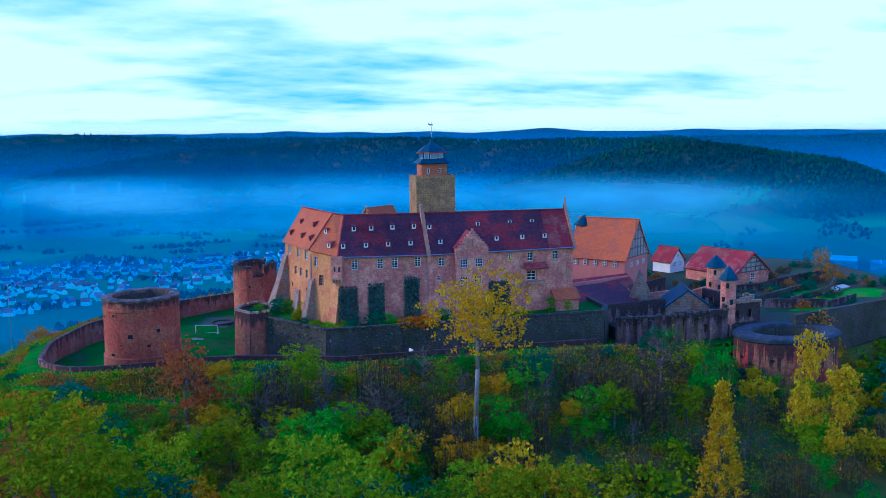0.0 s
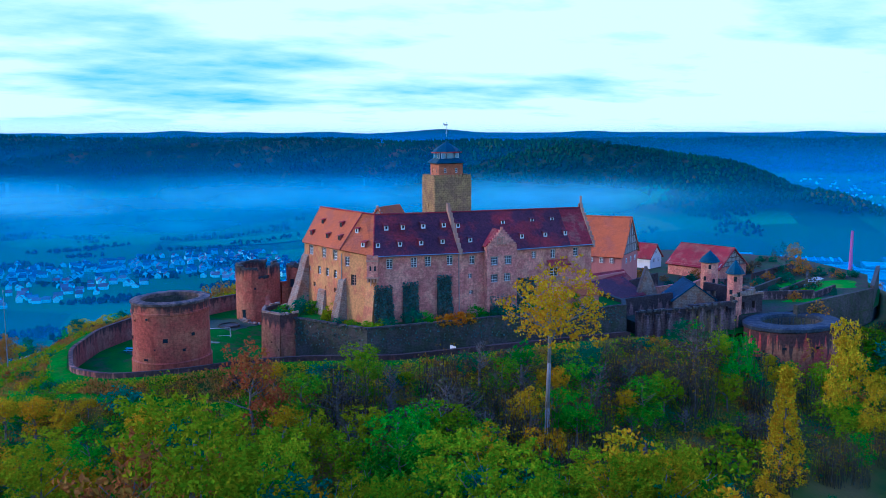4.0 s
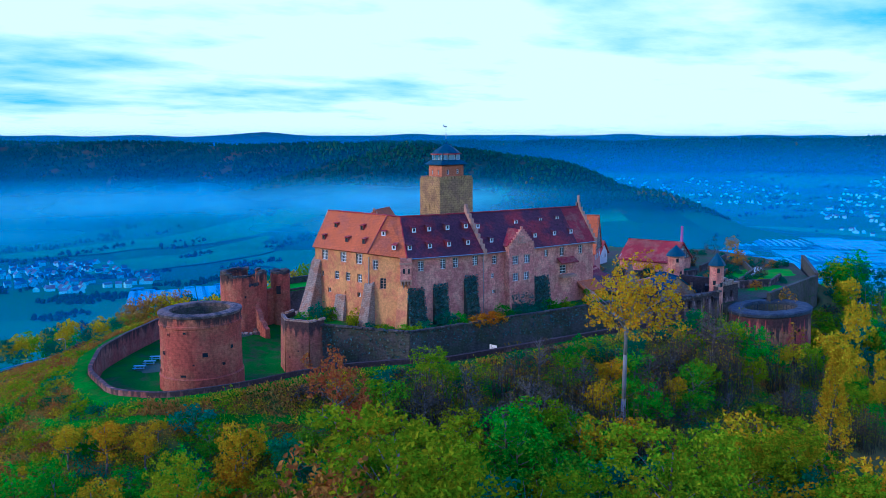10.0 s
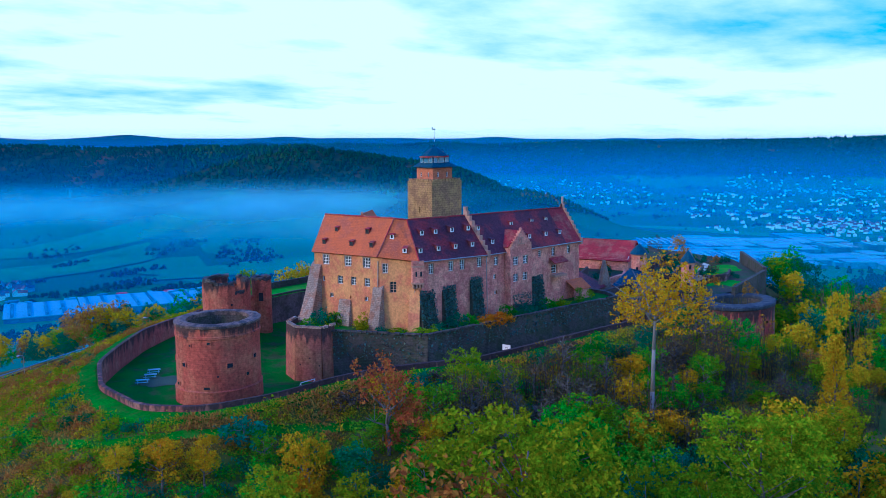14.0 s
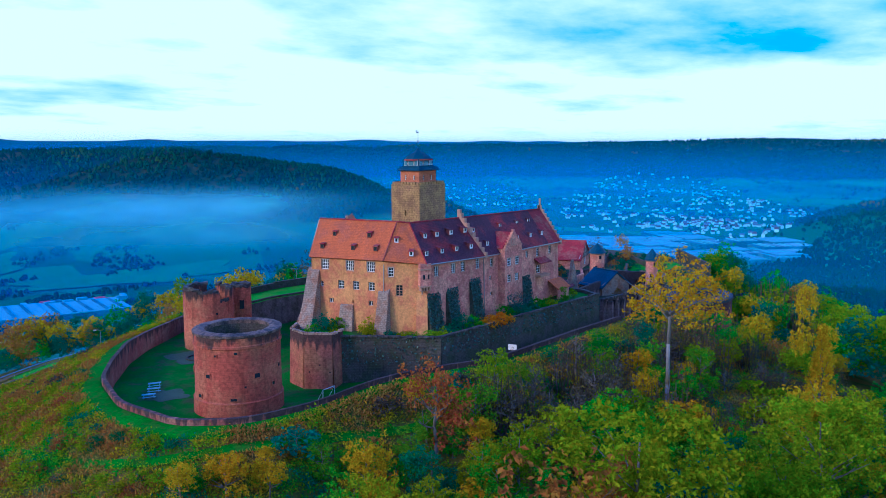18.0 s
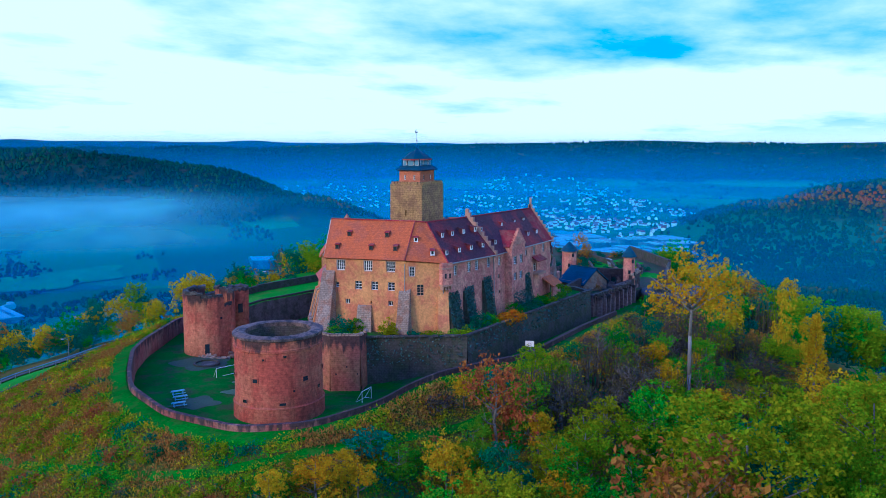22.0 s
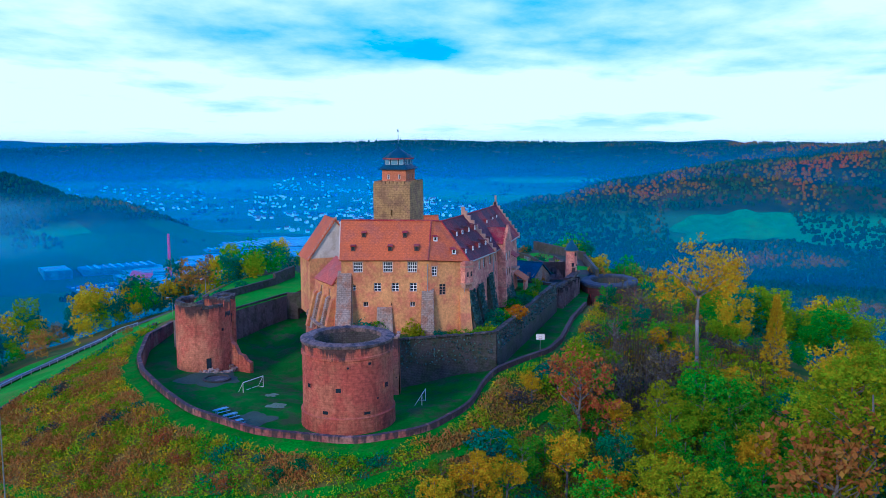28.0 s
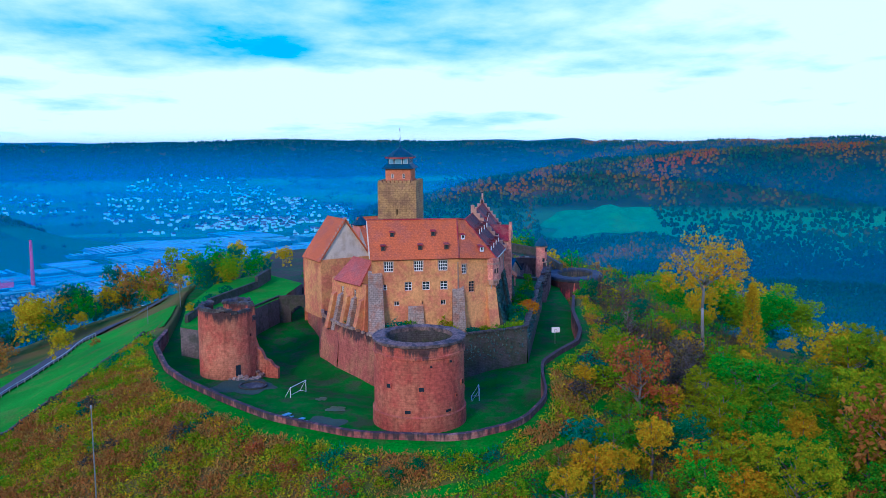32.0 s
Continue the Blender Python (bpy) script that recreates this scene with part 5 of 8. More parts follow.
# ---- north rampart and outer ward ----
def rampart():
    ob = thing("north_rampart", 0, 38, 0, "dark stone rampart with a grassy top", "wall", kind="structure")
    P = [(-28.5, 32.5), (-12, 35.6), (8, 33.2), (26, 34.4), (40, 50), (22, 56), (-4, 51), (-24, 43)]
    part("wall_body", Geo().prism(P, -3.0, 5.6), M_RAMPART, ob)
    g = Geo()
    g.v.extend((x, y, 5.66) for x, y in P)
    g.f.append(tuple(range(len(P))))
    part("grass_top", g, M_MEADOW, ob)
    part("parapet", Geo().wall((-28.3, 33.2), (-12, 36.2), 5.5, 6.1, 0.5).wall((-12, 36.2), (8, 33.8), 5.5, 6.1, 0.5).wall((-20, 43.2), (-4, 45.5), 5.5, 7.2, 0.7).wall((-4, 45.5), (18, 43.0), 5.5, 7.4, 0.7).wall((18, 43), (30, 44), 5.5, 8.6, 0.7), M_DARKSTONE, ob)
    return ob


rampart()


def outer_ward():
    ob = thing("outer_ward", 70, 10, 0, "walled outer ward of grass and paths east of the palace", "courtyard", kind="structure")
    P = [(36, -24.5), (57, -25.5), (74, -27), (100, -20), (122, 2), (127, 36), (104, 66), (70, 72), (40, 62), (35.5, 22)]
    part("wall_body", Geo().prism(P, -9, 2.6), M_DARKSTONE, ob)
    g = Geo()
    g.v.extend((x, y, 2.66) for x, y in P)
    g.f.append(tuple(range(len(P))))
    part("ward_ground", g, M_WARD, ob, "grass and paths of the ward")
    part("east_wall", Geo().wall((70.5, -30), (100, -21.5), -9, 4.6, 0.9).wall((100, -21.5), (124, 0), -8, 5.2, 0.9).wall((82, -12), (97, -4), 2.6, 4.2, 0.6).wall((97, -4), (108, 8), 2.6, 4.2, 0.6), M_DARKSTONE, ob)
    return ob


outer_ward()


def ruin_walls():
    ob = thing("ruined_wall", 48, -24, -1, "tall ruined stone wall streaked dark by damp", "wall")
    g = Geo().wall((35, -24.8), (47, -25.6), -8, 5.2, 1.1, [hole(4, 2.4, 0.9, 1.6)]).wall((47, -25.6), (58, -26), -9, 5.8, 1.1, [hole(6.5, 2.2, 1.1, 1.8), hole(8.6, 4.2, 0.8, 1.4)])
    part("wall_body", g, M_RUINWALL, ob)
    rib = Geo()
    for k in range(9):
        x = 36.5 + k * 2.5
        rib.box(x - 0.35, x + 0.35, -26.4 - k * 0.07, -25.0, -8, 4.6)
    part("pilaster", rib, M_RUINWALL, ob)
    g = Geo().wall((36, -17), (50, -15), 2.6, 6.4, 0.8).wall((50, -15), (60, -12), 2.6, 5.4, 0.8).wall((60, -12), (63, -24), 2.6, 7.5, 0.9, [hole(3, 5.2, 1.2, 1.6), hole(7, 5.0, 1.4, 2.2)])
    part("inner_wall", g, M_RUINWALL, ob)
    part("ruin_gable", Geo().slab([(44.5, -9.5, 5.5), (50.5, -8.0, 5.5), (47.2, -8.8, 11.6)], 0.7).wall((44.5, -9.5), (50.5, -8.0), 2.6, 5.6, 0.7), M_GREYSTONE, ob, "lone ruined gable")
    merlons([(35, -25.3, 5.2), (47, -26.1, 5.2), (58, -26.5, 5.8)], 5.2, 1.0, 0.45, 0.5, 0.8, M_BLACKTOP, ob, "coping_stone", closed=False, skip=0.25, seed=6)
    return ob


ruin_walls()


def ward_ruins():
    """Broken walls and garden terraces inside the outer ward."""
    ob = thing("ruined_outbuilding", 64, -20, 2, "roofless ruined outbuilding with window holes by the turret", "ruin")
    rnd = random.Random(3)
    for (a, b), h, holes in ((((57.5, -25.5), (66, -24.5)), 6.8, [hole(3, 4.4, 1.0, 1.6), hole(6, 4.4, 1.0, 1.6)]), (((66, -24.5), (68, -15)), 5.6, [hole(4, 4.2, 1.2, 1.8)]), (((68, -15), (60, -13.5)), 4.6, [])):
        part("wall_body", Geo().wall(a, b, -8 if b[0] < 67 and a[0] < 58 else 0, h, 0.8, holes), M_RUINWALL, ob)
        n = 7
        for k in range(n):
            q = Vector(a).lerp(Vector(b), (k + 0.5) / n)
            part("broken_top", Geo().box(-0.55, 0.55, -0.4, 0.4, -0.1, rnd.uniform(0.2, 1.5), Matrix.Translation((q.x, q.y, h)) @ Matrix.Rotation(math.atan2(b[1] - a[1], b[0] - a[0]), 4, "Z")), M_GREYSTONE, ob)
    ob2 = thing("garden_wall", 80, -4, 2.6, "low crumbling garden walls in the outer ward", "wall")
    for a, b, h, mat in (((47, -7), (60, -4), 6.0, M_REDPLASTER), ((60, -4), (72, 4), 5.0, M_REDPLASTER), ((72, 4), (84, 4), 4.4, M_RUINWALL), ((74, -14), (86, -18), 4.6, M_RUINWALL), ((86, -18), (98, -12), 4.0, M_RUINWALL), ((90, 8), (112, 18), 4.4, M_RUINWALL), ((76, -8), (94, 2), 4.0, M_DARKSTONE), ((50, 2), (62, 9), 6.4, M_RUINWALL)):
        part("wall_length", Geo().wall(a, b, 2.5, h, 0.6), mat, ob2)
    ob3 = thing("cold_frame", 96, -6, 2.6, "pale glass cold frames on the ward lawn", "greenhouse")
    for k in range(3):
        part("frame", Geo().prism([(94 + k * 4, -6 + k * 2), (97.2 + k * 4, -4.6 + k * 2), (96.4 + k * 4, -3 + k * 2), (93.2 + k * 4, -4.4 + k * 2)], 2.6, 3.4, [3.2, 3.2, 3.6, 3.6]), M_METAL, ob3)


ward_ruins()


def turret(cx, cy, r, z0, ze, za, sides, label):
    ob = thing("stair_turret", cx, cy, z0, label, "turret")
    part("shaft", Geo().lathe(cx, cy, [(r * 1.04, z0), (r, z0 + 1), (r, ze)], sides), M_REDPLASTER, ob)
    part("roof", Geo().lathe(cx, cy, [(r, ze), (r + 0.5, ze - 0.15), (r * 0.9, ze + (za - ze) * 0.35), (0.05, za)], sides), M_SLATE, ob, "pointed slate cap")
    part("eave_band", Geo().lathe(cx, cy, [(r + 0.05, ze - 0.5), (r + 0.18, ze - 0.2), (r + 0.1, ze)], sides), M_SAND, ob)
    for a, z in ((235, ze - 1.2), (265, ze - 4.5), (205, ze - 4.0)):
        t = radians(a)
        m = Matrix.Translation((cx + math.cos(t) * r, cy + math.sin(t) * r, z)) @ Matrix.Rotation(t + math.pi / 2, 4, "Z")
        # a dark block stands for the shade in each slit
        part("slit", Geo().box(-0.3, 0.3, -0.08, 0.3, -0.5, 0.5, m), M_GLASS, ob)
    return ob


turret(58.9, -24.2, 1.55, -8, 11.6, 14.3, 8, "slim eight-sided stone turret with a slate cap")
turret(68.3, -2.9, 2.0, 2.6, 10.6, 13.1, 16, "round plastered stair turret with a blue slate cone")


def flat_bastion():
    ob = thing("round_bastion", 66, -33.5, -12, "low broad round bastion of streaked red sandstone", "tower")
    cx, cy, r = 66.0, -33.5, 10.2

    def oval(g):
        g.v = [(x, cy + (y - cy) * 0.74, z) for x, y, z in g.v]
        return g

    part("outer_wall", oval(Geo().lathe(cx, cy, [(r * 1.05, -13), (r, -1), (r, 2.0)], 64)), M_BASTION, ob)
    part("crown", oval(Geo().lathe(cx, cy, [(r, 1.6), (r * 1.03, 1.8), (r * 1.03, 2.4), (r * 0.98, 2.65), (r - 3.4, 2.75), (r - 3.6, 2.3), (r - 3.6, 0.5)], 64, wobble=0.06)), M_BLUECROWN, ob, "broad slate-dark wall top")
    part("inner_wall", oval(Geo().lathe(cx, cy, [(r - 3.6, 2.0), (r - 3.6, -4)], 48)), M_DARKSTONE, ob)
    part("floor", oval(Geo().lathe(cx, cy, [(r - 3.6, 0.2), (0.1, 0.2)], 24)), M_GRASS, ob)
    for a in (190, 230, 270):
        t = radians(a)
        # each gun slit is only a dark block painting its shade
        part("gun_slit", Geo().box(-0.4, 0.4, -0.12, 0.3, -0.25, 0.25, Matrix.Translation((cx + math.cos(t) * r, cy + math.sin(t) * r * 0.74, -1.5)) @ Matrix.Rotation(t + math.pi / 2, 4, "Z")), M_GLASS, ob)
    return ob


flat_bastion()


def gabled_house(name, apex, d, length, hw, z0, ez, rz, wall_mat, roof_mat, label, timber=False, windows=()):
    """A gabled house; apex: plan point over the near gable, d: plan direction of the ridge away from it."""
    d = Vector((*d, 0)).normalized()
    nv = Vector((-d.y, d.x, 0))
    ob = thing(name, apex[0], apex[1], z0, label, "house")
    base = Vector((*apex, 0))

    def q(s, w, z):
        v = base + d * s + nv * w
        return (v.x, v.y, z)

    poly = [q(0, -hw, 0), q(length, -hw, 0), q(length, hw, 0), q(0, hw, 0)]
    part("wall_body", Geo().prism([p[:2] for p in poly], z0, ez), wall_mat, ob)
    part("gable", Geo().slab([q(0.02, hw, ez), q(0.02, -hw, ez), q(0.02, 0, rz - 0.2)], 0.25), M_GABLE if timber else wall_mat, ob)
    part("gable", Geo().slab([q(length - 0.02, hw, ez), q(length - 0.02, -hw, ez), q(length - 0.02, 0, rz - 0.2)], 0.25), M_GABLE if timber else wall_mat, ob)
    for sg in (-1, 1):
        part("roof", Geo().slab([q(-0.5, sg * (hw + 0.6), ez - 0.5), q(length + 0.5, sg * (hw + 0.6), ez - 0.5), q(length + 0.5, 0, rz), q(-0.5, 0, rz)], 0.25), roof_mat, ob)
    part("ridge_tiles", Geo().tube(q(-0.5, 0, rz + 0.02), q(length + 0.5, 0, rz + 0.02), 0.16, 0.16, 6), roof_mat, ob)
    if timber:
        g = Geo()

        def beam(a, b, w=0.13):
            g.tube(a, b, w, w, 4)

        for k in range(4):
            z = ez + (rz - ez) * k / 4.2
            w = hw * (1 - k / 4.2) - 0.1
            beam(q(-0.26, -w, z), q(-0.26, w, z))
            cnt = max(2, int(w * 2 / 1.6))
            for i in range(cnt + 1):
                u = -w + 2 * w * i / cnt
                zt = min(z + (rz - ez) / 4.2, ez + (rz - ez) * (1 - abs(u) / hw))
                beam(q(-0.26, u, z), q(-0.26, u, zt), 0.1)
            beam(q(-0.26, -w, z), q(-0.26, -w * 0.55, z + (rz - ez) / 4.2), 0.1)
            beam(q(-0.26, w, z), q(-0.26, w * 0.55, z + (rz - ez) / 4.2), 0.1)
        part("timber_frame", g, M_HOUSEBEAM, ob, "dark half-timber beams")
    for side, u, z, w, h in windows:
        if side == "gable":
            window(ob, q(-0.3, hw, 0), q(-0.3, -hw, 0), u, z, w, h, 2, 3, surround=False)
        else:
            window(ob, q(length, -hw - 0.05, 0), q(0, -hw - 0.05, 0), u, z, w, h, 2, 3, surround=False) if side == "right" else window(ob, q(0, hw + 0.05, 0), q(length, hw + 0.05, 0), u, z, w, h, 2, 3, surround=False)
    return ob


gabled_house("half_timbered_house", (56.5, 13.5), (-0.66, 0.75), 15, 6.6, 2.6, 11.4, 20.2, M_ROSE, M_TILE_RED, "rose plastered house with orange roof and half-timbered gable", True,
             [("left", 2.5 + k * 2.6, 10.0, 0.9, 1.3) for k in range(5)] + [("gable", 4, 13.2, 0.9, 1.1), ("gable", 9, 13.2, 0.9, 1.1), ("gable", 6.6, 16.2, 0.8, 1.0), ("gable", 3.5, 9.6, 0.9, 1.3), ("gable", 7, 9.6, 0.9, 1.3), ("gable", 10.5, 9.6, 0.9, 1.3)])
gabled_house("barn", (87.5, 13.0), (-0.33, 0.94), 16, 6.2, 2.6, 6.0, 10.6, M_REDPLASTER, M_TILE_CRIMSON, "barn with crimson tile roof and half-timbered gable", True, [("gable", 6, 4.6, 1.4, 1.8)])
gabled_house("white_cottage", (79, 36), (-0.4, 0.9), 6, 2.9, 2.6, 6.0, 9.4, M_WHITE, M_TILE_CRIMSON, "small white gabled cottage with red roof", False, [("gable", 1.7, 5.0, 0.8, 1.1), ("gable", 4.1, 5.0, 0.8, 1.1), ("gable", 2.9, 7.2, 0.7, 0.8)])
gabled_house("slate_shed", (54, -17), (0.3, 0.95), 8, 4.5, 2.6, 5.2, 8.4, M_GREYSTONE, M_SLATE, "stone shed under a low slate roof")


def rose_tower():
    ob = thing("rose_turret", 47, 24, 2.6, "square rose plastered stair tower with a slate cap", "tower")
    part("wall_body", Geo().prism([(45.4, 22.8), (48.8, 22.6), (49.0, 26.0), (45.6, 26.2)], 2.6, 18.4), M_ROSE, ob)
    part("roof", Geo().lathe(47.2, 24.4, [(2.5, 18.2), (2.6, 18.4), (0.1, 20.8)], 8, 22.5, 382.5), M_SLATE, ob)
    for z in (15.6, 12.0, 8.4):
        window(ob, (45.4, 22.8), (48.8, 22.6), 1.7, z + 1.2, 0.8, 1.2, 2, 2, surround=False)
    part("link_wall", Geo().wall((30, 0), (52, 8), 2.6, 7.6, 0.6), M_ROSE, ob)
    part("link_roof", Geo().slab([(30, -1.0, 5.4), (53, 5.5, 5.4), (52, 9, 8.0), (29.5, 3, 8.0)], 0.2), M_TILE_CRIMSON, ob)
    part("forecourt_wall", Geo().wall((30.5, -14), (46, -9), 2.6, 5.8, 0.6), M_ROSE, ob)
    part("forecourt_roof", Geo().slab([(30.5, -15.0, 5.4), (46.5, -9.8, 5.4), (44.5, -3, 8.6), (30.5, -7, 8.6)], 0.2), M_TILE_DARK, ob)
    return ob


rose_tower()


settle()


# ---- trees ----
def crown_mesh(name, mat, seed, height, width, low, count, leaf, shape="round", clump=18, leaf_mat=None):
    """Leaf clumps on an uneven outline; the base of the tree is at z = 0."""
    rnd = random.Random(seed)
    lobes = []
    for k in range(9 if shape == "round" else 6):
        a, b = rnd.uniform(0, 6.283), rnd.uniform(0.15, 0.95)
        lobes.append((math.cos(a) * width * 0.27 * (1.1 - b * 0.5), math.sin(a) * width * 0.27 * (1.1 - b * 0.5), low + (height - low) * b * 0.86, width * rnd.uniform(0.2, 0.32)))
    pts, fs = [], []
    for _ in range(count):
        if shape == "cone":
            t = rnd.random() ** 0.8
            r = width / 2 * (1 - t) * rnd.uniform(0.55, 1.05) + 0.15
            a = rnd.uniform(0, 6.283)
            c = Vector((math.cos(a) * r, math.sin(a) * r, low + (height - low) * t))
        elif shape == "stems":
            # thin upright shoots, two narrow blades each
            a, r = rnd.uniform(0, 6.283), width / 2 * math.sqrt(rnd.random())
            foot = Vector((math.cos(a) * r, math.sin(a) * r, -0.5))
            tip = foot + Vector((rnd.gauss(0, 0.6), rnd.gauss(0, 0.6), height * rnd.uniform(0.6, 1.05)))
            for side in (Vector((0.05, 0, 0)), Vector((0, 0.05, 0))):
                k = len(pts)
                pts += [tuple(foot - side), tuple(foot + side), tuple(tip + side * 0.3), tuple(tip - side * 0.3)]
                fs.append((k, k + 1, k + 2, k + 3))
            c = foot.lerp(tip, rnd.uniform(0.45, 1.0))
        elif shape == "thicket":
            a, r = rnd.uniform(0, 6.283), width / 2 * math.sqrt(rnd.random())
            c = Vector((math.cos(a) * r, math.sin(a) * r, low + (height - low) * rnd.random() * (1 - (2 * r / width) ** 2 * 0.6)))
        else:
            lx, ly, lz, lr = lobes[rnd.randrange(len(lobes))]
            v = Vector((rnd.gauss(0, 1), rnd.gauss(0, 1), rnd.gauss(0, 1))).normalized()
            c = Vector((lx, ly, lz)) + Vector((v.x * lr, v.y * lr, v.z * lr * 0.85)) * rnd.uniform(0.62, 1.08)
            c.z = max(c.z, low * 0.8)
        cr = leaf * rnd.uniform(1.1, 2.1)
        for _ in range(clump):
            p = c + Vector((rnd.gauss(0, 0.5), rnd.gauss(0, 0.5), rnd.gauss(0, 0.4))) * cr
            s = leaf * rnd.uniform(0.55, 1.15)
            nrm = (Vector((rnd.gauss(0, 1), rnd.gauss(0, 1), abs(rnd.gauss(0.5, 0.8))))).normalized()
            t = nrm.orthogonal().normalized()
            t.rotate(Matrix.Rotation(rnd.uniform(0, 6.283), 3, nrm))
            b = nrm.cross(t)
            k = len(pts)
            pts += [tuple(p + t * s * 0.62), tuple(p + b * s * 0.36 + nrm * s * 0.1), tuple(p - t * s * 0.62), tuple(p - b * s * 0.36 + nrm * s * 0.1)]
            fs.append((k, k + 1, k + 2, k + 3))
    me = bpy.data.meshes.new(name)
    me.from_pydata(pts, [], fs)
    me.materials.append(mat)
    if leaf_mat:
        me.materials.append(leaf_mat)
        step = clump + 2
        me.polygons.foreach_set("material_index", [1 if k % step > 1 and (k // step) % 3 else 0 for k in range(len(fs))])
    return me


def trunk_mesh(seed, height, width, r, limbs, bare=False):
    rnd = random.Random(seed)
    g = Geo()
    pts = [Vector((0, 0, -1.2))]
    n = 5
    for k in range(1, n + 1):
        pts.append(Vector((rnd.uniform(-0.25, 0.25) * r * 4, rnd.uniform(-0.25, 0.25) * r * 4, height * 0.85 * k / n)))
    for k in range(n):
        g.tube(pts[k], pts[k + 1], r * (1 - k / n * 0.85), r * (1 - (k + 1) / n * 0.85), 7)
    for _ in range(limbs):
        t = rnd.uniform(0.35, 0.9)
        a = pts[int(t * n)].lerp(pts[min(int(t * n) + 1, n)], t * n % 1)
        d = rnd.uniform(0, 6.283)
        reach = width * rnd.uniform(0.28, 0.46) * (1.15 - t * 0.6)
        mid = a + Vector((math.cos(d) * reach * 0.5, math.sin(d) * reach * 0.5, height * 0.07))
        end = mid + Vector((math.cos(d + 0.4) * reach * 0.5, math.sin(d + 0.4) * reach * 0.5, height * 0.09))
        rr = r * (1 - t) * 0.55 + 0.02
        g.tube(a, mid, rr, rr * 0.7, 5).tube(mid, end, rr * 0.7, rr * 0.25, 5)
        if bare:
            for _ in range(3):
                e2 = mid + Vector((rnd.uniform(-1, 1), rnd.uniform(-1, 1), rnd.uniform(0.4, 1.3))) * reach * 0.45
                g.tube(mid, e2, rr * 0.4, rr * 0.12, 4)
    return g.mesh("trunk", M_BARK, True)


TREES, PLANTED = {}, []


def tree_kind(key, name, label, colour, height, width, low, count, leaf, shape="round", limbs=9, r=0.25, seed=1, clump=18, bare=False):
    ob = thing(name, 0, 0, -400, label, "tree" if name != "bush" else "bush", "trees and bushes on the castle hill")
    t = new("trunk", trunk_mesh(seed, height, width, r, limbs, bare))
    t.parent = ob
    c = new("crown", crown_mesh("crown", LEAVES[colour], seed + 50, height, width, low, count, leaf, shape, clump, LEAVES["olive"] if shape == "stems" else None))
    c.parent = ob
    TREES[key] = (ob, height)


tree_kind("green1", "tree", "broad green deciduous tree on the castle slope", "green", 12, 9, 2.5, 150, 0.36, seed=1, clump=21)
tree_kind("green2", "tree", "rounded fresh green deciduous tree", "green", 10, 8, 2.0, 140, 0.36, seed=2, clump=21)
tree_kind("deep1", "tree", "dense dark green deciduous tree", "deep", 12, 9, 2.0, 150, 0.36, seed=3, clump=21)
tree_kind("lime1", "tree", "tall yellow-green deciduous tree", "lime", 22, 14, 6, 300, 0.38, seed=4, r=0.4, limbs=14, clump=26)
tree_kind("lime2", "tree", "medium yellow-green deciduous tree", "lime", 12, 8.5, 2.5, 140, 0.36, seed=5, clump=21)
tree_kind("tall1", "tree", "tall leafy green oak tree", "green", 22, 14, 6, 300, 0.38, seed=6, r=0.4, limbs=14, clump=26)
tree_kind("gold1", "tree", "golden autumn tree on the castle slope", "gold", 11, 8, 2.5, 120, 0.36, seed=7, clump=21)
tree_kind("gold2", "tree", "slim golden larch-like tree", "gold", 16, 6, 1.5, 300, 0.34, "cone", seed=8)
tree_kind("gold3", "tree", "tall golden-yellow autumn tree", "gold", 22, 9, 5, 280, 0.38, seed=18, r=0.35, limbs=14, clump=24)
tree_kind("rust1", "tree", "rust brown tree shedding its leaves", "rust", 10, 8.5, 2.0, 110, 0.38, seed=9, limbs=16, bare=True)
tree_kind("bare1", "tree", "nearly bare thicket of grey twigs", "twig", 7, 6.5, 1.0, 110, 0.3, "thicket", seed=10, limbs=18, clump=10, bare=True)
tree_kind("bare2", "tree", "slim nearly bare brown sapling", "twig", 9, 5, 2.0, 80, 0.3, "thicket", seed=11, limbs=18, clump=9, bare=True)
tree_kind("stems1", "tree", "thicket of thin bare grey-brown stems", "twig", 8, 5.5, 1.0, 70, 0.24, "stems", seed=16, limbs=6, r=0.1, clump=7, bare=True)
tree_kind("bush5", "bush", "clipped bright orange autumn hedge", "orange", 2.0, 3.0, 0.2, 60, 0.26, "thicket", limbs=5, r=0.05, seed=17, clump=14)
tree_kind("bush6", "bush", "leafy green garden shrub at the foot of the palace", "green", 2.4, 3.2, 0.2, 55, 0.26, "thicket", limbs=5, r=0.05, seed=19, clump=16)
tree_kind("bush7", "bush", "yellow-green garden shrub at the foot of the palace", "lime", 2.4, 3.0, 0.2, 55, 0.26, "thicket", limbs=5, r=0.05, seed=20, clump=16)
tree_kind("bush1", "bush", "low dark green bush on the slope", "deep", 2.6, 3.4, 0.2, 45, 0.3, "thicket", limbs=5, r=0.06, seed=12, clump=14)
tree_kind("bush2", "bush", "low yellow-green bush on the slope", "lime", 2.2, 3.0, 0.2, 40, 0.28, "thicket", limbs=5, r=0.06, seed=13, clump=14)
tree_kind("bush3", "bush", "low rust brown autumn shrub", "rust", 2.0, 3.0, 0.2, 40, 0.26, "thicket", limbs=7, r=0.05, seed=14, clump=12)
tree_kind("bush4", "bush", "low twiggy grey-brown shrub", "twig", 1.9, 3.0, 0.1, 45, 0.24, "thicket", limbs=9, r=0.05, seed=15, clump=12)


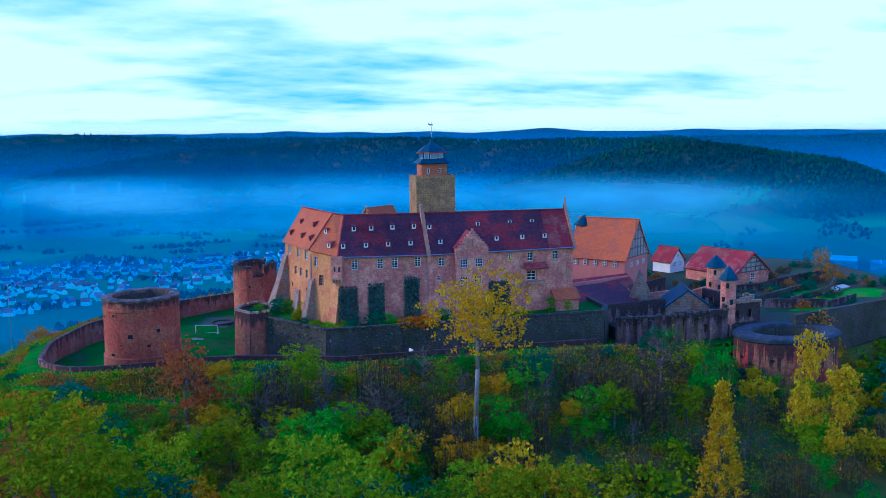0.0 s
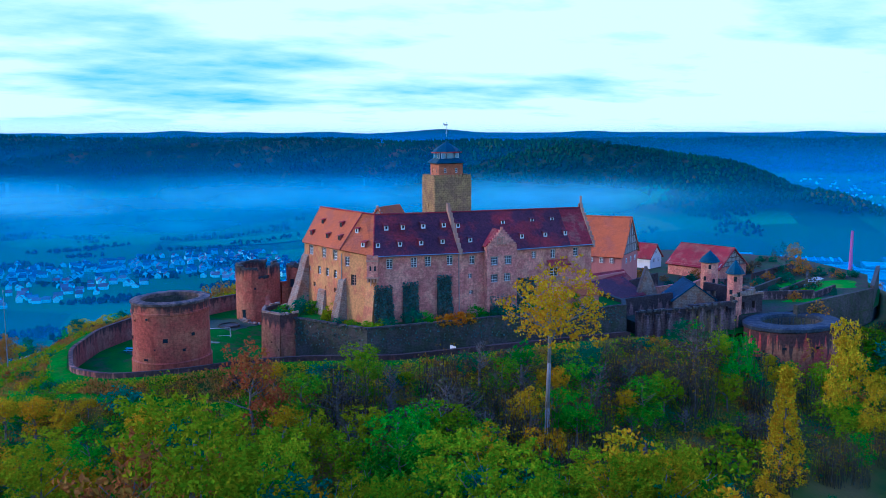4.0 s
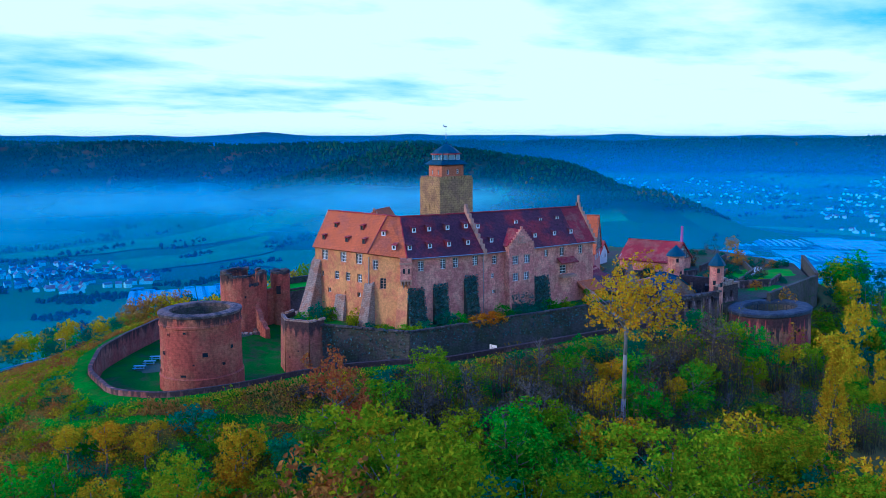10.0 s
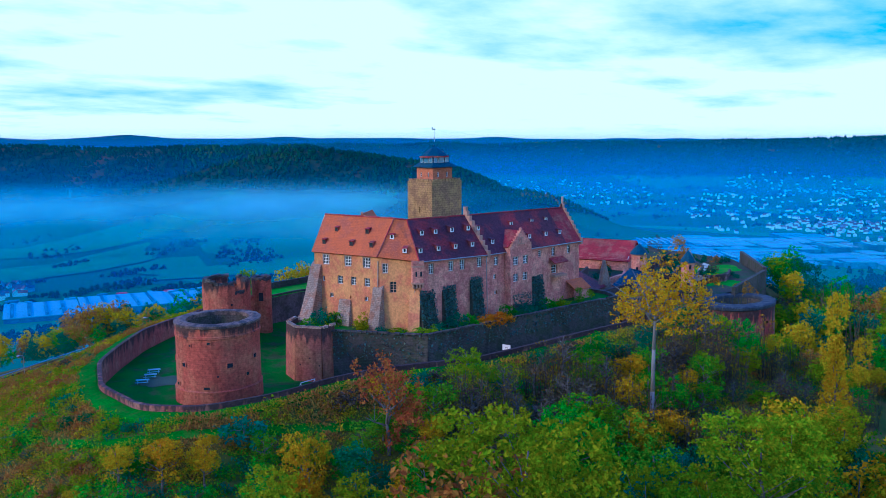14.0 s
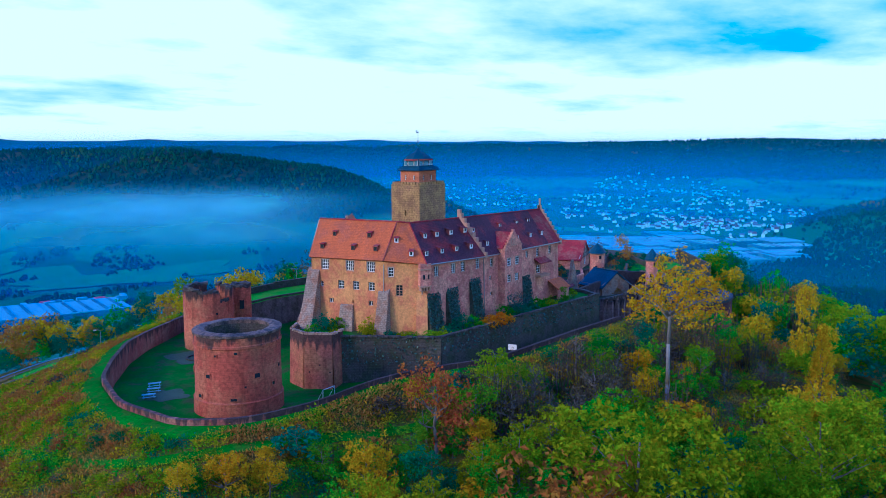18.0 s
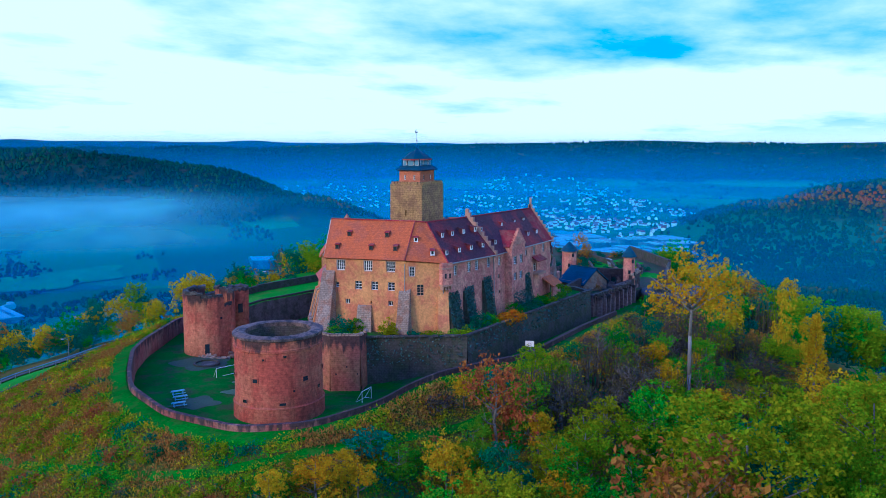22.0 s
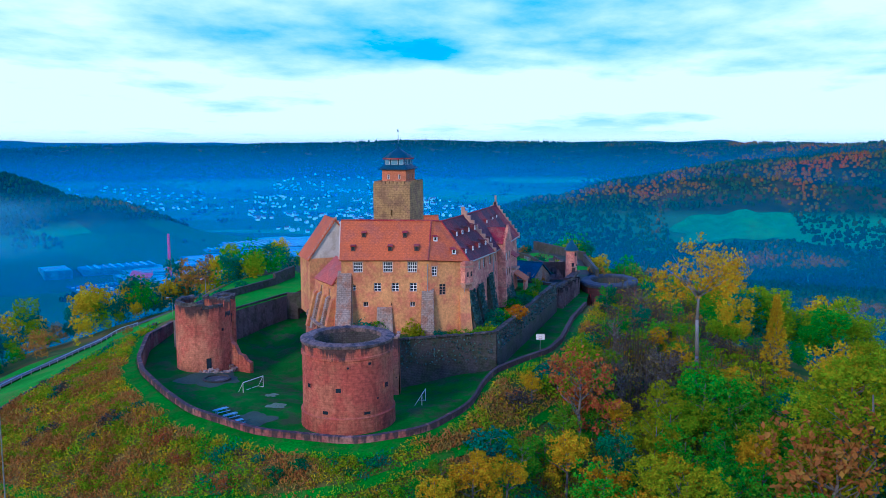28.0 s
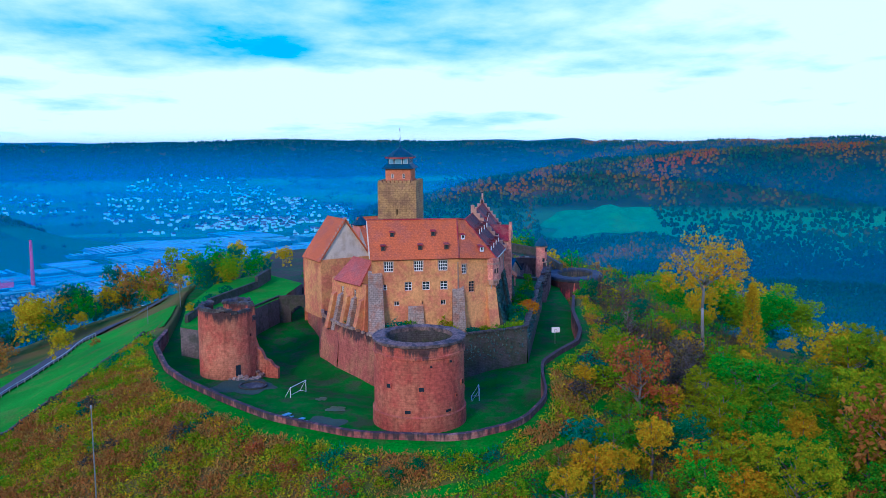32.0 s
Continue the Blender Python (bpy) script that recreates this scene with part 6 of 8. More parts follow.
def plant(key, x, y, height=None, z=None, turn=None, rnd=random, wide=1.0):
    h = TREES[key][1]
    s = (height or h) / h
    z = ground(x, y) if z is None else z + lie(x)
    PLANTED.append((key, x, y, pose(x, y, z, 0, 0, turn if turn is not None else rnd.uniform(0, 360)) @ Matrix.Diagonal((s * wide, s * wide, s, 1))))


def plant_all():
    """The nearest trees and bushes stand as things; those behind them are joined into one wood and one scrub."""
    for is_bush, name, label in ((False, "woodland", "dense autumn wood on the castle hill"), (True, "scrub", "low autumn scrub on the castle slopes")):
        rows = [p for p in PLANTED if p[0].startswith("bush") == is_bush]
        rows.sort(key=lambda p: math.hypot(p[1] + 60, p[2] + 60))
        for key, x, y, m in rows[:290]:
            copy_thing(TREES[key][0], m)
        rest = rows[290:]
        mats, vs, fs, idx, base = [], [], [], [], 0
        for key, x, y, m in rest:
            for c in TREES[key][0].children:
                me = c.data
                co = np.empty(len(me.vertices) * 3)
                me.vertices.foreach_get("co", co)
                mat = np.array(m)
                co = co.reshape(-1, 3) @ mat[:3, :3].T + mat[:3, 3]
                for mt in me.materials:
                    if mt not in mats:
                        mats.append(mt)
                if c.name.startswith("crown"):
                    # fewer and larger leaves on what stands behind
                    q = co.reshape(-1, 4, 3)[::2]
                    q = q.mean(1, keepdims=True) + (q - q.mean(1, keepdims=True)) * 1.32
                    vs.append(q.reshape(-1, 3))
                    fs.append(np.arange(len(q) * 4).reshape(-1, 4) + base)
                    own = np.zeros(len(me.polygons), np.int32)
                    me.polygons.foreach_get("material_index", own)
                    idx.append(np.array([mats.index(mt) for mt in me.materials])[own[::2]])
                    base += len(q) * 4
        if not rest:
            continue
        v, f = np.concatenate(vs), np.concatenate(fs)
        me = bpy.data.meshes.new(name)
        me.vertices.add(len(v))
        me.vertices.foreach_set("co", v.ravel())
        me.loops.add(f.size)
        me.loops.foreach_set("vertex_index", f.ravel())
        me.polygons.add(len(f))
        me.polygons.foreach_set("loop_start", np.arange(0, f.size, 4))
        for mt in mats:
            me.materials.append(mt)
        me.polygons.foreach_set("material_index", np.concatenate(idx))
        me.update(calc_edges=True)
        tagged(new(name, me), label, "woods", kind="stuff")


def forest():
    rnd = random.Random(21)
    step = 5.1
    spots = []
    nx = int(240 / step)
    for i in range(nx):
        for j in range(int(150 / step)):
            x, y = -110 + i * step + rnd.uniform(-2, 2), -122 + j * step + rnd.uniform(-2, 2)
            th = math.atan2(y - CY, x - CX)
            d = math.hypot(x - CX, y - CY) - CREST_R[int(round(th / (2 * math.pi) * N_ANG)) % N_ANG][0]
            if d < 4.5 or d > 88:
                continue
            a = math.degrees(th)
            if not (-158 < a < -2):
                continue
            spots.append((x, y, d, a))
    for x, y, d, a in spots:
        if d > 48 and rnd.random() < 0.45:
            continue
        g = noise.noise(Vector((x / 17, y / 17, 7.7)))
        if 45 < x < 95 and d < 22:
            plant(rnd.choice(["bush1", "gold1", "bush2", "green2"]), x, y, rnd.uniform(2.5, 4.5), rnd=rnd, wide=1.3)
        elif d < 9:
            k = rnd.choice(["bush1", "bush1", "bush2", "bush4"])
            plant(k, x, y, rnd.uniform(2.2, 3.8), rnd=rnd, wide=1.2)
        elif a < -128 and d < 30:
            plant(rnd.choice(["bush1", "green2", "lime2", "green2", "bush2", "gold1"]), x, y, rnd.uniform(2.6, 5.4), rnd=rnd, wide=1.25)
        elif d < 26:
            if g > 0.12 or (-10 < x < 45 and rnd.random() < 0.55):
                k = rnd.choice(["stems1", "bare2", "stems1", "stems1", "gold1", "bare1", "lime2"])
            elif g < -0.2:
                k = rnd.choice(["green2", "deep1", "green1", "lime2"])
            else:
                k = rnd.choice(["bare1", "gold1", "green2", "lime2", "bare2"])
            plant(k, x, y, rnd.uniform(6, 9.5), rnd=rnd, wide=1.15)
        elif d < 48:
            if (g > 0.08 and x > -8) or (-8 < x < 60 and rnd.random() < 0.6):
                k = rnd.choice(["stems1", "bare2", "stems1", "bare1", "stems1", "rust1", "gold1"])
            else:
                k = rnd.choice(["green1", "green2", "deep1", "lime2", "green2", "gold1", "green1", "lime2", "gold1"])
            low = -6 < x < 46
            if low:
                k = rnd.choice(["stems1", "bare1", "stems1", "stems1", "bush1", "bare2", "stems1", "gold1", "bush2"])
            plant(k, x, y, rnd.uniform(3.4, 6.0) if low else rnd.uniform(8, 12) * (1.3 if x > 86 else 0.68 if x > 46 else 1), rnd=rnd, wide=1.15)
        else:
            if 2 < x < 70:
                if rnd.random() < 0.6:
                    plant(rnd.choice(["deep1", "green1", "stems1", "gold1", "bare2"]), x, y, rnd.uniform(6, 10), rnd=rnd, wide=1.1)
                continue
            k = rnd.choice(["lime1", "lime1", "green1", "lime1", "tall1", "deep1", "gold1", "lime1"])
            plant(k, x, y, rnd.uniform(13, 21), rnd=rnd, wide=1.1)


forest()
for key, x, y, h, w in (("gold2", 28.4, -75, 19, 1.0), ("gold3", 49, -65, 23, 0.62), ("gold3", 52, -69, 15, 0.8), ("green2", 40, -36, 6.2, 1.1), ("lime2", 45.5, -37, 6.2, 1.1), ("green2", 51, -37, 6.6, 1.1), ("deep1", 36, -37, 6.2, 1.1), ("gold1", 55, -40, 5.2, 1.1), ("green2", 58, -42.5, 5.4, 1.1), ("lime2", 42, -42, 6, 1.1), ("green2", 48, -42, 6, 1.1),
                        ("rust1", -44.5, -44, 14, 0.95), ("gold1", -75.7, -36, 8, 1.0), ("gold1", -80, -33, 7, 1.1), ("green1", 4, -92, 16, 0.9)):
    plant(key, x, y, h, wide=w, turn=40)
# trees that stand clear of the rest: kind, place, height of the top, width
SINGLE = (("lime1", -55.1, -82.9, 14.2, 1.15), ("lime1", -25.5, -92.1, 10.2, 1.1), ("rust1", -61.3, -77.8, 7.5, 1.0), ("gold1", -75.6, -36.4, 3.6, 1.2), ("gold1", -71.0, -39.6, 2.6, 1.1), ("gold1", -59.2, -44.8, 3.0, 1.0),
          ("gold1", -62.3, -51.0, 0.5, 1.0), ("gold1", -49.6, -68.0, -4.7, 1.3), ("lime2", -48.4, -55.8, 2.3, 0.9), ("lime2", -40.4, -63.1, -1.9, 0.6))
PLANTED[:] = [p for p in PLANTED if all(math.hypot(p[1] - q[1], p[2] - q[2]) > (7.5 if q[0] == "lime1" else 4.5) for q in SINGLE)]
for key, x, y, top, w in SINGLE:
    plant(key, x, y, top - ground(x, y), wide=w, turn=x * 37 % 360)


# ---- garden shrubs on the terrace ----
for key, x, y, h, w in (("bush5", -4.3, -24.0, 2.4, 1.2), ("bush5", -6.6, -24.0, 2.2, 1.2), ("bush5", -1.9, -24.0, 2.2, 1.2), ("bush1", -12, -22, 3.2, 1), ("bush1", -16.5, -22.5, 2, 1.3), ("bush2", -20, -22.5, 1.6, 1.4), ("bush1", -28.8, -1.5, 3.2, 1.2), ("bush6", -27.2, -3.5, 2.8, 1.1), ("bush6", -33.0, -3.2, 2.4, 1.2), ("bush1", -34.6, -6.2, 2.2, 1.2), ("bush2", -32.6, -8.2, 2.0, 1.1), ("bush7", -24.6, -9.4, 2.9, 1.0), ("bush7", -25.6, -11.2, 2.2, 1.0),
                        ("bush6", -23.2, -19.5, 1.5, 1.4), ("bush6", -21.0, -21.5, 1.6, 1.4), ("bush7", -18.2, -22.8, 1.8, 1.2), ("bush6", -9.5, -22.6, 2.6, 1.1), ("bush6", 1.0, -22.2, 2.8, 1.2), ("bush1", 6.0, -22.8, 2.4, 1.3), ("bush6", 12.5, -22.4, 2.6, 1.2), ("bush7", 16.5, -22.8, 2.2, 1.2),
                        ("bush1", -24.5, -15, 1.3, 1.6), ("bush2", -23, -17, 1.2, 1.6), ("green2", 22, -22.5, 3.6, 0.9), ("lime2", 25.5, -22.5, 3.0, 1.0), ("bush1", 9, -23, 2.4, 1.2), ("bush1", 3, -23.5, 1.8, 1.5), ("bush2", -29.5, 2.5, 1.4, 1.3), ("bush1", -23, 9, 2.2, 1)):
    plant(key, x, y, h, z=6.25, wide=w)


settle(False)


def ivy():
    """Climbing leaves on the southern buttresses and on the terrace wall."""
    rnd = np.random.default_rng(4)
    pts = []

    def sheet(p0, p1, u0, u1, z0, z1, out0, out1, count):
        d = np.array([p1[0] - p0[0], p1[1] - p0[1]])
        d = d / np.linalg.norm(d)
        nv = np.array([d[1], -d[0]])
        for _ in range(count):
            u, f = rnd.uniform(u0, u1), rnd.random()
            q = np.array(p0) + d * u + nv * (out0 + (out1 - out0) * f ** 0.8 + 0.08)
            pts.append((q[0], q[1], z0 + (z1 - z0) * f))

    for u, w, hi, ft in ((1.6, 3.4, 13.6, 2.4), (7.0, 2.8, 13.8, 2.2), (13.8, 2.6, 14.8, 2.2)):
        sheet(SW, FW, u - w / 2 - 0.2, u + w / 2 + 0.2, 6.3, hi + 0.2, ft, 0.5, 750)
    sheet(FW, SE, 11.6, 16.4, 6.3, 13.0, 2.3, 0.9, 950)
    sheet(FW, SE, 5.6, 11.4, 6.3, 11.4, 2.7, 1.7, 500)
    sheet(TERRACE[1], TERRACE[2], 0, 53, 3.5, 7.2, 0.35, 0.1, 800)
    sheet(TERRACE[0], TERRACE[1], 0, 18, 2.0, 7.2, 0.4, 0.1, 350)
    p = np.array(pts)
    n = len(p)
    t = rnd.normal(0, 1, (n, 3))
    t /= np.linalg.norm(t, axis=1, keepdims=True)
    b = np.cross(t, rnd.normal(0, 1, (n, 3)))
    b /= np.linalg.norm(b, axis=1, keepdims=True)
    s = rnd.uniform(0.12, 0.28, (n, 1))
    q = np.stack([p + t * s, p + b * s * 0.7, p - t * s, p - b * s * 0.7], 1)
    me = bpy.data.meshes.new("ivy")
    me.from_pydata([tuple(v) for v in q.reshape(-1, 3)], [], [tuple(range(4 * k, 4 * k + 4)) for k in range(n)])
    me.materials.append(LEAVES["ivy"])
    tagged(new("ivy", me), "glossy dark ivy climbing the southern buttresses and terrace wall", "ivy", kind="stuff")


ivy()

# ---- things on the lawn ----
def picnic_table(x, y, turn):
    ob = thing("picnic_table", x, y, 0, "teal-grey weathered wooden picnic table with two benches on the lawn", "table", "picnic tables on the lawn")
    m = pose(x, y, 0, 0, 0, turn)
    for k in range(4):
        part("board", Geo().box(-1.1, 1.1, -0.4 + k * 0.2, -0.22 + k * 0.2, 0.72, 0.77, m), M_TABLE, ob)
    for sgn in (-1, 1):
        part("bench", Geo().box(-1.1, 1.1, sgn * 0.75 - 0.15, sgn * 0.75 + 0.15, 0.42, 0.47, m), M_TABLE, ob)
        part("leg", Geo().box(sgn * 0.8 - 0.05, sgn * 0.8 + 0.05, -0.75, 0.75, 0.36, 0.42, m).box(sgn * 0.8 - 0.05, sgn * 0.8 + 0.05, -0.3, -0.2, 0, 0.72, m).box(sgn * 0.8 - 0.05, sgn * 0.8 + 0.05, 0.2, 0.3, 0, 0.72, m), M_TABLE, ob)
    return ob


for x, y in ((-58.0, 9.9), (-59.8, 7.1), (-62.2, 4.6)):
    picnic_table(x, y, -28)


def goal(x, y, turn, wide, label):
    z = dip(x, y)
    ob = thing("football_goal", x, y, z, label, "goal", "football goals on the lawn")
    m = pose(x, y, z, 0, 0, turn)
    for sgn in (-1, 1):
        part("post", Geo().tube(m @ Vector((sgn * wide, 0, 0)), m @ Vector((sgn * wide, 0, 2)), 0.06, 0.06, 6), M_WHITE, ob)
        part("stay", Geo().tube(m @ Vector((sgn * wide, 0, 2)), m @ Vector((sgn * wide, 1.2, 0.05)), 0.035, 0.035, 5).tube(m @ Vector((sgn * wide, 0, 0.05)), m @ Vector((sgn * wide, 1.2, 0.05)), 0.035, 0.035, 5), M_WHITE, ob)
    part("crossbar", Geo().tube(m @ Vector((-wide, 0, 2)), m @ Vector((wide, 0, 2)), 0.06, 0.06, 6), M_WHITE, ob)
    part("ground_bar", Geo().tube(m @ Vector((-wide, 1.2, 0.05)), m @ Vector((wide, 1.2, 0.05)), 0.035, 0.035, 5), M_WHITE, ob)
    return ob


goal(-44.6, 12.2, -14, 2.4, "small white football goal on the lawn by the ruined tower")
goal(-42.4, -18.2, 8, 1.5, "small white football goal on the lawn by the terrace wall")


def hoop():
    ob = thing("basketball_hoop", -6.8, -29.9, 0, "white basketball backboard on a steel pole", "basketball hoop")
    m = pose(-6.8, -29.9, 0, 0, 0, -75)
    part("pole", Geo().tube(m @ Vector((0, 0.6, 0)), m @ Vector((0, 0.6, 2.9)), 0.07, 0.06, 8).tube(m @ Vector((0, 0.6, 2.8)), m @ Vector((0, 0.1, 3.0)), 0.05, 0.05, 6), M_METAL, ob)
    part("backboard", Geo().box(-0.85, 0.85, -0.02, 0.04, 2.55, 3.65, m), M_WHITE, ob)
    part("target_mark", Geo().box(-0.3, 0.3, -0.03, -0.022, 3.1, 3.15, m).box(-0.3, -0.25, -0.03, -0.022, 2.75, 3.1, m).box(0.25, 0.3, -0.03, -0.022, 2.75, 3.1, m), M_TIMBER, ob)
    part("rim", Geo().lathe(*(m @ Vector((0, -0.4, 0))).xy, [(0.25, 2.8), (0.25, 2.83)], 14), M_TILE_RED, ob)
    return ob


hoop()


def disc(name, x, y, r, z, mat, label, seed=0, on=None):
    """A patch with an uneven border, laid on the lawn where no height is given."""
    g, rings = Geo(), []
    for f in (0.04, 0.35, 0.7, 1.0):
        ring = []
        for k in range(30):
            a = 2 * math.pi * k / 30
            q = f * r * (1 + noise.noise(Vector((math.cos(a) * 1.7, math.sin(a) * 1.7, seed))) * 0.7)
            px, py = x + math.cos(a) * q, y + math.sin(a) * q * 0.8
            ring.append((px, py, z if on is None else on(px, py) + z))
        rings.append(ring)
    for r0, r1 in zip(rings, rings[1:]):
        for k in range(30):
            j = (k + 1) % 30
            g.face(r0[k], r1[k], r1[j], r0[j])
    return tagged(part(name, g, mat, smooth=True), label, "ground", kind="structure")


disc("gravel_patch", -59.5, 4.0, 3.6, 0.05, M_GRAVEL, "worn gravel patch by the picnic tables", 3, dip)
disc("gravel_patch", -41.5, 22.5, 6.0, 0.05, M_GRAVEL, "worn gravel round the fire place", 5, dip)
disc("mud_patch", -52.0, 3.5, 1.7, 0.06, M_MUD, "wet muddy worn patch on the lawn", 8, dip)
disc("mud_patch", -46.5, 7.5, 1.2, 0.06, M_MUD, "wet muddy goal mouth on the lawn", 9, dip)


def fire_ring():
    x, y = -41.6, 21.4
    z = dip(x, y)
    ob = thing("fire_pit", x, y, z, "low round stone fire place in the lawn", "fire pit")
    part("stone_ring", Geo().lathe(x, y, [(2.5, z - 0.2), (2.5, z + 0.32), (2.1, z + 0.36), (2.1, z)], 28, wobble=0.04), M_DARKSTONE, ob)
    part("ash_bed", Geo().lathe(x, y, [(2.1, z + 0.1), (0.05, z + 0.1)], 20), M_BLACKTOP, ob)
    return ob


fire_ring()
settle()


def mast(x, y, z0, h, label):
    ob = thing("mast", x, y, z0, label, "mast")
    part("pole", Geo().tube((x, y, z0), (x, y, z0 + h), 0.11, 0.06, 8), M_METAL, ob)
    part("tip", Geo().tube((x, y, z0 + h), (x, y, z0 + h + 0.4), 0.16, 0.1, 8), M_METAL, ob)


mast(-87.0, 24.0, ground(-87, 24), 9.3 - ground(-87, 24), "tall thin grey metal mast on the slope")


# ---- meadow, road and trees north of the castle ----


def draped(name, pts, width, mat, label, category, lift=0.1):
    g = Geo()
    rows = []
    for i, p in enumerate(pts):
        a, b = Vector(pts[max(i - 1, 0)]), Vector(pts[min(i + 1, len(pts) - 1)])
        d = (b - a).normalized()
        n = Vector((-d.y, d.x))
        row = []
        for k in range(7):
            q = Vector(p) + n * width * (k / 6 - 0.5)
            row.append((q.x, q.y, ground(q.x, q.y) + lift))
        rows.append(row)
    for a, b in zip(rows, rows[1:]):
        for k in range(6):
            g.face(a[k], b[k], b[k + 1], a[k + 1])
    return tagged(part(name, g, mat, smooth=True), label, category, kind="structure")


def curve(pts, n=8):
    out = []
    for i in range(len(pts) - 1):
        p0, p1, p2, p3 = (Vector(pts[max(i - 1, 0)]), Vector(pts[i]), Vector(pts[i + 1]), Vector(pts[min(i + 2, len(pts) - 1)]))
        for k in range(n):
            u = k / n
            out.append(tuple(0.5 * ((2 * p1) + (-p0 + p2) * u + (2 * p0 - 5 * p1 + 4 * p2 - p3) * u * u + (-p0 + 3 * p1 - 3 * p2 + p3) * u ** 3)))
    out.append(tuple(pts[-1]))
    return out


def wall_line(x):
    """How far north the rough slope reaches before the field wall."""
    pts = [(-110, 76), (-70, 67), (-53, 61.5), (-46, 59.5), (-37, 56.5), (-26, 56), (-16, 57), (0, 62), (30, 72)]
    return float(np.interp(x, [p[0] for p in pts], [p[1] for p in pts]))


def field_wall():
    ob = thing("field_wall", -40, 58, ground(-40, 58), "low dark dry-stone wall between rough slope and meadow", "wall")
    rnd = random.Random(71)
    x = -86.0
    while x < -8:
        a, b = Vector((x, wall_line(x))), Vector((x + 1.5, wall_line(x + 1.5)))
        z0, z1, h = ground(a.x, a.y), ground(b.x, b.y), rnd.uniform(0.75, 1.05)
        n = Vector((-(b - a).y, (b - a).x)).normalized() * 0.28
        g = Geo().prism([tuple(a - n), tuple(b - n), tuple(b + n), tuple(a + n)], min(z0, z1) - 0.6, 0, [z0 + h, z1 + h * rnd.uniform(0.9, 1.1), z1 + h, z0 + h])
        part("wall_length", g, M_DARKSTONE, ob)
        x += 1.5


def meadow():
    """Grass slope between the ring wall and the road."""
    g, rows = Geo(), []
    for i in range(146, 300, 2):
        th = 2 * math.pi * i / N_ANG
        r = CREST_R[i][0]
        row = []
        reach = (30 + max(0, min(1, (i - 150) / 40)) * 14) if i < 250 else 44 - (i - 250) * 0.6
        for k in range(10):
            d = 1.5 + (reach - 1.5) * k / 9
            x, y = CX + math.cos(th) * (r + d), CY + math.sin(th) * (r + d)
            row.append((x, y, ground(x, y) + 0.3))
        rows.append(row)
    for a, b in zip(rows, rows[1:]):
        for k in range(9):
            if a[k][1] > wall_line(a[k][0]) - 1.0 or a[k][0] > -6:
                g.face(a[k], a[k + 1], b[k + 1], b[k])
    tagged(part("meadow", g, M_MEADOW, smooth=True), "steep green meadow below the ring wall", "grass", kind="structure")


meadow()
field_wall()
ROAD = curve([(-112, 66), (-72, 77), (-40, 83), (-14, 86.5), (8, 91), (28, 95), (41, 91), (40, 78)])
draped("road", ROAD, 6, M_ASPHALT, "narrow asphalt road up the castle hill", "road", 0.6)
for key, x, y, h, w in (("gold1", -8.5, 79.2, 9.8, 0.9), ("rust1", 62, 92, 13, 0.9), ("gold1", 40, 118, 17, 0.9), ("deep1", 55, 120, 17, 0.9), ("lime1", 20, 125, 17, 0.8), ("deep1", 74, 112, 18, 0.8), ("lime1", 88, 100, 16, 0.8), ("green1", -5, 122, 13, 1),
                        ("gold1", -25, 118, 11, 1), ("lime2", -45, 112, 10, 1), ("deep1", -65, 106, 9, 1), ("bush3", 10, 82, 2, 1), ("gold1", 5, 126, 12, 1.1), ("deep1", 30, 132, 15, 1.1)):
    plant(key, x, y, h, wide=w)
_rnd = random.Random(61)
for k in range(64):
    x, y = -75 + _rnd.random() * 190, 116 + _rnd.random() * 34
    plant(_rnd.choice(["gold1", "deep1", "deep1", "lime2", "rust1", "green1", "gold1"]), x, y - 0.12 * x, _rnd.uniform(10, 16), rnd=_rnd)
for k in range(60):
    x, y = _rnd.uniform(-125, 2), _rnd.uniform(95, 136)
    plant(_rnd.choice(["deep1", "rust1", "green1", "gold1", "deep1", "bare2"]), x, y + 0.12 * x, _rnd.uniform(6, 9), rnd=_rnd, wide=1.15)
for k in range(22):
    x, y = _rnd.uniform(24, 74), _rnd.uniform(52, 74)
    plant(_rnd.choice(["lime2", "green1", "deep1", "gold1", "bare2", "lime2"]), x, y, _rnd.uniform(7, 12), z=max(ground(x, y) - lie(x), 1.5), rnd=_rnd)


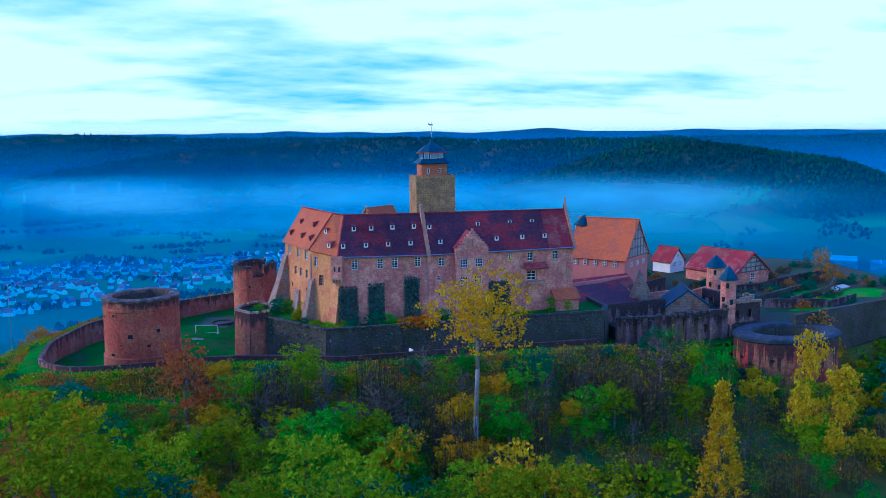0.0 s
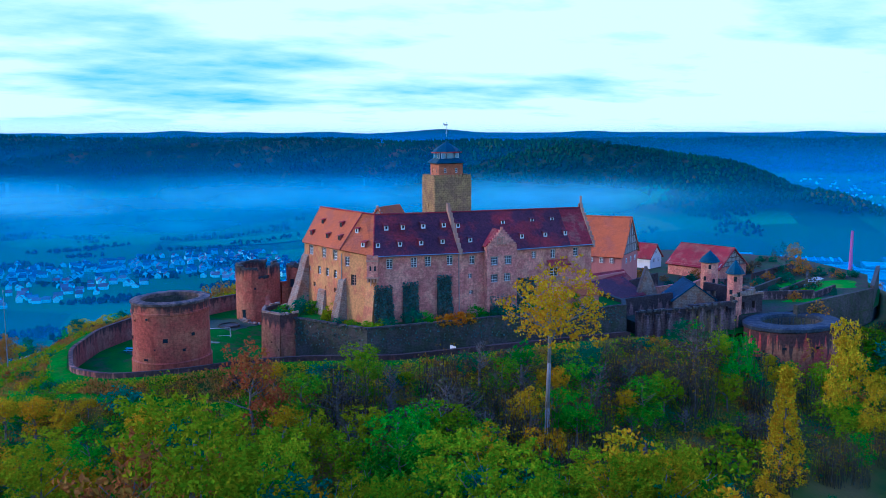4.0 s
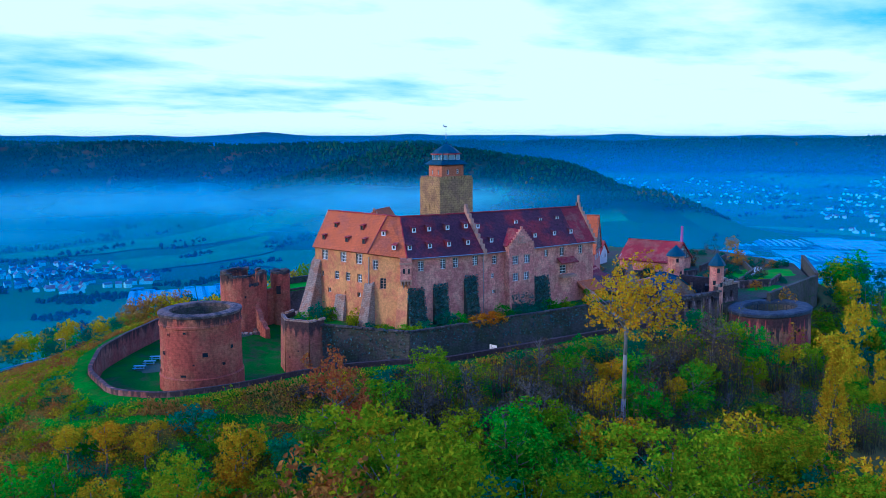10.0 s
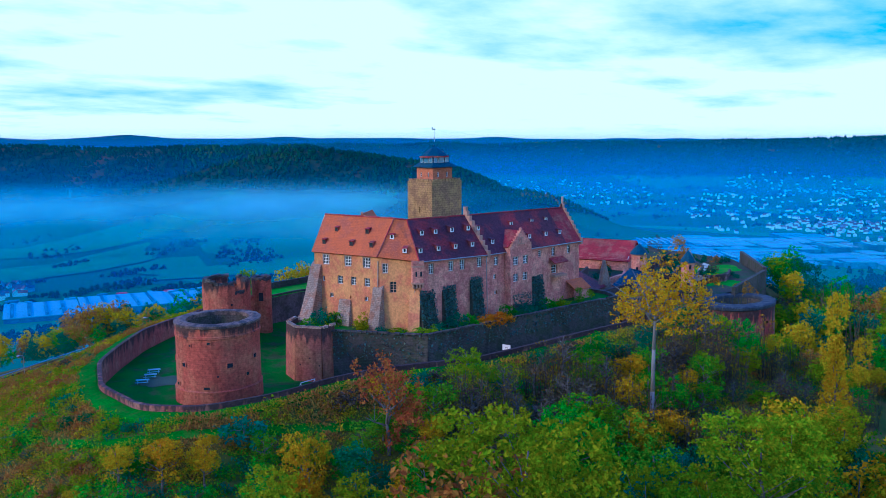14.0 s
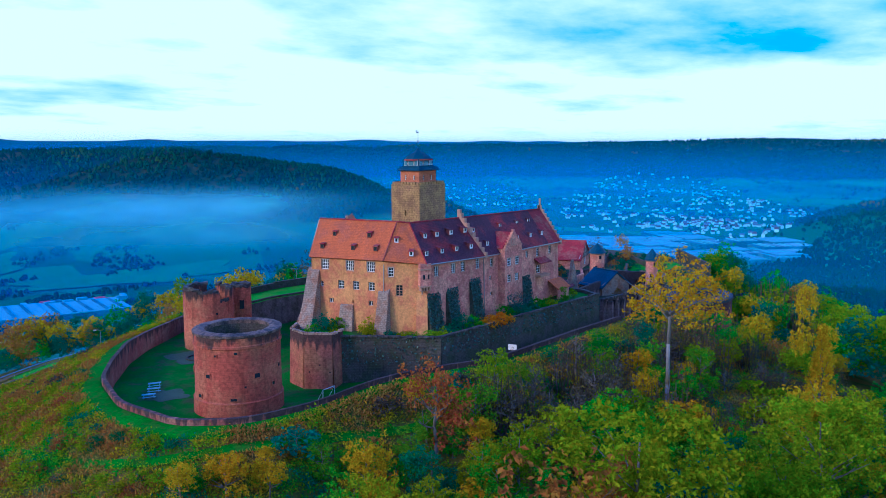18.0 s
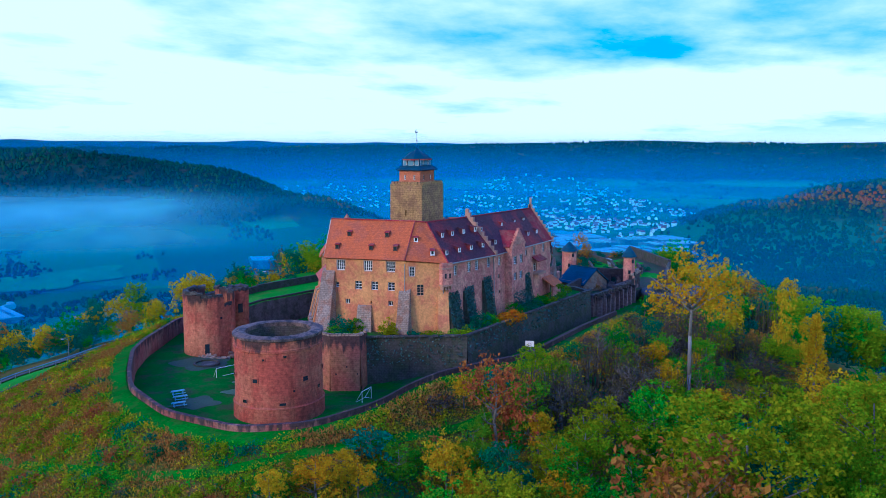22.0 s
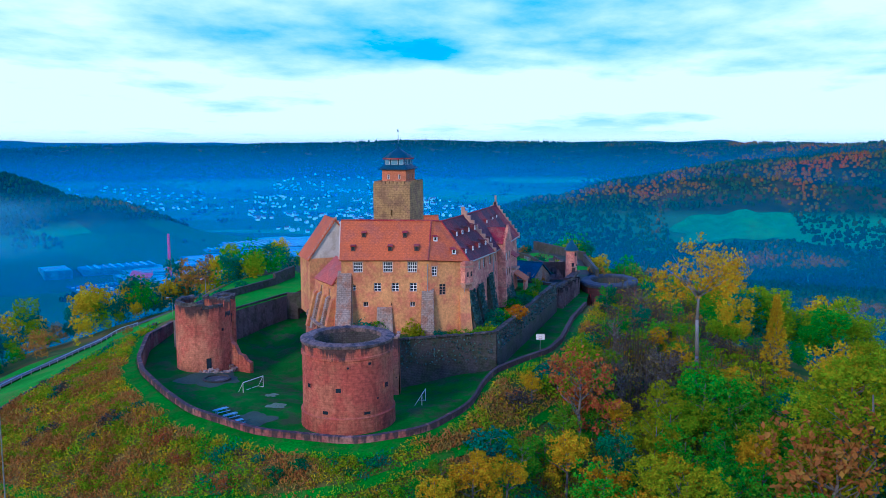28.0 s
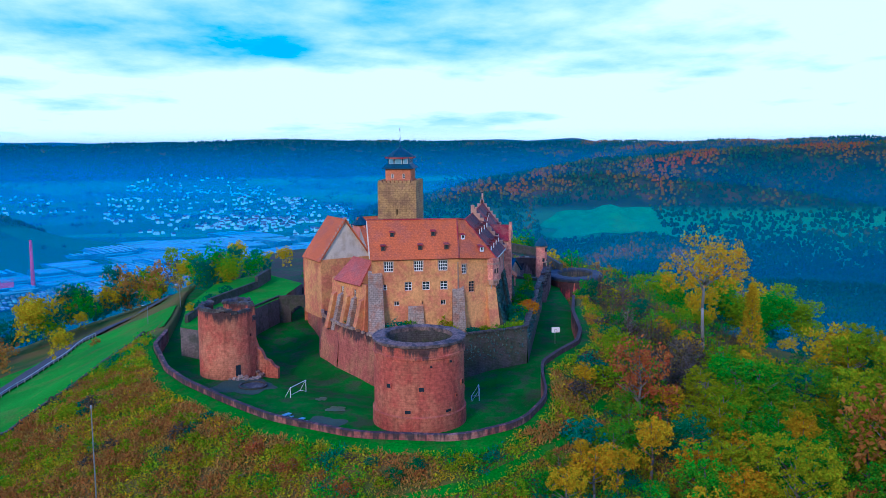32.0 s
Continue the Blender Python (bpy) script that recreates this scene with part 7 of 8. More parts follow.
def slopes():
    """Rough shrubs on the west and north slopes and woods north and east of the ward."""
    rnd = random.Random(33)
    for _ in range(900):
        a = radians(rnd.uniform(118, 204))
        r, top = CREST_R[int(round(a / (2 * math.pi) * N_ANG)) % N_ANG]
        d = 4.8 + rnd.random() ** 0.9 * 33
        x, y = CX + math.cos(a) * (r + d), CY + math.sin(a) * (r + d)
        if y > wall_line(x) - 1.2:
            continue
        g = noise.noise(Vector((x / 11, y / 11, 1.7))) + (0.25 if y > -8 else 0.0)
        k = rnd.choice(["bush3", "bush2", "bush3", "bush2"]) if g > -0.02 else rnd.choice(["bush1", "bush2", "bush1", "bush4"])
        plant(k, x, y, rnd.uniform(0.7, 1.7), rnd=rnd, wide=1.25)
    for _ in range(190):
        a = radians(rnd.uniform(-38, 100))
        r, top = CREST_R[int(round(a / (2 * math.pi) * N_ANG)) % N_ANG]
        d = 4 + rnd.random() * 75
        x, y = CX + math.cos(a) * (r + d), CY + math.sin(a) * (r + d)
        if math.degrees(a) > 60 and d < 45:
            continue
        east = math.degrees(a) > -4
        if east and d < 14:
            continue
        plant(rnd.choice(["gold1", "lime2", "deep1", "rust1", "green1", "bare2", "gold1"]), x, y, rnd.uniform(4, 7.5) if east else rnd.uniform(9, 15), rnd=rnd)
    for _ in range(130):
        x, y = rnd.uniform(40, 118), rnd.uniform(-18, 34)
        if x < 64 and y > 0:
            continue
        if x > 100 and y < 0 or (80 < x < 92 and y > 8):
            continue
        plant(rnd.choice(["bush1", "bush4", "bush3", "bush1", "bush1"]), x, y, rnd.uniform(1.0, 2.6), z=2.6, rnd=rnd)
    for x, y, k, h in ((92, -10, "bare2", 7), (105, 10, "rust1", 8), (112, 24, "bare2", 8), (100, 40, "bare2", 6), (64, 44, "bare2", 5), (48, 40, "green2", 4), (96, 2, "bush1", 2.5), (86, -16, "bush2", 2.2),
                       (26, 47, "green1", 8), (20, 50, "lime2", 9), (34, 48, "deep1", 8), (10, 48, "bush1", 2.6), (0, 47.5, "bush1", 2.4), (-8, 46.5, "bush1", 2.2), (40, 44, "gold1", 8), (-16, 44.5, "gold1", 3.5)):
        plant(k, x, y, h, z=2.6 if x > 41 else 5.6, rnd=rnd)


slopes()
M_VERGE = material("trodden_grass", (0.025, 0.19, 0.006), vary=0.35, scale=0.5, second=(0.05, 0.15, 0.012), second_amount=0.4, fine=3, bump=0.5, spec=0.03)


def verge():
    """Grass strip along the outer foot of the ring wall."""
    g, rows = Geo(), []
    for i in range(int(112 / 360 * N_ANG), int(236 / 360 * N_ANG)):
        th = 2 * math.pi * i / N_ANG
        row = []
        for k in range(5):
            r = CREST_R[i][0] + 0.5 + 0.85 * k
            x, y = CX + math.cos(th) * r, CY + math.sin(th) * r
            row.append((x, y, ground(x, y) + 0.16))
        rows.append(row)
    for a, b in zip(rows, rows[1:]):
        for k in range(4):
            g.face(a[k], a[k + 1], b[k + 1], b[k])
    tagged(part("verge", g, M_VERGE, smooth=True), "green grass strip along the foot of the ring wall", "grass", kind="structure")


verge()
FOOTPATH = curve([(-80, 34), (-84.4, 16), (-85, -3.6), (-80, -19.8), (-75, -26), (-70, -29.6), (-61.5, -33.7), (-46, -37.2), (-38, -39.4)])
draped("footpath", FOOTPATH, 1.5, M_VERGE, "narrow mown grass footpath round the castle hill", "path", 0.25)


def clear_of_path(x, y, least):
    return min((x - p[0]) ** 2 + (y - p[1]) ** 2 for p in FOOTPATH) > least * least


PLANTED[:] = [p for p in PLANTED if p[2] > 36 or p[1] > -20 or clear_of_path(p[1], p[2], 1.9 if p[0].startswith("bush") else 3.0)]


def undergrowth():
    """Knee-high growth that covers the slopes outside the wall."""
    rnd = np.random.default_rng(9)
    n = 34000
    a = np.radians(np.where(rnd.random(n) < 0.74, rnd.uniform(108, 222, n), rnd.uniform(222, 345, n)))
    d = 2.6 + rnd.random(n) ** 1.15 * 42
    quads, mats = [], []
    names = ["lime", "rust", "straw", "deep", "gold", "green", "olive"]
    for k in range(n):
        th = a[k]
        r = CREST_R[int(round(th / (2 * math.pi) * N_ANG)) % N_ANG][0] + d[k]
        x, y = CX + math.cos(th) * r, CY + math.sin(th) * r
        west = x < -48 and y > -26
        if y > wall_line(x) - 0.8 and x < 20 or (west and d[k] < 3.7 + 0.6 * noise.noise(Vector((x / 2, y / 2, 5)))) or (x < -25 and not clear_of_path(x, y, 0.75 + 0.5 * noise.noise(Vector((x / 3, y / 3, 2.2))))):
            continue
        big = noise.noise(Vector((x / 9, y / 9, 4.1)))
        g = big + 0.6 * noise.noise(Vector((x / 2.4, y / 2.4, 1.1))) + rnd.normal(0, 0.08)
        if west:
            g += 0.1 + 0.32 * min(max((y + 8) / 26, 0), 1)
        col = 3 if g < -0.42 else 5 if g < -0.2 else 0 if g < -0.02 else 6 if g < 0.14 else 4 if g < 0.2 else 6 if g < 0.28 else 1 if g < 0.44 else 2 if g < 0.58 else 1
        dry = col in (1, 2)
        m = 11
        # low leafy mounds, taller where the growth is greener
        h = (0.35 if dry else 0.6) * (1 + 0.9 * noise.noise(Vector((x / 1.9, y / 1.9, 8.3))))
        p = np.array([x, y, ground(x, y) + 0.12]) + rnd.normal(0, 1, (m, 3)) * np.array([0.5, 0.5, 0.0])
        p[:, 2] += np.abs(rnd.normal(0.4, 0.5, m)) * h
        up = np.array([0, 0, 0.55 if dry else 0.2]) + rnd.normal(0, 0.5, (m, 3))
        up *= rnd.uniform(0.25, 0.55, (m, 1))
        side = np.cross(up, rnd.normal(0, 1, (m, 3)))
        side *= rnd.uniform(0.06, 0.14, (m, 1)) / np.linalg.norm(side, axis=1, keepdims=True)
        quads.append(np.stack([p - side * 0.5, p + up * 0.5 - side, p + up, p + up * 0.5 + side], 1))
        mats.append(np.full(m, col))
    q = np.concatenate(quads)
    me = bpy.data.meshes.new("undergrowth")
    me.vertices.add(len(q) * 4)
    me.vertices.foreach_set("co", q.ravel())
    me.loops.add(len(q) * 4)
    me.loops.foreach_set("vertex_index", np.arange(len(q) * 4))
    me.polygons.add(len(q))
    me.polygons.foreach_set("loop_start", np.arange(0, len(q) * 4, 4))
    for k in names:
        me.materials.append(LEAVES[k])
    me.polygons.foreach_set("material_index", np.concatenate(mats))
    me.update(calc_edges=True)
    tagged(new("undergrowth", me), "knee-high brambles and autumn weeds on the slopes", "undergrowth", kind="stuff")


undergrowth()
settle(False)
disc("ward_lawn", 98, -4, 10, 2.69, M_MEADOW, "mown bright green lawn in the outer ward", 4)
disc("ward_lawn", 84, -19, 6, 2.69, M_MEADOW, "small bright green lawn by the ward wall", 6)
settle()


# the tall pale-stemmed tree in front of the palace
def tall_tree():
    x, y = -2.5, -59.5
    z0 = ground(x, y)
    ob = thing("tall_tree", x, y, z0, "tall slender tree with pale bare trunk and golden crown", "tree")
    g = Geo()
    p = [(x, y, z0 - 0.5), (x + 0.1, y, z0 + 7), (x + 0.4, y + 0.2, z0 + 14), (x + 0.3, y, z0 + 19.5)]
    for a, b, r0, r1 in zip(p, p[1:], (0.42, 0.36, 0.3), (0.36, 0.3, 0.24)):
        g.tube(a, b, r0, r1, 9)
    rnd = random.Random(4)
    top = Vector(p[-1])
    for k in range(11):
        a = 2 * math.pi * k / 11 + rnd.uniform(-0.3, 0.3)
        rise = rnd.uniform(2.5, 8)
        m = top + Vector((math.cos(a) * 2.6, math.sin(a) * 2.6, rise * 0.5 - 1))
        e = m + Vector((math.cos(a + 0.3) * rnd.uniform(2.5, 6), math.sin(a + 0.3) * rnd.uniform(2.5, 6), rise * 0.6))
        g.tube(top - Vector((0, 0, rnd.uniform(0, 3))), m, 0.16, 0.1, 6).tube(m, e, 0.1, 0.03, 5)
        for _ in range(2):
            g.tube(m, m + Vector((rnd.uniform(-2, 2), rnd.uniform(-2, 2), rnd.uniform(0.5, 2.5))), 0.06, 0.02, 4)
    part("trunk", g, M_PALEBARK, ob, "pale grey trunk with forked limbs", True)
    me = crown_mesh("crown", LEAVES["gold"], 77, 12.5, 19.5, 1.0, 400, 0.42, "round", 13)
    c = new("crown", me)
    c.parent = ob
    c.matrix_basis = Matrix.Translation((0, 0, 16.8))


tall_tree()
plant_all()


# ---- valley: fog, towns, works, far woods ----
def far_woods():
    """Small rounded crowns, close together on the slopes and in belts on the valley floor."""
    rnd = random.Random(5)
    spots = []
    while len(spots) < 105000:
        az = radians(rnd.uniform(-35, 128))
        r = 480 * math.exp(rnd.random() ** 0.9 * math.log(3500 / 480))
        x, y = -100 + math.sin(az) * r, -90 + math.cos(az) * r
        z = ground(x, y)
        if z < (-60 if y > 380 else -140) + 16 * noise.noise(Vector((x / 120, y / 120, 3))) and not (noise.noise(Vector((x / 90, y / 45, 9))) > 0.25 and rnd.random() < 0.5):
            continue
        if z < -86 and 540 < x < 1330 and 280 < y < 960 and rnd.random() < 0.96:
            continue
        u, v = x - 1150, y + 66
        if abs(u * 0.21 - v * 0.98) < 90 and abs(u * 0.98 + v * 0.21) < 58 + 14 * noise.noise(Vector((x / 40, y / 40, 2))):
            continue
        spots.append((x, y, z, rnd.uniform(1.2, 2.5) * (1 + r / 2400)))
    q = np.array(spots)
    gen = np.random.default_rng(6)
    m, n = len(q), 5
    turn = gen.uniform(0, 6.28, (m, 1)) + np.arange(n) * 2 * math.pi / n
    high = q[:, 3] * gen.uniform(1.2, 2.2, m)
    rings = []
    for f, t in ((0.95, 0.05), (0.72, 0.72)):
        w = q[:, 3:4] * f * gen.uniform(0.7, 1.25, (m, n))
        rings.append(np.stack([q[:, 0:1] + np.cos(turn) * w, q[:, 1:2] + np.sin(turn) * w, q[:, 2:3] + high[:, None] * t * gen.uniform(0.8, 1.15, (m, n))], 2))
    tip = np.stack([q[:, 0], q[:, 1], q[:, 2] + high], 1)[:, None, :]
    near = np.hypot(q[:, 0] + 100, q[:, 1] + 90) < 1500
    full = np.concatenate([*rings, tip], 1)
    low = np.concatenate([rings[0], tip], 1)[~near]
    full = full[near]
    vs = np.concatenate([full.reshape(-1, 3), low.reshape(-1, 3)])
    base = np.arange(len(full))[:, None, None] * (2 * n + 1)
    quads = (np.array([(i, (i + 1) % n, n + (i + 1) % n, n + i) for i in range(n)])[None] + base).reshape(-1, 4)
    tris = (np.array([(n + i, n + (i + 1) % n, 2 * n) for i in range(n)])[None] + base).reshape(-1, 3)
    base = len(full) * (2 * n + 1) + np.arange(len(low))[:, None, None] * (n + 1)
    tris = np.concatenate([tris, (np.array([(i, (i + 1) % n, n) for i in range(n)])[None] + base).reshape(-1, 3)])
    me = bpy.data.meshes.new("far_woods")
    me.vertices.add(len(vs))
    me.vertices.foreach_set("co", vs.ravel())
    me.loops.add(quads.size + tris.size)
    me.loops.foreach_set("vertex_index", np.concatenate([quads.ravel(), tris.ravel()]))
    me.polygons.add(len(quads) + len(tris))
    me.polygons.foreach_set("loop_start", np.concatenate([np.arange(len(quads)) * 4, quads.size + np.arange(len(tris)) * 3]))
    me.update(calc_edges=True)
    me.polygons.foreach_set("use_smooth", np.ones(len(quads) + len(tris), bool))
    m = bpy.data.materials.new("far_autumn_woods")
    m.use_nodes = True
    n, l = m.node_tree.nodes, m.node_tree.links
    b = n["Principled BSDF"]
    b.inputs["Roughness"].default_value, b.inputs["Specular IOR Level"].default_value = 0.95, 0.05
    g = n.new("ShaderNodeNewGeometry")
    t = n.new("ShaderNodeTexNoise")
    t.inputs["Scale"].default_value, t.inputs["Detail"].default_value = 0.0065, 4
    l.new(g.outputs["Position"], t.inputs["Vector"])
    sep = n.new("ShaderNodeSeparateXYZ")
    l.new(g.outputs["Position"], sep.inputs[0])
    # the slopes to the south-east have turned colour the most
    r0 = n.new("ShaderNodeMapRange")
    r0.inputs[1].default_value, r0.inputs[2].default_value = 700, -300
    r0.inputs[3].default_value, r0.inputs[4].default_value = -0.05, 0.12
    l.new(sep.outputs[1], r0.inputs[0])
    s = n.new("ShaderNodeMath")
    s.operation = "MULTIPLY_ADD"
    s.inputs[1].default_value = 0.13
    l.new(g.outputs["Random Per Island"], s.inputs[0])
    l.new(t.outputs["Fac"], s.inputs[2])
    s2 = n.new("ShaderNodeMath")
    l.new(s.outputs[0], s2.inputs[0])
    l.new(r0.outputs[0], s2.inputs[1])
    r = n.new("ShaderNodeValToRGB")
    e = r.color_ramp.elements
    stops = [(0.34, (0.006, 0.035, 0.02)), (0.55, (0.010, 0.06, 0.028)), (0.68, (0.03, 0.08, 0.02)), (0.76, (0.15, 0.085, 0.008)), (0.87, (0.23, 0.055, 0.01))]
    while len(e) < len(stops):
        e.new(0.5)
    for q, (p, c) in zip(e, stops):
        q.position, q.color = p, (*c, 1)
    # and the high slopes before the low ones
    r1, s3 = n.new("ShaderNodeMapRange"), n.new("ShaderNodeMath")
    r1.inputs[1].default_value, r1.inputs[2].default_value = -105, -35
    r1.inputs[3].default_value, r1.inputs[4].default_value = -0.16, 0.0
    l.new(sep.outputs[2], r1.inputs[0])
    l.new(s2.outputs[0], s3.inputs[0])
    l.new(r1.outputs[0], s3.inputs[1])
    l.new(s3.outputs[0], r.inputs[0])
    l.new(r.outputs[0], b.inputs["Base Color"])
    me.materials.append(m)
    return tagged(new("far_woods", me), "dense dark green and autumn red woods on the hills", "woods", kind="stuff")


far_woods()

# the blue of the valley haze is painted into these wall and roof colours
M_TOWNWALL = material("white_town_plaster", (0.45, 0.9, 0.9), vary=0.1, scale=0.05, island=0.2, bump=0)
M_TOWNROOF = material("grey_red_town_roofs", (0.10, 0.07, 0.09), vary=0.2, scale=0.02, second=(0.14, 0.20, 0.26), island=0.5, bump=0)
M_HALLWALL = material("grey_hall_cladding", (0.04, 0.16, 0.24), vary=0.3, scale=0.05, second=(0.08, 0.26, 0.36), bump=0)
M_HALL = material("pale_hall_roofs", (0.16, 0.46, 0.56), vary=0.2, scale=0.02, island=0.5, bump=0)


def house_geo(wall, roof, x, y, z, w, l, h, rh, a):
    m = pose(x, y, z, 0, 0, a)
    wall.box(-w / 2, w / 2, -l / 2, l / 2, -2, h, m)
    for k in (-1, 1):
        wall.face(*[m @ Vector(p) for p in ((-w / 2, k * l / 2, h), (w / 2, k * l / 2, h), (0, k * l / 2, h + rh))])
    roof.face(*[m @ Vector(p) for p in ((-w / 2 - 0.4, -l / 2 - 0.4, h - 0.2), (0, -l / 2 - 0.4, h + rh + 0.1), (0, l / 2 + 0.4, h + rh + 0.1), (-w / 2 - 0.4, l / 2 + 0.4, h - 0.2))])
    roof.face(*[m @ Vector(p) for p in ((w / 2 + 0.4, l / 2 + 0.4, h - 0.2), (0, l / 2 + 0.4, h + rh + 0.1), (0, -l / 2 - 0.4, h + rh + 0.1), (w / 2 + 0.4, -l / 2 - 0.4, h - 0.2))])


# groups of houses: centre, half-lengths along and across, turn, how many
TOWNS = [(-190, 840, 160, 140, 0, 150), (-20, 950, 130, 60, 10, 80), (60, 870, 80, 90, 0, 55), (-270, 720, 90, 100, 0, 80), (-330, 900, 120, 90, 0, 60), (1740, 790, 720, 290, 34, 780), (1330, 520, 230, 130, 30, 110),
         (1650, 1600, 420, 200, -45, 260), (1560, 1270, 260, 60, -45, 70)]


def towns():
    rnd = random.Random(12)
    wall, roof = Geo(), Geo()
    for cx, cy, a, b, turn, count in TOWNS:
        rot = Matrix.Rotation(radians(turn), 2)
        for k in range(int(count * 1.5)):
            u, v = rnd.uniform(-1, 1), rnd.uniform(-1, 1)
            if u * u + v * v > 1:
                continue
            q = rot @ Vector((u * a, v * b))
            x, y = cx + q.x, cy + q.y
            # clusters along lanes, with open plots between
            if ground(x, y) > -48 or (x > 1000 and noise.noise(Vector((x / 95, y / 95, 3.3))) + rnd.uniform(-0.25, 0.25) < -0.02):
                continue
            house_geo(wall, roof, x, y, ground(x, y), rnd.uniform(4.5, 7), rnd.uniform(6, 9), rnd.uniform(3, 4.5), rnd.uniform(2.2, 3.4), turn + rnd.choice((0, 90)) + rnd.uniform(-15, 15))
    ob = thing("town", 1500, 640, -115, "white houses tinted haze cyan, with grey and red roofs, spread over the valley", "town", kind="stuff")
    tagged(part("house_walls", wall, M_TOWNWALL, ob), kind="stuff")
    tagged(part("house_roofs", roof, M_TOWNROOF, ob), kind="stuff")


towns()


def works():
    rnd = random.Random(14)
    ob = thing("factory_halls", 850, 560, -115, "long flat-roofed factory halls tinted haze blue in the valley", "factory")
    for k in range(170):
        x, y = 600 + rnd.random() * 580, 300 + rnd.random() * 520
        if y > 1250 - 0.6 * x or x + y < 990 or ground(x, y) > -104 or (760 < x < 860 and k % 3):
            continue
        w, l, h = rnd.uniform(26, 60), rnd.uniform(40, 110), rnd.uniform(4, 8)
        m = pose(x, y, ground(x, y), 0, 0, -38 + rnd.choice((0, 0, 90)))
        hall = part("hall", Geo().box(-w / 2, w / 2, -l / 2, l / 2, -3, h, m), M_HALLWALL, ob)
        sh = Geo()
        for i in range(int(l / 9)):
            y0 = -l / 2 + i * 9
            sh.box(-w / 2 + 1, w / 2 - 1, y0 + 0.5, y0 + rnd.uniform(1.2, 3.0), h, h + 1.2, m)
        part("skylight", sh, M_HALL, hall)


works()


# yard and vehicle colours carry the haze blue too
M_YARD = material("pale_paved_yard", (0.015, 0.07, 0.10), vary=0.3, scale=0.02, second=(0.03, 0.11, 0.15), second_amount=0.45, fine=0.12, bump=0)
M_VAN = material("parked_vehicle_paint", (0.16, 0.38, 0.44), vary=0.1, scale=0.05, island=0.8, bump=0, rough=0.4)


def yards():
    """Paved yards beside the halls, with rows of parked lorries and vans."""
    rnd = random.Random(52)
    rows = Geo()
    for cx, cy, a, b, turn in ((760, 470, 150, 70, -38), (620, 520, 90, 60, -30)):
        rot = Matrix.Rotation(radians(turn), 2)
        g, n = Geo(), 14
        grid = [[None] * (n + 1) for _ in range(n + 1)]
        for i in range(n + 1):
            for j in range(n + 1):
                q = rot @ Vector((a * (2 * i / n - 1), b * (2 * j / n - 1)))
                grid[i][j] = (cx + q.x, cy + q.y, ground(cx + q.x, cy + q.y) + 1.2)
        for i in range(n):
            for j in range(n):
                g.face(grid[i][j], grid[i + 1][j], grid[i + 1][j + 1], grid[i][j + 1])
        tagged(part("paved_yard", g, M_YARD), "paved works yard in the valley, tinted haze blue", "yard", kind="structure")
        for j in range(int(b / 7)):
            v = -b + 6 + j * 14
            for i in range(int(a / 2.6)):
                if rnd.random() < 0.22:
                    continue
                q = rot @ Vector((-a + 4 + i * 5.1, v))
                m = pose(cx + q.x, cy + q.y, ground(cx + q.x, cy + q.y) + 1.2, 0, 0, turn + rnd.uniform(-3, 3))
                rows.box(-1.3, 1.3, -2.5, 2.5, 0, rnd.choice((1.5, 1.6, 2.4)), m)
    tagged(part("parked_vehicles", rows, M_VAN), "long rows of parked vans and lorries tinted haze blue", "vehicles", kind="stuff")


yards()
M_CHIMNEY = material("bright_red_brick", (0.62, 0.05, 0.09), vary=0.15, scale=0.2, bump=0)


def chimney():
    x, y = 660, 546
    z = ground(x, y)
    ob = thing("chimney", x, y, z, "tall dark red brick factory chimney", "chimney")
    part("stack", Geo().lathe(x, y, [(2.3, z), (1.4, z + 52), (1.5, z + 53), (1.0, z + 53)], 20), M_CHIMNEY, ob)
    part("red_hall", Geo().box(-30, 30, -12, 12, 0, 9, pose(x - 22, y + 22, z, 0, 0, 35)), M_CHIMNEY, ob, "low red hall at its foot")


chimney()
def far_field(cx, cy, a, b, turn, label, seed):
    """A meadow with an uneven border that follows the land."""
    g, rot, rings = Geo(), Matrix.Rotation(radians(turn), 2), []
    for f in (0.02, 0.25, 0.5, 0.75, 1.0):
        ring = []
        for k in range(44):
            t = 2 * math.pi * k / 44
            c, sn = math.cos(t), math.sin(t)
            sq = f / (abs(c) ** 3 + abs(sn) ** 3) ** (1 / 3) * (1 + 0.5 * noise.noise(Vector((c * 1.9, sn * 1.9, seed * 2.3))))
            q = rot @ Vector((c * sq * a, sn * sq * b))
            x, y = cx + q.x, cy + q.y
            ring.append((x, y, ground(x, y) + 1.6))
        rings.append(ring)
    for r0, r1 in zip(rings, rings[1:]):
        for k in range(44):
            j = (k + 1) % 44
            g.face(r0[k], r1[k], r1[j], r0[j])
    tagged(part("field", g, M_FIELD, smooth=True), label, "field", kind="structure")


M_FIELD = material("green_valley_meadow", (0.03, 0.21, 0.06), vary=0.25, scale=0.012, second=(0.05, 0.24, 0.05), fine=0.06, bump=0)
far_field(1150, -72, 78, 42, -78, "smooth green meadow at the foot of the wooded hill", 1)
for _k, (_x, _y, _a, _b, _t) in enumerate(((370, 800, 110, 40, -20), (560, 900, 90, 26, -15), (1000, 1180, 160, 34, -20), (180, 960, 150, 50, 10), (330, 1080, 170, 40, -10), (90, 1120, 120, 36, 5))):
    far_field(_x, _y, _a, _b, _t, "pale green valley meadow in the mist", 3 + _k)


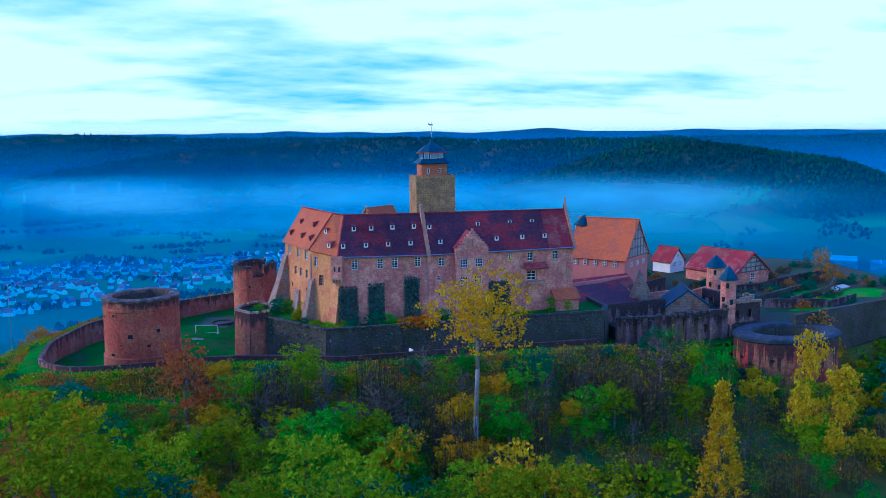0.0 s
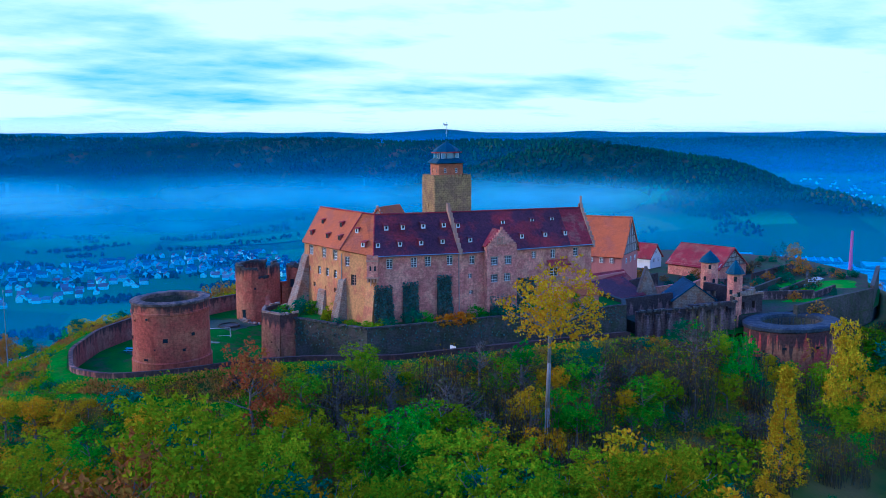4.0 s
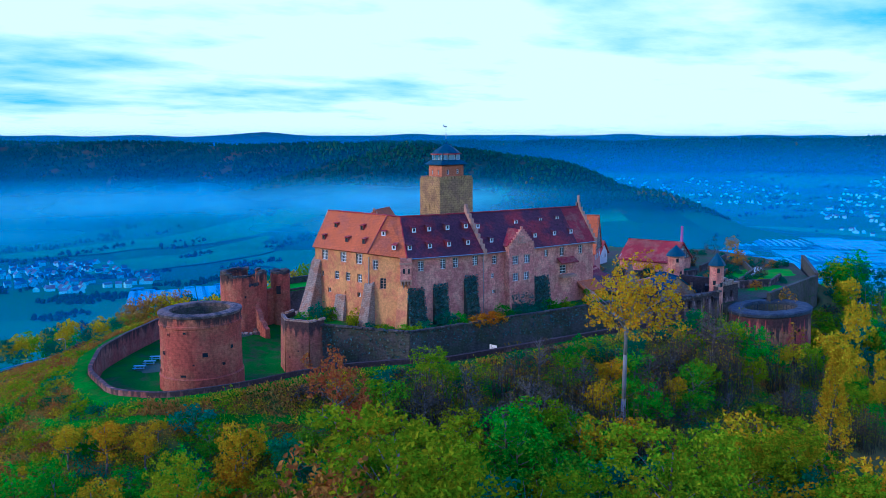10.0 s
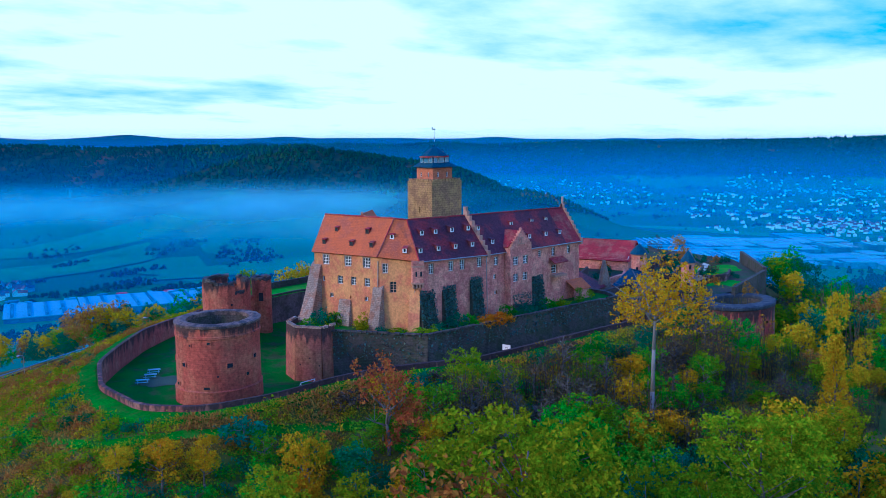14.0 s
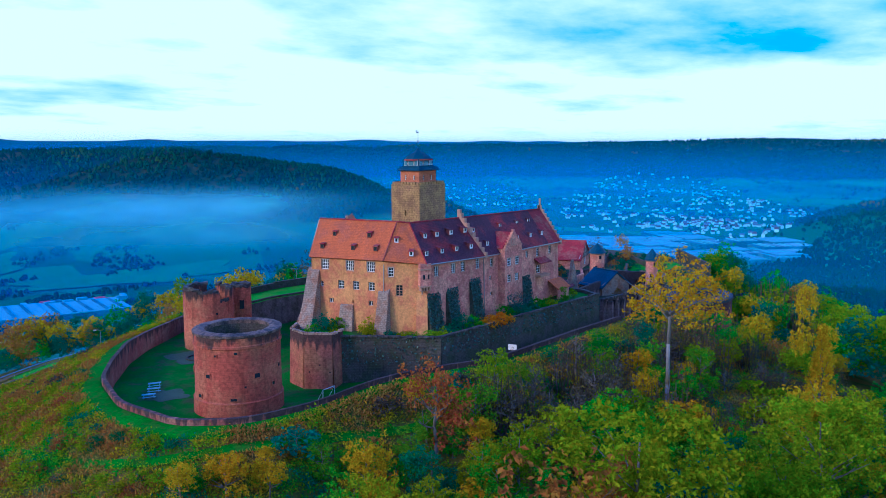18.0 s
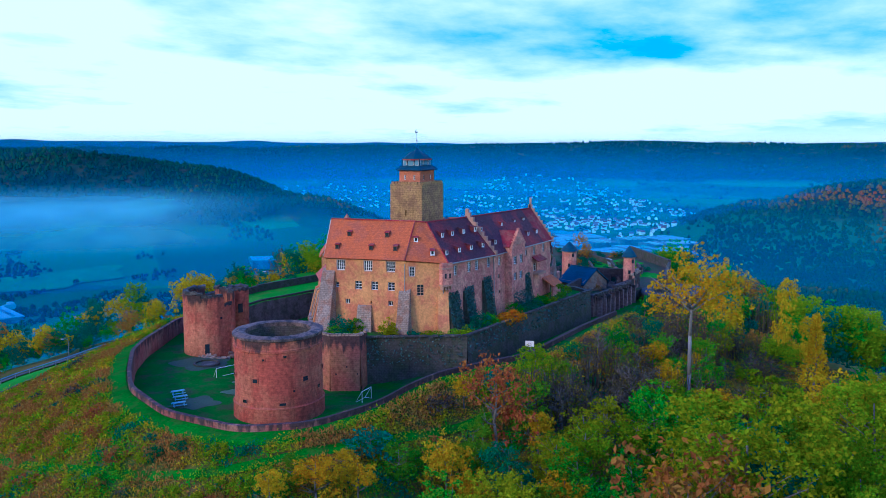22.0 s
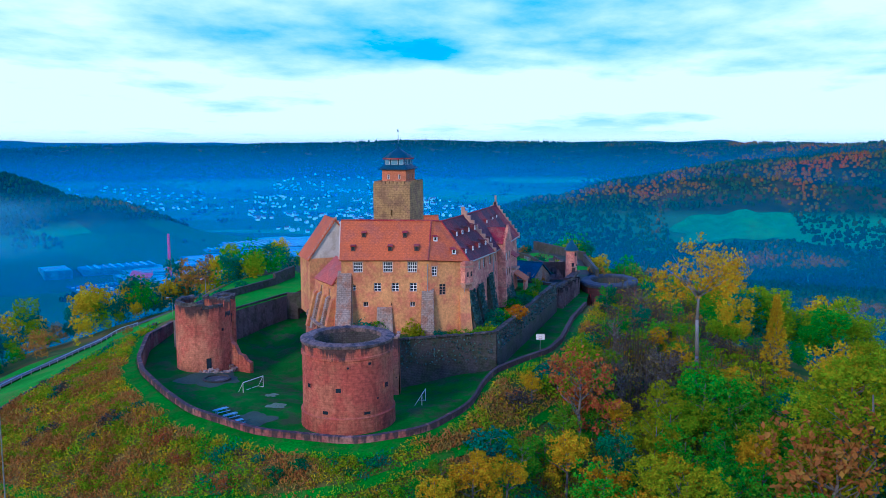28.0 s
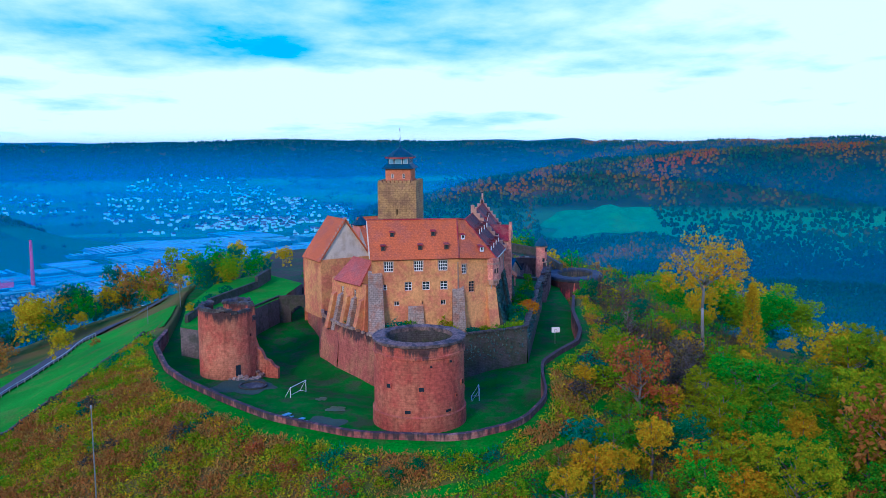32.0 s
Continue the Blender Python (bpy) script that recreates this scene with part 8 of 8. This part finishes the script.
def long_halls():
    """Flat-roofed storehouses at the foot of the castle hill, the roofs tinted haze blue."""
    rnd = random.Random(41)
    m0 = pose(190, 672, ground(190, 672), 0, 0, -14)
    ob = thing("storehouse", 190, 672, ground(190, 672), "long low storehouse with flat roofs tinted haze blue", "storehouse")
    for x0, x1, y0, y1, h in ((-120, -58, -44, 30, 5), (-56, 20, -38, 34, 6), (22, 92, -34, 30, 5)):
        hall = part("hall", Geo().box(x0, x1, y0, y1, -6, h, m0), M_HALLWALL, ob)
        part("roof", Geo().box(x0 - 0.6, x1 + 0.6, y0 - 0.6, y1 + 0.6, h, h + 0.8, m0), M_HALL, hall)
        for k in range(int((x1 - x0) / 14)):
            part("roof_light", Geo().box(x0 + 5 + k * 14, x0 + 8 + k * 14, y0 + 4, y1 - 4, h + 0.8, h + 1.6, m0), M_HALLWALL, hall)
    for k in range(26):
        x, y = rnd.uniform(-120, 110), rnd.uniform(38, 56)
        part("shed", Geo().box(-5, 5, -2.5, 2.5, -4, rnd.uniform(3, 6), m0 @ pose(x, y, 0, 0, 0, rnd.choice((0, 90, 8)))), M_HALL if k % 3 else M_CHIMNEY if k % 2 else M_HALLWALL, ob)


long_halls()


def street_lamp(x, y, h, turn):
    z = ground(x, y)
    ob = thing("street_lamp", x, y, z, "slim grey street lamp with a curved arm beside the road", "street lamp", "street lamps by the castle road")
    m = pose(x, y, z, 0, 0, turn)
    part("pole", Geo().tube(m @ Vector((0, 0, -0.5)), m @ Vector((0, 0, h - 0.5)), 0.09, 0.06, 8), M_METAL, ob)
    arm = Geo()
    pts = [(0, h - 0.5), (0.15, h - 0.15), (0.5, h), (1.1, h + 0.02)]
    for (a, b), (c, d) in zip(pts, pts[1:]):
        arm.tube(m @ Vector((a, 0, b)), m @ Vector((c, 0, d)), 0.05, 0.05, 6)
    part("arm", arm, M_METAL, ob)
    part("lamp_head", Geo().box(1.0, 1.6, -0.12, 0.12, h - 0.08, h + 0.08, m), M_WHITE, ob)


for _x, _y, _h, _t in ((-67.0, 63.4, 5.0, 200), (17.3, 63.0, 5.6, 160), (9.4, 67.6, 5.0, 160), (-30, 84, 5.5, 150)):
    street_lamp(_x, _y, _h, _t)


def guard_rail():
    ob = thing("guard_rail", -30, 92, ground(-30, 92), "low grey steel guard rail along the road", "guard rail")
    rail = Geo()
    side = []
    for (x0, y0), (x1, y1) in zip(ROAD[4:40], ROAD[5:41]):
        d = Vector((x1 - x0, y1 - y0)).normalized()
        x, y = x0 + d.y * 3.4, y0 - d.x * 3.4
        side.append((x, y, ground(x, y) + 1.3))
        part("post", Geo().box(x - 0.06, x + 0.06, y - 0.06, y + 0.06, ground(x, y) - 0.3, ground(x, y) + 1.3), M_METAL, ob)
    for p, q in zip(side, side[1:]):
        rail.tube(p, q, 0.13, 0.13, 4)
    part("rail", rail, M_METAL, ob)


guard_rail()


def fog():
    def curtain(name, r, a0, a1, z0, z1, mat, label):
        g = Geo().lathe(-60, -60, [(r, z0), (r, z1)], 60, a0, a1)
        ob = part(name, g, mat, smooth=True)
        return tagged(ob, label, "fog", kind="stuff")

    # distance haze is imitated by upright blue sheets, its tint set in their colour
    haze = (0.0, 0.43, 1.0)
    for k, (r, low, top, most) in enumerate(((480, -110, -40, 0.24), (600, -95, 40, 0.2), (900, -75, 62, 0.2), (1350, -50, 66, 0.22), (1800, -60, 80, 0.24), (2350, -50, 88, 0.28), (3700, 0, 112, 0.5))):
        curtain("haze", r, -45, 130, -125, top + 3, mist("haze_%d" % k, haze, top, low, most, 0.0015, 0.05, fades=[(1, -0.1 * r, 0.7 * r, 0.62, 1.0)]), "thin blue-tinted sheet standing in for distance haze over the valley")
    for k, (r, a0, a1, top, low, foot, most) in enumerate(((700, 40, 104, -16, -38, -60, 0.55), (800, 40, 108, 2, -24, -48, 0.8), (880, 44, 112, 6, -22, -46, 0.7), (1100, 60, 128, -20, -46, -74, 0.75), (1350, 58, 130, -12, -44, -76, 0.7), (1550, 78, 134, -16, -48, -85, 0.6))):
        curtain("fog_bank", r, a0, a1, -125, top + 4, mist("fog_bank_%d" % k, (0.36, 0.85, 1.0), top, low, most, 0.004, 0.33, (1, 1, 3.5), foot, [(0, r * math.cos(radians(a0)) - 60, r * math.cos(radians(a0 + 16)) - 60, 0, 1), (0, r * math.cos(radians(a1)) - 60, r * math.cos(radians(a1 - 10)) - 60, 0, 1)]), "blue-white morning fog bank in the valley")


fog()
for key, (ob, h) in TREES.items():
    for o in (*ob.children_recursive, ob):
        bpy.data.objects.remove(o)
